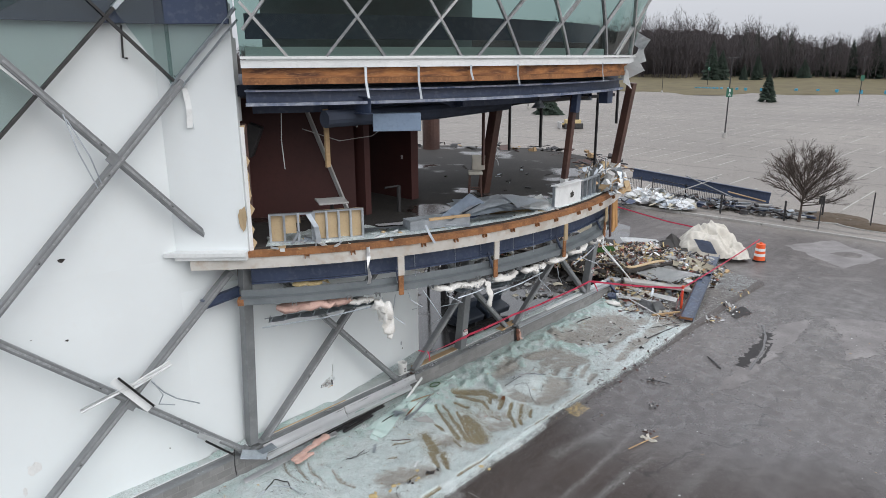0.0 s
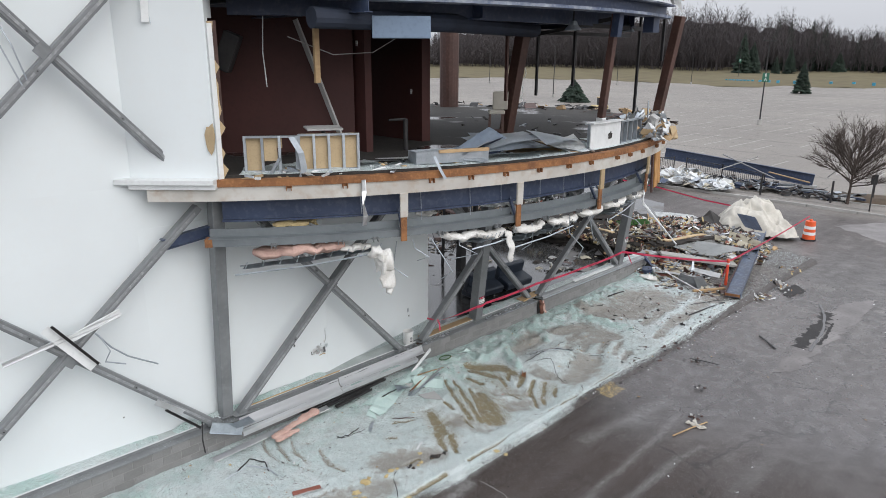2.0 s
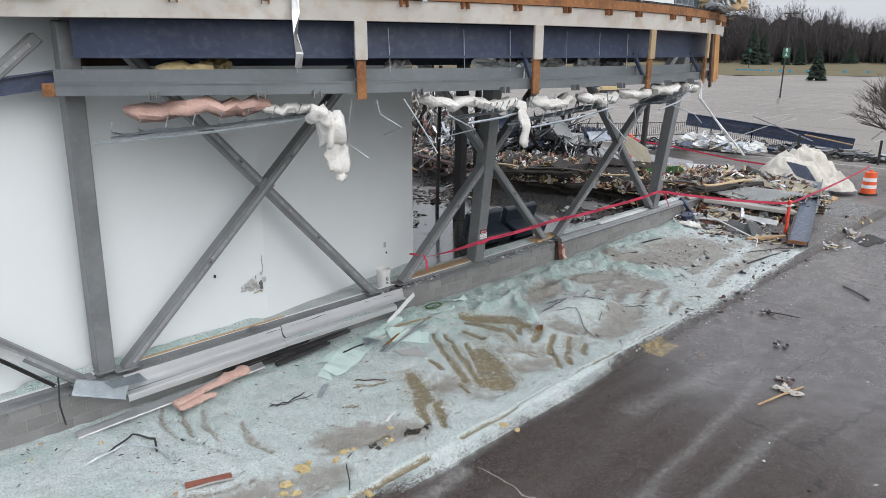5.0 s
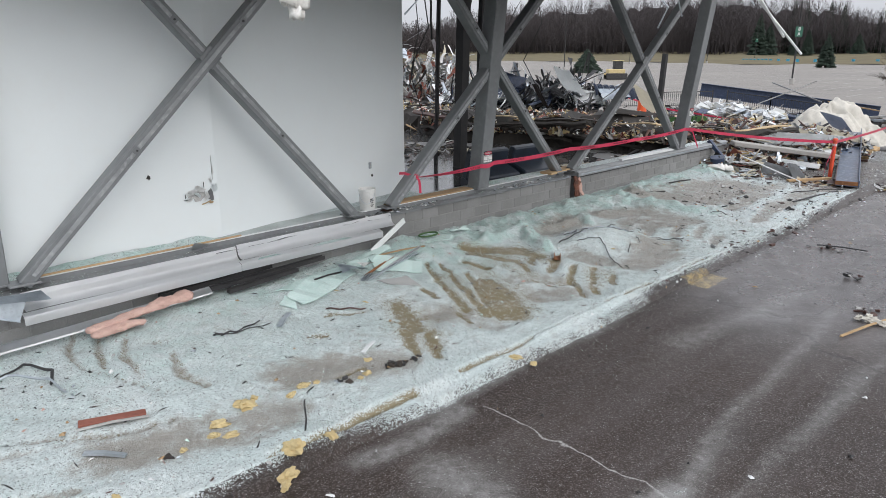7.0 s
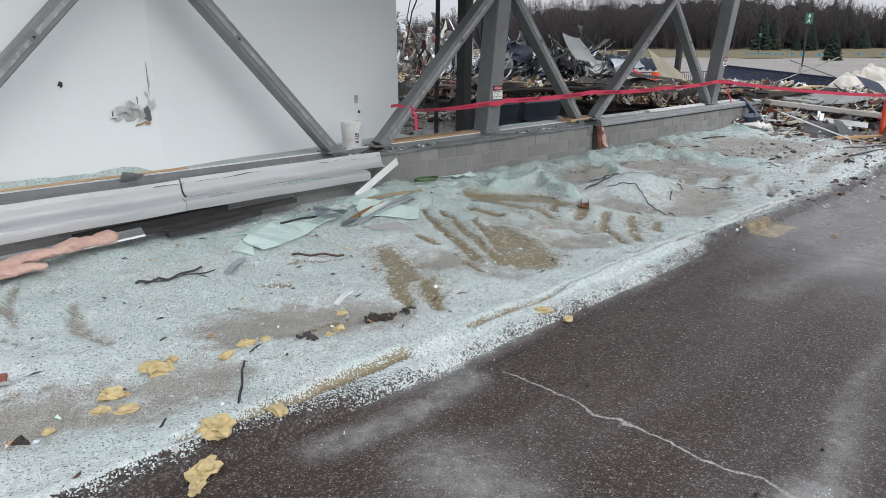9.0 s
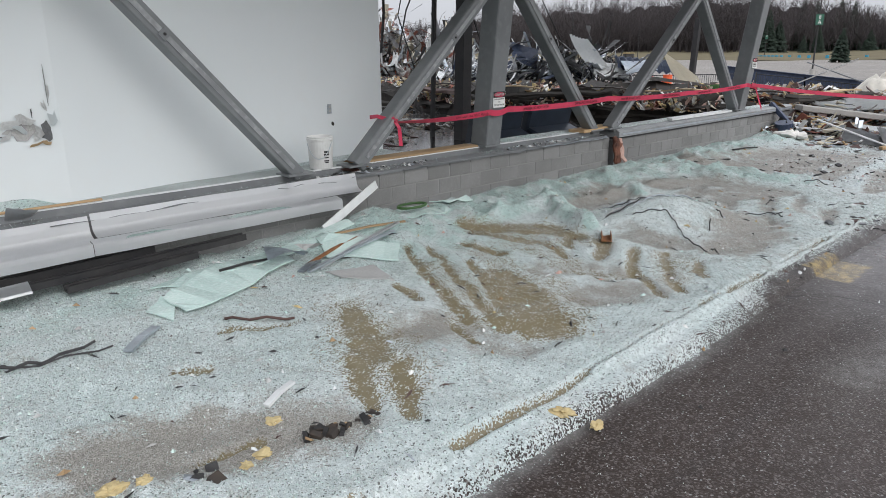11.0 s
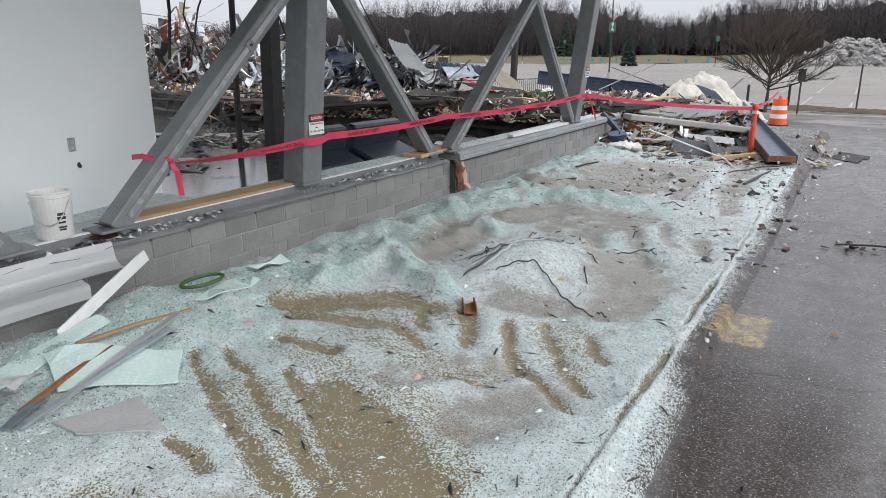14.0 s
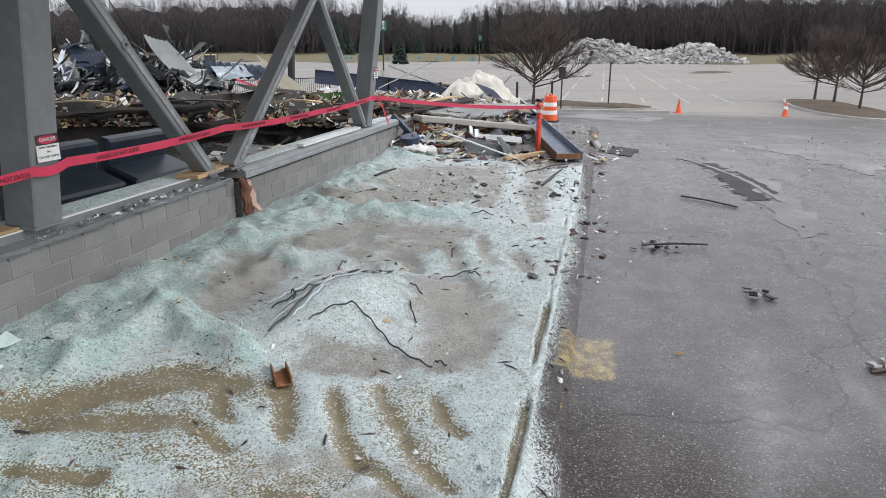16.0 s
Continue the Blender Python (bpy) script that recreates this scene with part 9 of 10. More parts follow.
def barrel(x, y):
    z = gz(x, y)
    ob = root("traffic_barrel", (x, y, z), "orange traffic barrel with white reflective bands", "traffic barrel")
    for name, z0, z1, r0, r1, mt in (("base", 0.0, 0.08, 0.36, 0.36, M_DARK), ("body", 0.05, 0.3, 0.31, 0.29, M_ORANGE), ("band", 0.3, 0.45, 0.29, 0.28, M_REFLECT), ("body", 0.45, 0.6, 0.275, 0.265, M_ORANGE), ("band", 0.6, 0.75, 0.265, 0.255, M_REFLECT), ("body", 0.75, 0.98, 0.25, 0.235, M_ORANGE), ("handle", 0.98, 1.08, 0.08, 0.06, M_ORANGE)):
        bm = bmesh.new()
        tube(bm, [(x, y, z + z0), (x, y, z + z1)], r0, 20, r1)
        under(name, bm, mt, ob)


barrel(18.25, 35.8)


def cone(x, y, band):
    z = gz(x, y)
    ob = root("traffic_cone", (x, y, z), "orange traffic cone on the drive", "traffic cone", "traffic cones")
    bm = bmesh.new()
    box(bm, (x, y, z + 0.02), (0.38, 0.38, 0.04))
    under("foot", bevelled(bm), M_ORANGE, ob)
    bm = bmesh.new()
    tube(bm, [(x, y, z + 0.03), (x, y, z + 0.72)], 0.15, 14, 0.03)
    under("body", bm, M_ORANGE, ob)
    if band:
        bm = bmesh.new()
        tube(bm, [(x, y, z + 0.35), (x, y, z + 0.5)], 0.098, 14, 0.073)
        under("band", bm, M_REFLECT, ob, "white reflective band")


cone(30.9, 40.0, False)
cone(34.0, 35.9, True)


def small_sign(x, y, h, w, label, plate=True):
    z = gz(x, y)
    ob = root("sign_post", (x, y, z), label, "sign", "small sign posts")
    bm = bmesh.new()
    bar(bm, (x, y, z), (x, y, z + h), 0.06, 0.06, (1, 0, 0))
    under("post", bm, M_DARK, ob)
    if plate:
        bm = bmesh.new()
        box(bm, (x, y, z + h - 0.15), (w, 0.04, 0.6), Matrix.Rotation(-0.6, 3, "Z"))
        under("plate", bevelled(bm), M_DARK, ob, "dark back of a sign plate")


small_sign(27.0, 44.9, 2.2, 0.36, "dark small sign on a post by the kerb")
small_sign(30.7, 44.9, 2.6, 0.3, "thin bare post on a traffic island", plate=False)


def tarp():
    """A crumpled heap of roof membrane."""
    n, k = 72, 54
    bm = bmesh.new()
    rows = []
    for i in range(n + 1):
        row = []
        for j in range(k + 1):
            u, v = i / n * 2 - 1, j / k * 2 - 1
            x, y = 16.15 + 1.85 * u + 0.5 * v, 37.2 + 1.35 * v - 0.45 * u
            e = max(0.0, 1 - (u * u) ** 1.2) * max(0.0, 1 - v * v)
            h = 0.95 * e ** 0.4 * (0.75 + 0.34 * math.sin(2.6 * -u + 0.6) + 0.2 * math.sin(4.3 * v + u * 3))
            q = Vector((x * 1.1, y * 1.1, 0.3))
            fold_n = 0.42 * (1 - abs(noise.noise(q * 0.75))) ** 2 + 0.36 * (1 - 1.6 * abs(noise.noise(q * 1.5 + Vector((3, 1, 0))))) + 0.2 * (1 - 1.8 * abs(noise.noise(q * 2.8 + Vector((1, 5, 2))))) + 0.05 * noise.noise(q * 3.2)
            row.append(bm.verts.new((x + 0.25 * noise.noise(q * 1.3 + Vector((9, 0, 0))), y + 0.25 * noise.noise(q * 1.3 + Vector((0, 9, 0))), -0.25 + h + fold_n * (0.35 + 0.65 * e))))
        rows.append(row)
    for a, b in zip(rows, rows[1:]):
        for j in range(k):
            f = bm.faces.new((a[j], a[j + 1], b[j + 1], b[j]))
            f.smooth = True
    bmesh.ops.recalc_face_normals(bm, faces=bm.faces)
    return thing("roof_membrane", bm, M_TARP, "crumpled heap of off-white roof membrane", "tarpaulin")


tarp()


def railing(pts):
    ob = root("railing", (pts[0][0], pts[0][1], -0.7), "black metal railing bent behind the heap", "railing", "bent railings")
    V = [Vector(p) for p in pts]
    for name, z in (("top_rail", 1.05), ("bottom_rail", 0.15)):
        bm = bmesh.new()
        for p, q in zip(V, V[1:]):
            bar(bm, p + Vector((0, 0, z)), q + Vector((0, 0, z)), 0.05, 0.05)
        under(name, bm, M_DARK, ob)
    bm = bmesh.new()
    for p, q in zip(V, V[1:]):
        n = int((q - p).length / 0.14)
        for k in range(n):
            c = p.lerp(q, k / n)
            bar(bm, c + Vector((0, 0, 0.15)), c + Vector((0, 0, 1.05)), 0.022, 0.022, (1, 0, 0))
    tagged(under("baluster", bm, M_DARK, ob), kind="stuff")
    for p, q in zip(V, V[1:]):
        n = max(1, int((q - p).length / 2.4))
        for k in range(n + 1):
            c = p.lerp(q, k / n)
            bm = bmesh.new()
            bar(bm, c - Vector((0, 0, 0.1)), c + Vector((0, 0, 1.15)), 0.07, 0.07, (1, 0, 0))
            under("post", bm, M_DARK, ob)


railing([(8.0, 56.0, -0.3), (14.0, 57.2, -0.35), (18.6, 57.6, -0.3)])
railing([(19.4, 57.0, -0.3), (21.5, 55.0, -0.55), (23.8, 52.8, -0.85)])
# joists that slid off the fallen girder
rj = random.Random(77)
for i in range(18):
    c = Vector((23.0, 53.2, 0)).lerp(Vector((29.0, 47.6, 0)), (i + rj.uniform(-0.4, 0.4)) / 17)
    c.z = gz(c.x, c.y) + 0.15 + 0.3 * rj.random() * (1 - i / 22)
    a = rj.gauss(-0.62, 0.35)
    u = Vector((math.cos(a), math.sin(a), rj.uniform(-0.1, 0.12))) * rj.uniform(1.0, 2.4)
    bm = bmesh.new()
    section(bm, c - u, c + u, channel(rj.uniform(0.12, 0.22), 0.14, 0.014))
    bmesh.ops.recalc_face_normals(bm, faces=bm.faces)
    mt = (M_STEEL, M_BLUE, M_ZINC, M_DARK, M_STEEL, M_GYP)[i % 6]
    thing("steel_joist", bm, mt, "loose steel joist slid onto the ground beside the girder", "joist", "loose joists")
bm = bmesh.new()
section(bm, (18.6, 60.0, 0.75), (28.2, 54.0, -0.45), tee(0.35, 0.9, 0.03))
bmesh.ops.recalc_face_normals(bm, faces=bm.faces)
thing("fallen_girder", bm, M_BLUE, "long blue steel girder lying behind the heap", "girder")
for i, (p, q, w, mt) in enumerate((((20.0, 53.5, 0.2), (22.6, 51.6, 1.7), 0.25, M_GYP), ((21.0, 54.0, 1.5), (24.0, 51.6, 0.1), 0.15, M_STEEL), ((24.0, 52.6, 0.4), (26.0, 50.5, 0.0), 0.2, M_WOOD), ((27.5, 51.0, 0.3), (27.9, 50.6, 0.9), 0.3, M_GYP))):
    bm = bmesh.new()
    bar(bm, p, q, w, 0.06)
    thing("loose_beam", bm, mt, "loose beam lying behind the heap", "beam", "loose beams")
for x, y in ((26.0, 47.6), (29.2, 48.2), (22.5, 50.4)):
    bm = bmesh.new()
    tube(bm, [(x, y, gz(x, y)), (x, y, gz(x, y) + 1.5)], 0.07, 8)
    thing("short_post", bm, M_DARK, "short dark steel post by the kerb", "post", "short posts")


# ---- pavement and drive: what lies on them ----
def shard(pts, label, mat=M_SHEETGLASS, lift=0.03):
    bm = bmesh.new()
    r = random.Random(int(pts[0][0] * 100))
    rag = []
    for (s0, d0), (s1, d1) in zip(pts, pts[1:] + pts[:1]):
        for j in range(3):
            rag.append((s0 + (s1 - s0) * j / 3 + r.uniform(-0.014, 0.014), d0 + (d1 - d0) * j / 3 + r.uniform(-0.014, 0.014)))
    pts = rag
    top = [bm.verts.new(P(s, d, pz(s, d) + lift * 0.6 + r.uniform(-0.004, 0.008))) for s, d in pts]
    low = [bm.verts.new(v.co - Vector((0, 0, 0.012))) for v in top]
    k = len(pts)
    bm.faces.new(top)
    bm.faces.new(low[::-1])
    for i in range(k):
        bm.faces.new((top[i], low[i], low[(i + 1) % k], top[(i + 1) % k]))
    bmesh.ops.triangulate(bm, faces=[f for f in bm.faces if len(f.verts) > 4])
    bmesh.ops.recalc_face_normals(bm, faces=bm.faces)
    return thing("glass_sheet", bm, mat, label, "glass sheet", "torn glass sheets")


shard([(3.28, 1.18), (3.32, 1.5), (3.55, 1.5), (4.05, 1.28), (4.66, 0.97), (4.58, 0.74), (4.2, 0.74), (3.9, 0.82), (3.62, 0.98)], "long torn sheet of laminated green glass", lift=0.06)
shard([(3.1, 1.3), (3.3, 1.1), (3.36, 1.3), (3.2, 1.55)], "torn piece of laminated green glass")
shard([(5.12, 0.68), (5.45, 0.9), (5.73, 1.3), (5.47, 1.55), (5.2, 1.3), (4.95, 1.08)], "torn sheet of laminated green glass", lift=0.05)
shard([(4.75, 1.34), (5.2, 1.5), (5.05, 2.02), (4.76, 1.6)], "muddy grey sheet of glass lying on the crumbs", M_GYP)
shard([(3.3, 0.85), (4.4, 0.62), (5.6, 0.5), (5.65, 0.62), (4.6, 0.85), (3.5, 1.02)], "long torn sheet of laminated green glass by the wall")
shard([(6.3, 0.75), (6.9, 0.62), (6.95, 0.8), (6.5, 0.9)], "torn sheet of laminated green glass")
shard([(7.0, 0.4), (7.5, 0.35), (7.45, 0.7), (7.1, 0.65)], "buckled sheet of laminated green glass by the wall", lift=0.08)
sheet(P(4.55, 1.0, 0.38), 0.3, 0.38, 0.4, 200, M_ZINC, "crumpled grey metal scrap on the pavement", 0.08)
sheet(P(4.8, 1.0, 0.4), 0.18, 0.25, 1.0, 201, M_WHITEPAINT, "crumpled white scrap on the pavement", 0.06)


def stick(s0, d0, s1, d1, w, mat, label, z=0.02, h=0.02):
    bm = bmesh.new()
    p, q = P(s0, d0, pz(s0, d0) + z) if d0 < 4.4 else P(s0, d0, 0.03), P(s1, d1, pz(s1, d1) + z) if d1 < 4.4 else P(s1, d1, 0.03)
    m = p.lerp(q, 0.5) + Vector((0, 0, 0.015))
    bar(bm, p, m, w, h)
    bar(bm, m, q, w * 0.9, h)
    return thing("stick", bm, mat, label, "stick", "sticks on the ground")


for a in ((4.75, 1.25, 6.0, 0.95, 0.05, M_ALU), (4.6, 1.3, 5.85, 1.05, 0.04, M_ZINC), (4.7, 1.12, 5.45, 0.92, 0.035, M_RUST), (5.3, 0.75, 6.1, 0.95, 0.03, M_WOOD), (4.55, 1.25, 4.85, 1.1, 0.06, M_ZINC), (2.75, 1.85, 3.05, 1.6, 0.07, M_ZINC),
          (0.04, 3.04, 0.31, 3.29, 0.06, M_ZINC), (0.1, 2.68, 0.7, 2.84, 0.018, M_GYP), (3.1, 3.1, 3.35, 3.0, 0.045, M_WHITEMETAL), (14.6, 0.9, 15.6, 0.95, 0.05, M_DARK), (13.0, 0.9, 13.9, 1.15, 0.05, M_DARK),
          (15.4, 3.6, 17.6, 3.9, 0.05, M_DARK), (14.97, 6.65, 15.67, 5.89, 0.045, M_DARK), (12.4, 5.1, 12.6, 5.9, 0.03, M_DARK), (3.9, 0.95, 4.5, 0.85, 0.02, M_DARK), (8.0, 6.8, 9.2, 7.1, 0.03, M_WOOD)):
    stick(*a, {M_DARK: "black rubber strip lying on the ground", M_WOOD: "splintered timber strip lying on the ground", M_RUST: "rusty steel strip lying on the pavement"}.get(a[5], "pale metal strip lying on the ground"))


bm = bmesh.new()
bar(bm, P(0.14, 2.6, pz(0.14, 2.6) + 0.03), P(0.7, 2.77, pz(0.7, 2.77) + 0.03), 0.11, 0.03)
thing("plank", bevelled(bm, 0.004), M_RED, "red-brown painted plank lying on the glass", "plank")


def ground_wire(pts, rad=0.011, mat=M_DARK, label="black cable lying in curls on the glass"):
    q = [P(s, d, pz(s, d) + h) for s, d, h in pts]
    fine = []
    for i in range(len(q) - 1):
        for k in range(4):
            fine.append(q[i].lerp(q[i + 1], k / 4) + Vector((0, 0, 0.012 * math.sin(k * 1.57))))
    fine.append(q[-1])
    strand(fine, rad, mat, label, "cable", "cable", "cables on the ground", 4)


ground_wire([(8.42, 2.4, 0.03), (8.6, 2.48, 0.04), (8.78, 2.62, 0.03), (8.72, 2.78, 0.025), (8.58, 2.92, 0.02), (8.42, 3.08, 0.02), (8.3, 3.28, 0.02), (8.26, 3.42, 0.015)], 0.0065, M_DARK, "long black cable curling down the glass mound")
# strips raked together along the crest of the mound
for i, (s0, d0, s1, d1, bow, rad) in enumerate(((8.22, 2.16, 9.0, 2.3, 0.03, 0.02), (8.3, 2.12, 9.5, 2.36, 0.05, 0.014), (8.5, 2.1, 9.78, 2.6, 0.07, 0.016), (8.72, 1.9, 9.3, 2.1, -0.06, 0.013), (8.8, 1.95, 9.7, 2.5, -0.05, 0.016), (8.6, 2.0, 9.0, 2.22, 0.05, 0.011),
                                               (9.2, 2.2, 9.9, 2.62, 0.04, 0.018), (8.9, 2.25, 9.35, 2.3, -0.04, 0.012), (8.45, 2.26, 8.95, 2.36, 0.02, 0.012), (9.05, 2.05, 9.6, 2.42, 0.03, 0.01), (8.55, 1.88, 8.95, 2.02, 0.04, 0.009), (8.7, 2.15, 8.95, 2.0, 0.03, 0.012))):
    mat = (M_DARK, M_GYP, M_ZINC, M_GYP, M_ZINC, M_DARK)[i % 6]
    ground_wire([(s0, d0, 0.015), (s0 + 0.35 * (s1 - s0), d0 + 0.35 * (d1 - d0) + bow, 0.035), (s0 + 0.7 * (s1 - s0), d0 + 0.7 * (d1 - d0) + bow * 0.8, 0.04), (s1, d1, 0.02)], rad * 0.55, mat, "black bent strip raked onto the glass mound" if mat == M_DARK else "pale bent strip raked onto the glass mound")
for s0, d0, s1, d1, mat in ((10.1, 3.05, 10.52, 3.36, M_DARK), (10.38, 3.28, 10.36, 3.42, M_DARK), (9.72, 3.5, 9.92, 3.62, M_GYP), (9.25, 2.98, 8.95, 3.12, M_DARK), (9.55, 2.9, 9.5, 3.02, M_DARK), (9.95, 2.05, 10.25, 2.02, M_DARK), (8.35, 3.42, 8.3, 3.52, M_DARK), (12.6, 2.9, 12.9, 3.15, M_DARK), (10.9, 3.0, 11.3, 2.95, M_DARK)):
    ground_wire([(s0, d0, 0.015), ((s0 + s1) / 2 + 0.02, (d0 + d1) / 2 - 0.02, 0.03), (s1, d1, 0.015)], 0.007, mat, "black rubber strip lying on the ground" if mat == M_DARK else "pale bent strip lying on the glass")
ground_wire([(2.0, 1.58, 0.02), (2.15, 1.64, 0.03), (2.3, 1.66, 0.02), (2.62, 1.6, 0.03)], 0.012)
ground_wire([(2.05, 1.66, 0.02), (2.3, 1.72, 0.03), (2.7, 1.72, 0.02)], 0.007)
ground_wire([(1.97, 3.59, 0.03), (1.88, 3.72, 0.07), (1.74, 3.97, 0.06), (1.58, 4.16, 0.02)], 0.009)
ground_wire([(0.87, 4.43, 0.03), (0.95, 4.55, 0.04), (1.14, 4.49, 0.08)], 0.011)
ground_wire([(3.5, 1.8, 0.02), (3.7, 1.95, 0.03), (3.95, 2.08, 0.02)], 0.011, M_BROWN, "brown twig lying on the glass")
ground_wire([(-0.3, 1.2, 0.03), (0.1, 1.0, 0.05), (0.3, 1.3, 0.05), (0.2, 1.6, 0.03)], 0.016)
ground_wire([(16.4, 3.2, 0.03), (17.2, 3.5, 0.03), (18.2, 4.0, 0.02)], 0.012)


def steel_clip(s, d):
    """A short rusty channel bracket lying open side up."""
    z = pz(s, d)
    m = Matrix.Rotation(FA + 0.6, 3, "Z")
    ob = root("steel_clip", P(s, d, z), "rusty short steel channel lying on the glass", "steel bracket")
    for name, off, size in (("web", (0, 0, 0.03), (0.25, 0.1, 0.01)), ("flange", (0, 0.05, 0.055), (0.25, 0.01, 0.06)), ("flange", (0, -0.05, 0.055), (0.25, 0.01, 0.06))):
        bm = bmesh.new()
        box(bm, P(s, d, z) + m @ Vector(off), size, m)
        under(name, bm, M_RUST, ob)


steel_clip(7.72, 2.5)
M_RING = material("green_plastic", (0.05, 0.13, 0.03), rough=0.5, bump=0.1)
bm = bmesh.new()
pts = [P(6.5 + 0.2 * math.cos(a), 0.62 + 0.11 * math.sin(a), pz(6.5, 0.62) + 0.07) for a in np.linspace(0, 6.2832, 21).tolist()]
tube(bm, pts, 0.016, 6)
thing("plastic_ring", bm, M_RING, "green plastic bucket ring on the glass", "ring")
for i, (s, d, rad, fl) in enumerate(((1.15, 3.39, 0.1, 0.5), (1.03, 3.5, 0.075, 0.35), (1.15, 3.6, 0.07, 0.4), (1.48, 3.26, 0.13, 0.4), (1.62, 3.2, 0.07, 0.4), (2.12, 3.34, 0.09, 0.35), (2.26, 3.38, 0.06, 0.3), (1.93, 3.4, 0.07, 0.5), (1.45, 4.21, 0.13, 0.55), (1.26, 4.4, 0.14, 0.45), (1.16, 4.5, 0.08, 0.4), (1.4, 4.47, 0.05, 0.4),
                                    (1.08, 4.9, 0.09, 0.18), (1.2, 4.86, 0.06, 0.15), (0.77, 4.67, 0.05, 0.15), (2.84, 3.52, 0.07, 0.4), (2.72, 3.55, 0.05, 0.4), (3.06, 3.24, 0.06, 0.4), (1.83, 4.24, 0.08, 0.5), (0.73, 3.51, 0.05, 0.3), (0.02, 3.87, 0.05, 0.4), (0.19, 4.35, 0.1, 0.3), (4.44, 4.32, 0.07, 0.5), (4.55, 4.5, 0.05, 0.5), (8.8, 2.9, 0.035, 0.4))):
    chunk(P(s, d, (pz(s, d) if d < 4.5 else 0.02) + rad * 0.1), rad * 0.78, 300 + i, M_YELLOW, "lump of torn yellow foam on the ground", fl)
for i, (x, y, rad) in enumerate(((5.72, 17.25, 0.1), (5.6, 17.36, 0.07), (5.85, 17.13, 0.07), (5.78, 17.42, 0.05))):
    chunk((x, y, 0.04), rad, 320 + i, M_TARP, "crumpled scrap of cream paper on the drive", 0.5, "paper_scrap", "paper", "paper scraps")
# painted yellow square and dark scars on the drive


def patch(pts, z, mat, label, name="paint_patch", seed=1, ragged=0.06):
    r = random.Random(seed)
    bm = bmesh.new()
    fine = []
    for p, q in zip(pts, pts[1:] + pts[:1]):
        for k in range(9):
            fine.append((p[0] + (q[0] - p[0]) * k / 9 + r.uniform(-ragged, ragged), p[1] + (q[1] - p[1]) * k / 9 + r.uniform(-ragged, ragged)))
    vs = []
    for s, d in fine:
        v = P(s, d, 0)
        v.z = gz(v.x, v.y) + z
        vs.append(bm.verts.new(v))
    f = bm.faces.new(vs)
    bmesh.ops.triangulate(bm, faces=[f])
    bmesh.ops.recalc_face_normals(bm, faces=bm.faces)
    return thing(name, bm, mat, label, "road marking", kind="structure")


M_TAR = material("fresh_black_tar", (0.014, 0.012, 0.012), (0.024, 0.021, 0.02), rough=0.65, fine=30, bump=0.5)
M_SMEAR = material("polished_binder", (0.07, 0.065, 0.064), (0.05, 0.046, 0.045), rough=0.16, fine=30, bump=0.05, spec=1.0)
def streak(pts, width, z, mat, label, name, seed, ragged):
    """A long thin mark on the asphalt, with ragged sides."""
    r = random.Random(seed)
    bm = bmesh.new()
    prev = None
    for (s0, d0), (s1, d1) in zip(pts, pts[1:]):
        for k in range(14):
            s, d = s0 + (s1 - s0) * k / 14, d0 + (d1 - d0) * k / 14
            pair = []
            for side in (-1, 1):
                v = P(s, d + side * width / 2 * r.uniform(1 - ragged, 1 + ragged), 0)
                v.z = gz(v.x, v.y) + z
                pair.append(bm.verts.new(v))
            if prev:
                bm.faces.new((prev[0], prev[1], pair[1], pair[0]))
            prev = pair
    bmesh.ops.recalc_face_normals(bm, faces=bm.faces)
    return thing(name, bm, mat, label, "road marking", kind="structure")


M_DRYPATCH = material("dried_grey_asphalt", (0.25, 0.235, 0.23), (0.16, 0.148, 0.145), rough=0.6, big=0.9, fine=12, stain=(0.09, 0.082, 0.08), stain_amount=0.7, bump=0.2)
patch([(22.4, 7.7), (19.0, 7.75), (16.0, 7.7), (13.8, 7.63), (13.4, 7.2), (16.4, 6.85), (19.0, 6.6), (21.4, 7.0)], 0.006, M_DRYPATCH, "dried pale patch of asphalt", "dry_patch", 12, 0.12)
patch([(22.9, 7.9), (24.4, 10.3), (20.0, 10.4), (18.8, 9.8), (21.3, 8.9)], 0.006, M_DRYPATCH, "dried pale patch of asphalt", "dry_patch", 13, 0.16)
patch([(36.3, 2.2), (40.4, 4.0), (37.1, 7.4), (32.5, 6.5)], 0.006, M_DRYPATCH, "dried pale patch of asphalt", "dry_patch", 14, 0.16)
streak([(19.6, 6.8), (18.3, 6.97), (16.9, 7.02), (15.5, 7.14)], 0.34, 0.012, M_TAR, "black scar gouged in the asphalt", "tar_scar", 2, 0.75)
streak([(18.6, 7.22), (17.2, 7.42), (16.2, 7.48)], 0.09, 0.012, M_TAR, "black scar gouged in the asphalt", "tar_scar", 3, 0.8)
streak([(20.3, 6.3), (19.2, 6.78), (17.7, 7.2), (15.4, 7.46)], 0.09, 0.016, M_SMEAR, "polished scrape along the scar in the asphalt", "scrape_mark", 5, 0.4)
patch([(22.0, 4.9), (20.8, 4.7), (20.2, 5.2), (21.4, 5.5)], 0.015, M_TAR, "black tar stain on the asphalt", "tar_scar", 4)
spots = [(*P(21, 5.0, -0.05)[:], 0.6, 0.1), (*P(19.5, 4.4, 0.0)[:], 0.5, 0.12), (*P(21.5, 4.2, 0.0)[:], 0.7, 0.15), (*P(23.5, 3.9, 0.0)[:], 0.9, 0.2)]
clutter("kerb_debris", spots, "small broken bits along the pavement's end", "debris", 61, [M_DARK, M_WOOD, M_YELLOW, M_GYP, M_WHITEMETAL, M_BROWN], 150, (0.03, 0.22))


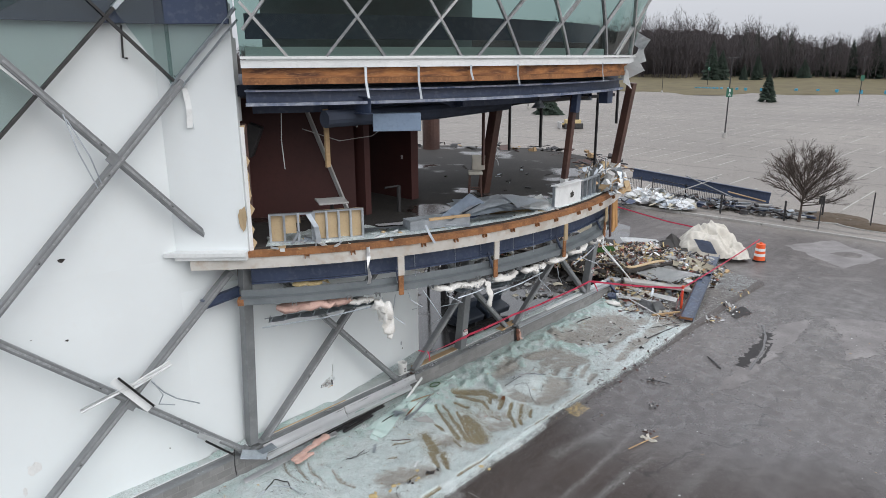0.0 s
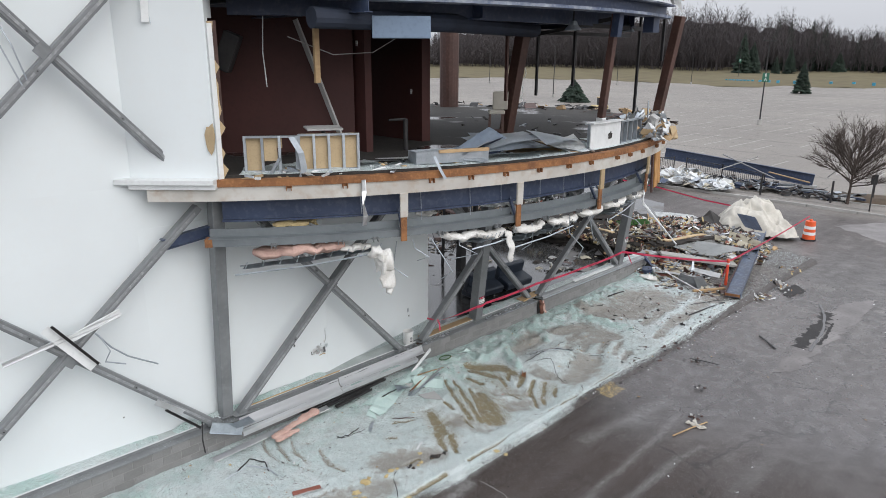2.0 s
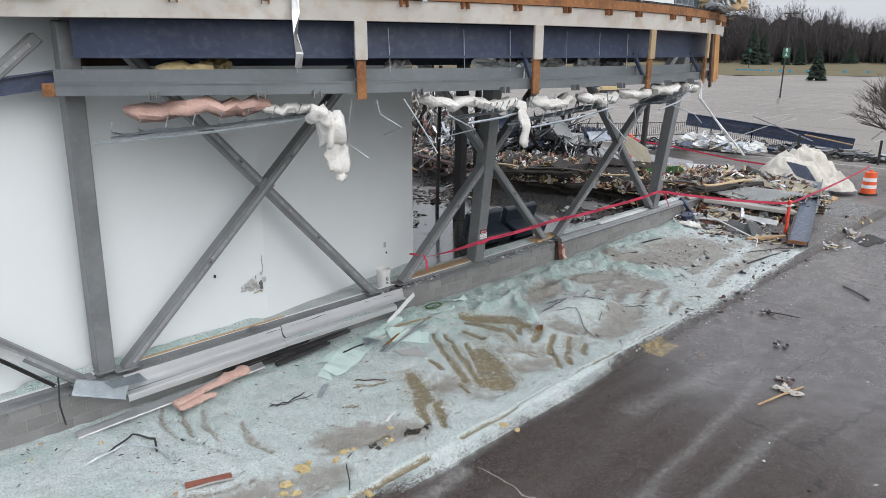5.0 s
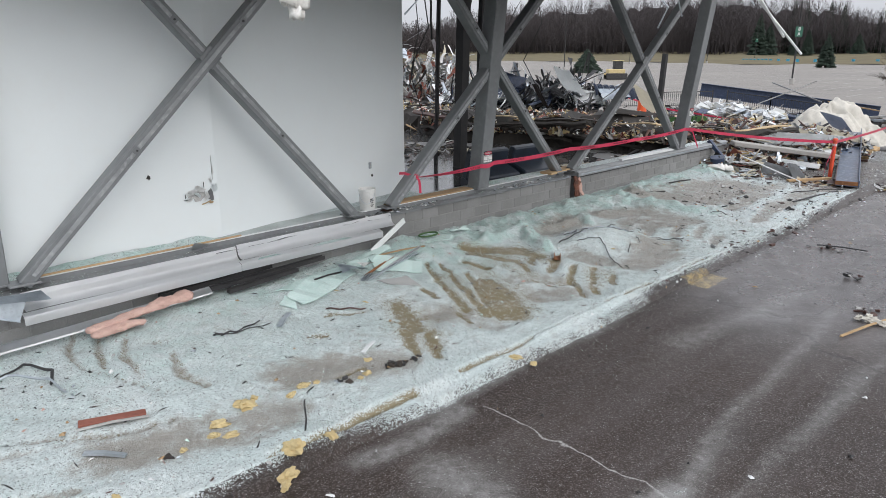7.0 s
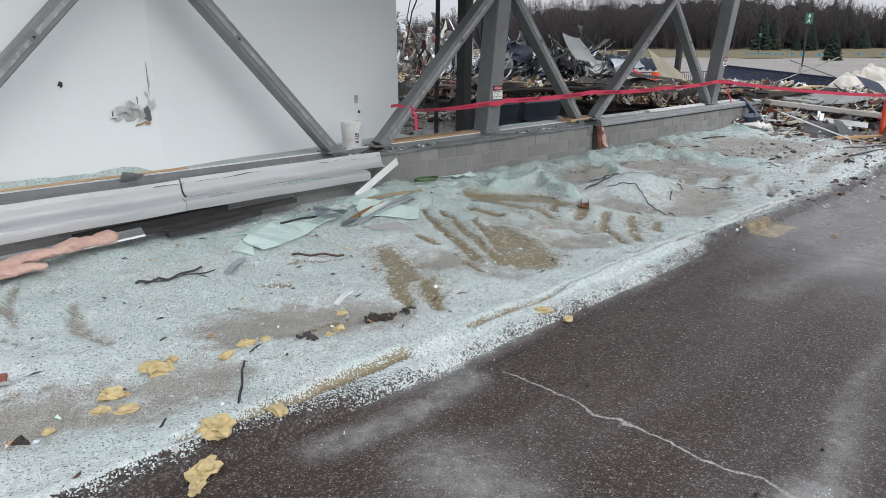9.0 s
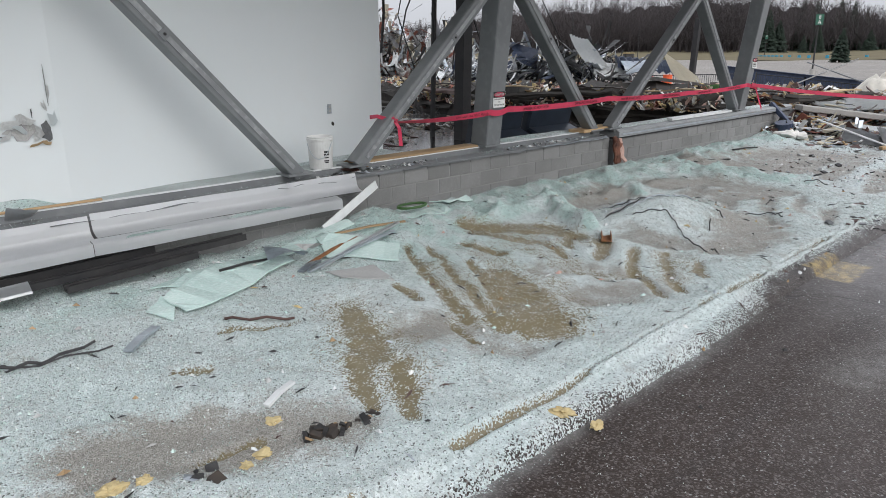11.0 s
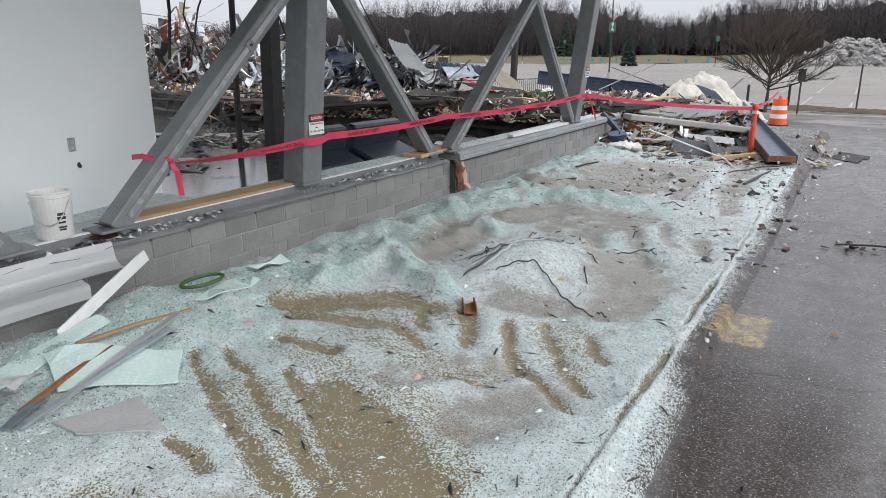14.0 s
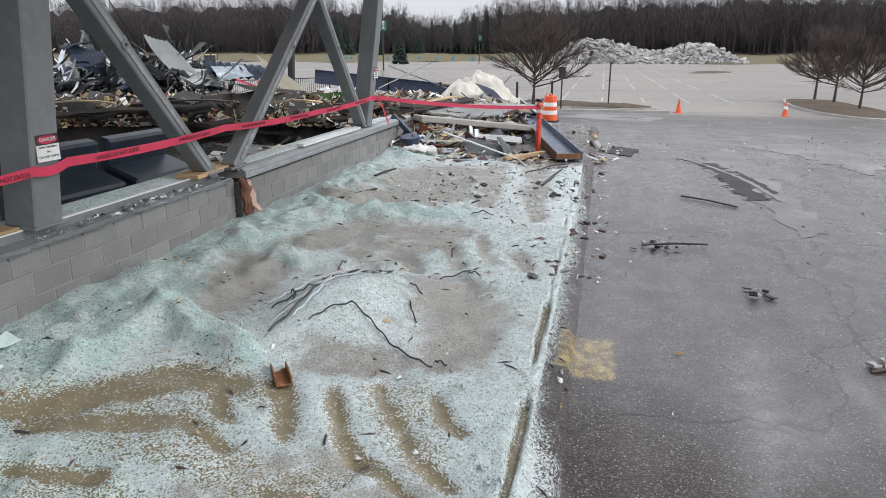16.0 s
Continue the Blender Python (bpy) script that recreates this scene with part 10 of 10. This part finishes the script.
spots = [(*P(10.5 + 0.62 * k, 3.95 + 0.3 * math.sin(k * 2.1), 0.12)[:], 0.55, 0.03) for k in range(13)] + [(*P(13.5 + 1.1 * k, 2.6 + 0.8 * math.sin(k * 1.7), 0.2)[:], 0.9, 0.03) for k in range(5)]
clutter("edge_twigs", spots, "dark strips, twigs and flakes strewn along the pavement's edge", "debris", 63, [M_DARK, M_BROWN, M_DARK, M_GYP, M_STEEL, M_WHITEMETAL], 170, (0.02, 0.13))
spots = [(*P(10.78, 6.05, 0.01)[:], 0.28, 0.05), (*P(12.4, 5.25, 0.01)[:], 0.3, 0.02), (*P(9.3, 6.72, 0.01)[:], 0.2, 0.03)]
clutter("drive_twigs", spots, "small tangle of dark strips on the drive", "debris", 64, [M_DARK, M_BROWN, M_GYP], 30, (0.04, 0.12))
spots = [(*P(3.15 + 0.12 * k, 3.56 + 0.03 * k, pz(3.3, 3.6))[:], 0.07, 0.02) for k in range(4)] + [(*P(2.48, 3.53, pz(2.5, 3.5))[:], 0.12, 0.02), (*P(0.56, 3.55, pz(0.5, 3.5))[:], 0.06, 0.02), (*P(-0.14, 4.2, pz(-0.1, 4.2))[:], 0.2, 0.04)]
clutter("dark_crumbs", spots, "dark rotten bits in a streak on the glass", "debris", 65, [M_CHAR, M_DARK, M_CHAR, M_WOOD], 60, (0.02, 0.07))


# loose bits all over the pavement, and crumbs of glass past counting
def scatter(n, seed, s_rng, d_rng, size, mats, label, category, name, weight=None, flat=0.012, level=None, aspect=(0.1, 0.75)):
    r = random.Random(seed)
    verts, faces, idx = [], [], []
    S, D = np.array([r.uniform(*s_rng) for _ in range(n)]), np.array([r.uniform(*d_rng) for _ in range(n)])
    Zs = level(S, D) if level else pave_height(S[None], D[None])[0]
    keep = weight(S, D) if weight else np.ones(n)
    for s, d, z, w in zip(S.tolist(), D.tolist(), Zs.tolist(), keep.tolist()):
        if r.random() > w:
            continue
        z = max(z, 0.005)
        c = P(s, d, z + flat * 0.4)
        a = r.uniform(0, 6.28)
        l, b = r.uniform(*size), r.uniform(*aspect)
        u, v = Vector((math.cos(a), math.sin(a), r.uniform(-0.3, 0.3))) * l / 2, Vector((-math.sin(a), math.cos(a), r.uniform(-0.3, 0.3))) * l * b / 2
        t = Vector((0, 0, flat * r.uniform(0.5, 1.3)))
        i = len(verts)
        k = r.randrange(len(mats))
        sides = 4 if n > 5000 else 7
        for q in range(sides):
            th, rr = 2 * math.pi * (q + r.uniform(-0.35, 0.35)) / sides, r.uniform(0.45, 1.1)
            verts.append(tuple(c + rr * (math.cos(th) * u + math.sin(th) * v)))
        verts.append(tuple(c + t))
        for q in range(sides):
            faces.append((i + q, i + (q + 1) % sides, i + sides))
            idx.append(k)
    me = bpy.data.meshes.new(name)
    me.from_pydata(verts, [], faces)
    for mt in mats:
        me.materials.append(mt)
    me.polygons.foreach_set("material_index", idx)
    me.update()
    return tagged(new(name, me), label, category, kind="stuff")


M_CRUMB = material("clear_green_glass_crumb", (0.62, 0.72, 0.68), (0.5, 0.62, 0.58), rough=0.15, big=8, fine=60, bump=0.0, rand=0.3, spec=0.8)
M_CRUMB2 = material("pale_glass_crumb", (0.74, 0.78, 0.76), (0.64, 0.69, 0.67), rough=0.2, big=8, fine=60, bump=0.0, rand=0.25, spec=0.8)
M_CRUMB3 = material("shaded_glass_crumb", (0.33, 0.4, 0.38), (0.26, 0.32, 0.3), rough=0.2, big=8, fine=60, bump=0.0, rand=0.3, spec=0.8)
not_mud = lambda s, d: (1.0 - 0.93 * np.clip(pave_mud(s[None], d[None])[0] * 1.6, 0, 1)) * (1.0 - 0.8 * np.clip(pave_grit(s[None], d[None])[0] * 1.3, 0, 1))
scatter(80000, 71, (1.5, 12.5), (0.15, 4.25), (0.007, 0.02), [M_CRUMB, M_CRUMB2, M_CRUMB3], "crumbs of tempered glass on the pavement", "glass crumbs", "glass_crumbs", not_mud, 0.009)
scatter(4200, 72, (-4, 20), (0.15, 4.25), (0.012, 0.036), [M_CRUMB, M_CRUMB2, M_CRUMB3], "larger flakes of tempered glass on the pavement", "glass crumbs", "glass_flakes", not_mud, 0.01)
scatter(15000, 73, (-3, 16), (4.15, 6.4), (0.006, 0.015), [M_CRUMB, M_CRUMB2, M_CRUMB2], "glass crumbs thinning out over the asphalt", "glass crumbs", "glass_spill", lambda s, d: np.exp(-(d - 4.15) / (0.2 + 0.13 * (s > 4))), 0.008)
lip_z = lambda s, d: 0.882 - 0.1 * d + 0.0 * s
scatter(3200, 79, (-10, 11.3), (0.0, 0.15), (0.006, 0.017), [M_CRUMB, M_CRUMB2, M_CRUMB3], "glass crumbs caught on the wall's steel lip", "glass crumbs", "lip_crumbs", lambda s, d: np.clip(0.35 + 1.2 * np.sin(s * 2.3) * np.sin(s * 0.9 + 1), 0.04, 1), 0.01, lip_z)
scatter(240, 80, (5.5, 11.3), (0.01, 0.16), (0.03, 0.14), [M_WHITEMETAL, M_GYP, M_ZINC, M_DARK, M_ZINC], "peeled paint and metal scraps along the wall's lip", "litter", "lip_litter", lambda s, d: np.clip(0.5 + np.sin(s * 1.9 + 2), 0.1, 1), 0.02, lip_z)
scatter(520, 74, (-4, 19), (0.3, 4.4), (0.03, 0.17), [M_DARK, M_DARK, M_BROWN, M_BLACKPLASTIC], "black rubber and twig bits on the pavement", "litter", "dark_litter", None, 0.012, None, (0.05, 0.25))
scatter(420, 75, (-4, 20), (0.3, 4.6), (0.02, 0.09), [M_WHITEMETAL, M_GYP, M_ZINC, M_SHEETGLASS, M_WHITEPAINT], "pale scraps on the pavement", "litter", "pale_litter", None, 0.02)
scatter(90, 76, (-2, 18), (0.3, 4.6), (0.03, 0.11), [M_WOOD, M_YELLOW, M_WOOD, M_PINK], "splinters and foam bits on the pavement", "litter", "tan_litter", None, 0.025)
scatter(260, 77, (-4, 30), (4.6, 14), (0.03, 0.11), [M_DARK, M_DARK, M_WHITEMETAL, M_WOOD], "scattered bits on the asphalt drive", "litter", "drive_litter", None, 0.02)
scatter(560, 78, (13, 22), (1.5, 4.7), (0.02, 0.09), [M_DARK, M_WHITEMETAL, M_BROWN, M_GYP, M_ZINC], "scraps thinning out from the heap", "litter", "heap_litter", None, 0.025)

# loose trims caught on the braces
for p, q, w, mt in ((P(-3.2, 0.3, 4.1), P(-2.5, 0.32, 3.14), 0.17, M_WHITEMETAL), (P(-3.1, 0.36, 4.14), P(-2.42, 0.36, 3.2), 0.05, M_DARK), (P(-3.9, 0.24, 3.62), P(-1.95, 0.32, 4.03), 0.08, M_ALU), (P(-2.9, 0.3, 3.78), P(-1.92, 0.34, 4.1), 0.13, M_WHITEMETAL), (P(-1.45, 0.3, 2.02), P(-0.95, 0.34, 1.6), 0.12, M_ALU), (P(-1.3, 0.34, 1.8), P(-0.62, 0.36, 1.12), 0.05, M_DARK), (P(-0.38, 0.32, 1.0), P(0.3, 0.42, 0.72), 0.24, M_ZINC)):
    bm = bmesh.new()
    section(bm, p, q, [(-w / 2, 0), (w / 2, 0), (w / 2, 0.05), (w / 2 - 0.01, 0.05), (w / 2 - 0.01, 0.01), (-w / 2 + 0.01, 0.01), (-w / 2 + 0.01, 0.05), (-w / 2, 0.05)], FN)
    bmesh.ops.recalc_face_normals(bm, faces=bm.faces)
    thing("loose_trim", bm, mt, "black rubber gasket strip caught on a brace" if mt == M_DARK else "bent aluminium mullion trim caught on a brace", "metal strip", "loose mullion trims")
for i, pts in enumerate((((-2.4, 0.34, 3.8), (-2.16, 0.36, 3.45), (-1.9, 0.4, 3.2), (-1.35, 0.38, 2.85)), ((-2.35, 0.34, 3.75), (-2.2, 0.4, 3.4), (-2.3, 0.36, 3.2), (-1.95, 0.38, 3.05)), ((-3.35, 0.2, 9.75), (-3.2, 0.28, 9.0), (-2.9, 0.25, 8.2)), ((-3.3, 0.2, 9.65), (-3.0, 0.3, 8.9), (-2.85, 0.28, 8.35)), ((-0.55, 0.3, 1.2), (-0.6, 0.35, 0.8), (-0.55, 0.3, 0.45)), ((-0.75, 0.1, 10.2), (-0.7, 0.2, 9.3), (-0.6, 0.15, 8.7)))):
    strand([P(*p) for p in pts], 0.015, M_ZINC if i != 4 else M_DARK, "bent loose strip hanging from a brace", "loose_strip", "metal strip", "loose mullion trims", 4)
ribbon([P(-0.8, 0.15, 10.15), P(-0.78, 0.22, 9.7), P(-0.8, 0.2, 9.3)], 0.14, M_WHITEMETAL, "torn white metal trim hanging from the glazing", across=FU)
sheet(P(0.3, 0.45, 0.9), 0.22, 0.6, FA + 0.3, 234, M_ZINC, "grey sheet-metal cap at the column's foot", 0.02, (0.3, 0.15), group="loose mullion trims")
ground_wire([(-0.6, 1.3, 0.04), (-0.1, 1.2, 0.08), (0.2, 1.5, 0.06), (0.25, 1.9, 0.03)], 0.014, M_ZINC, "bent grey strip lying on the glass")
# bolt plates and gussets on the braces
for s, z in ((2.87, 3.5), (-2.85, 3.35), (8.55, 3.3), (14.0, 3.3), (-2.55, 8.8)):
    bm = bmesh.new()
    box(bm, P(s, (0.43 if s > 0 else 0.25) if s < 6 else 0.31, z), (0.22, 0.02, 0.22), Matrix.Rotation(FA, 3, "Z") @ Matrix.Rotation(0.78, 3, "Y"))
    thing("gusset_plate", bevelled(bm, 0.004), M_STEEL, "grey steel gusset plate at a brace crossing", "gusset", "gusset plates")


# small loader far out on the lot
def loader(x, y):
    z = gz(x, y)
    ob = root("loader", (x, y, z), "yellow tracked loader parked on the lot", "loader")
    yel = M_YELLOW
    for name, off, size, mt in (("body", (0, 0, 1.1), (2.6, 1.6, 0.9), yel), ("cab", (0.3, 0, 2.1), (1.3, 1.3, 1.3), M_DARK), ("roof", (0.3, 0, 2.8), (1.5, 1.5, 0.12), yel), ("track", (0, 0.9, 0.5), (3.2, 0.5, 0.9), M_DARK), ("track", (0, -0.9, 0.5), (3.2, 0.5, 0.9), M_DARK), ("blade", (-2.2, 0, 0.6), (0.3, 2.6, 1.1), M_GYP), ("arm", (-1.5, 0, 0.8), (1.4, 0.3, 0.3), yel)):
        bm = bmesh.new()
        box(bm, Vector((x, y, z)) + Vector(off), size)
        under(name, bevelled(bm, 0.08), mt, ob)


loader(26, 117)

# ---- last: the blocks of the low wall, laid one by one ----
lay_blocks(WALL_BASE, -11, 11.36, 0.84)
lay_blocks(WALL_BASE_2, 11.58, 19.58, 0.80)
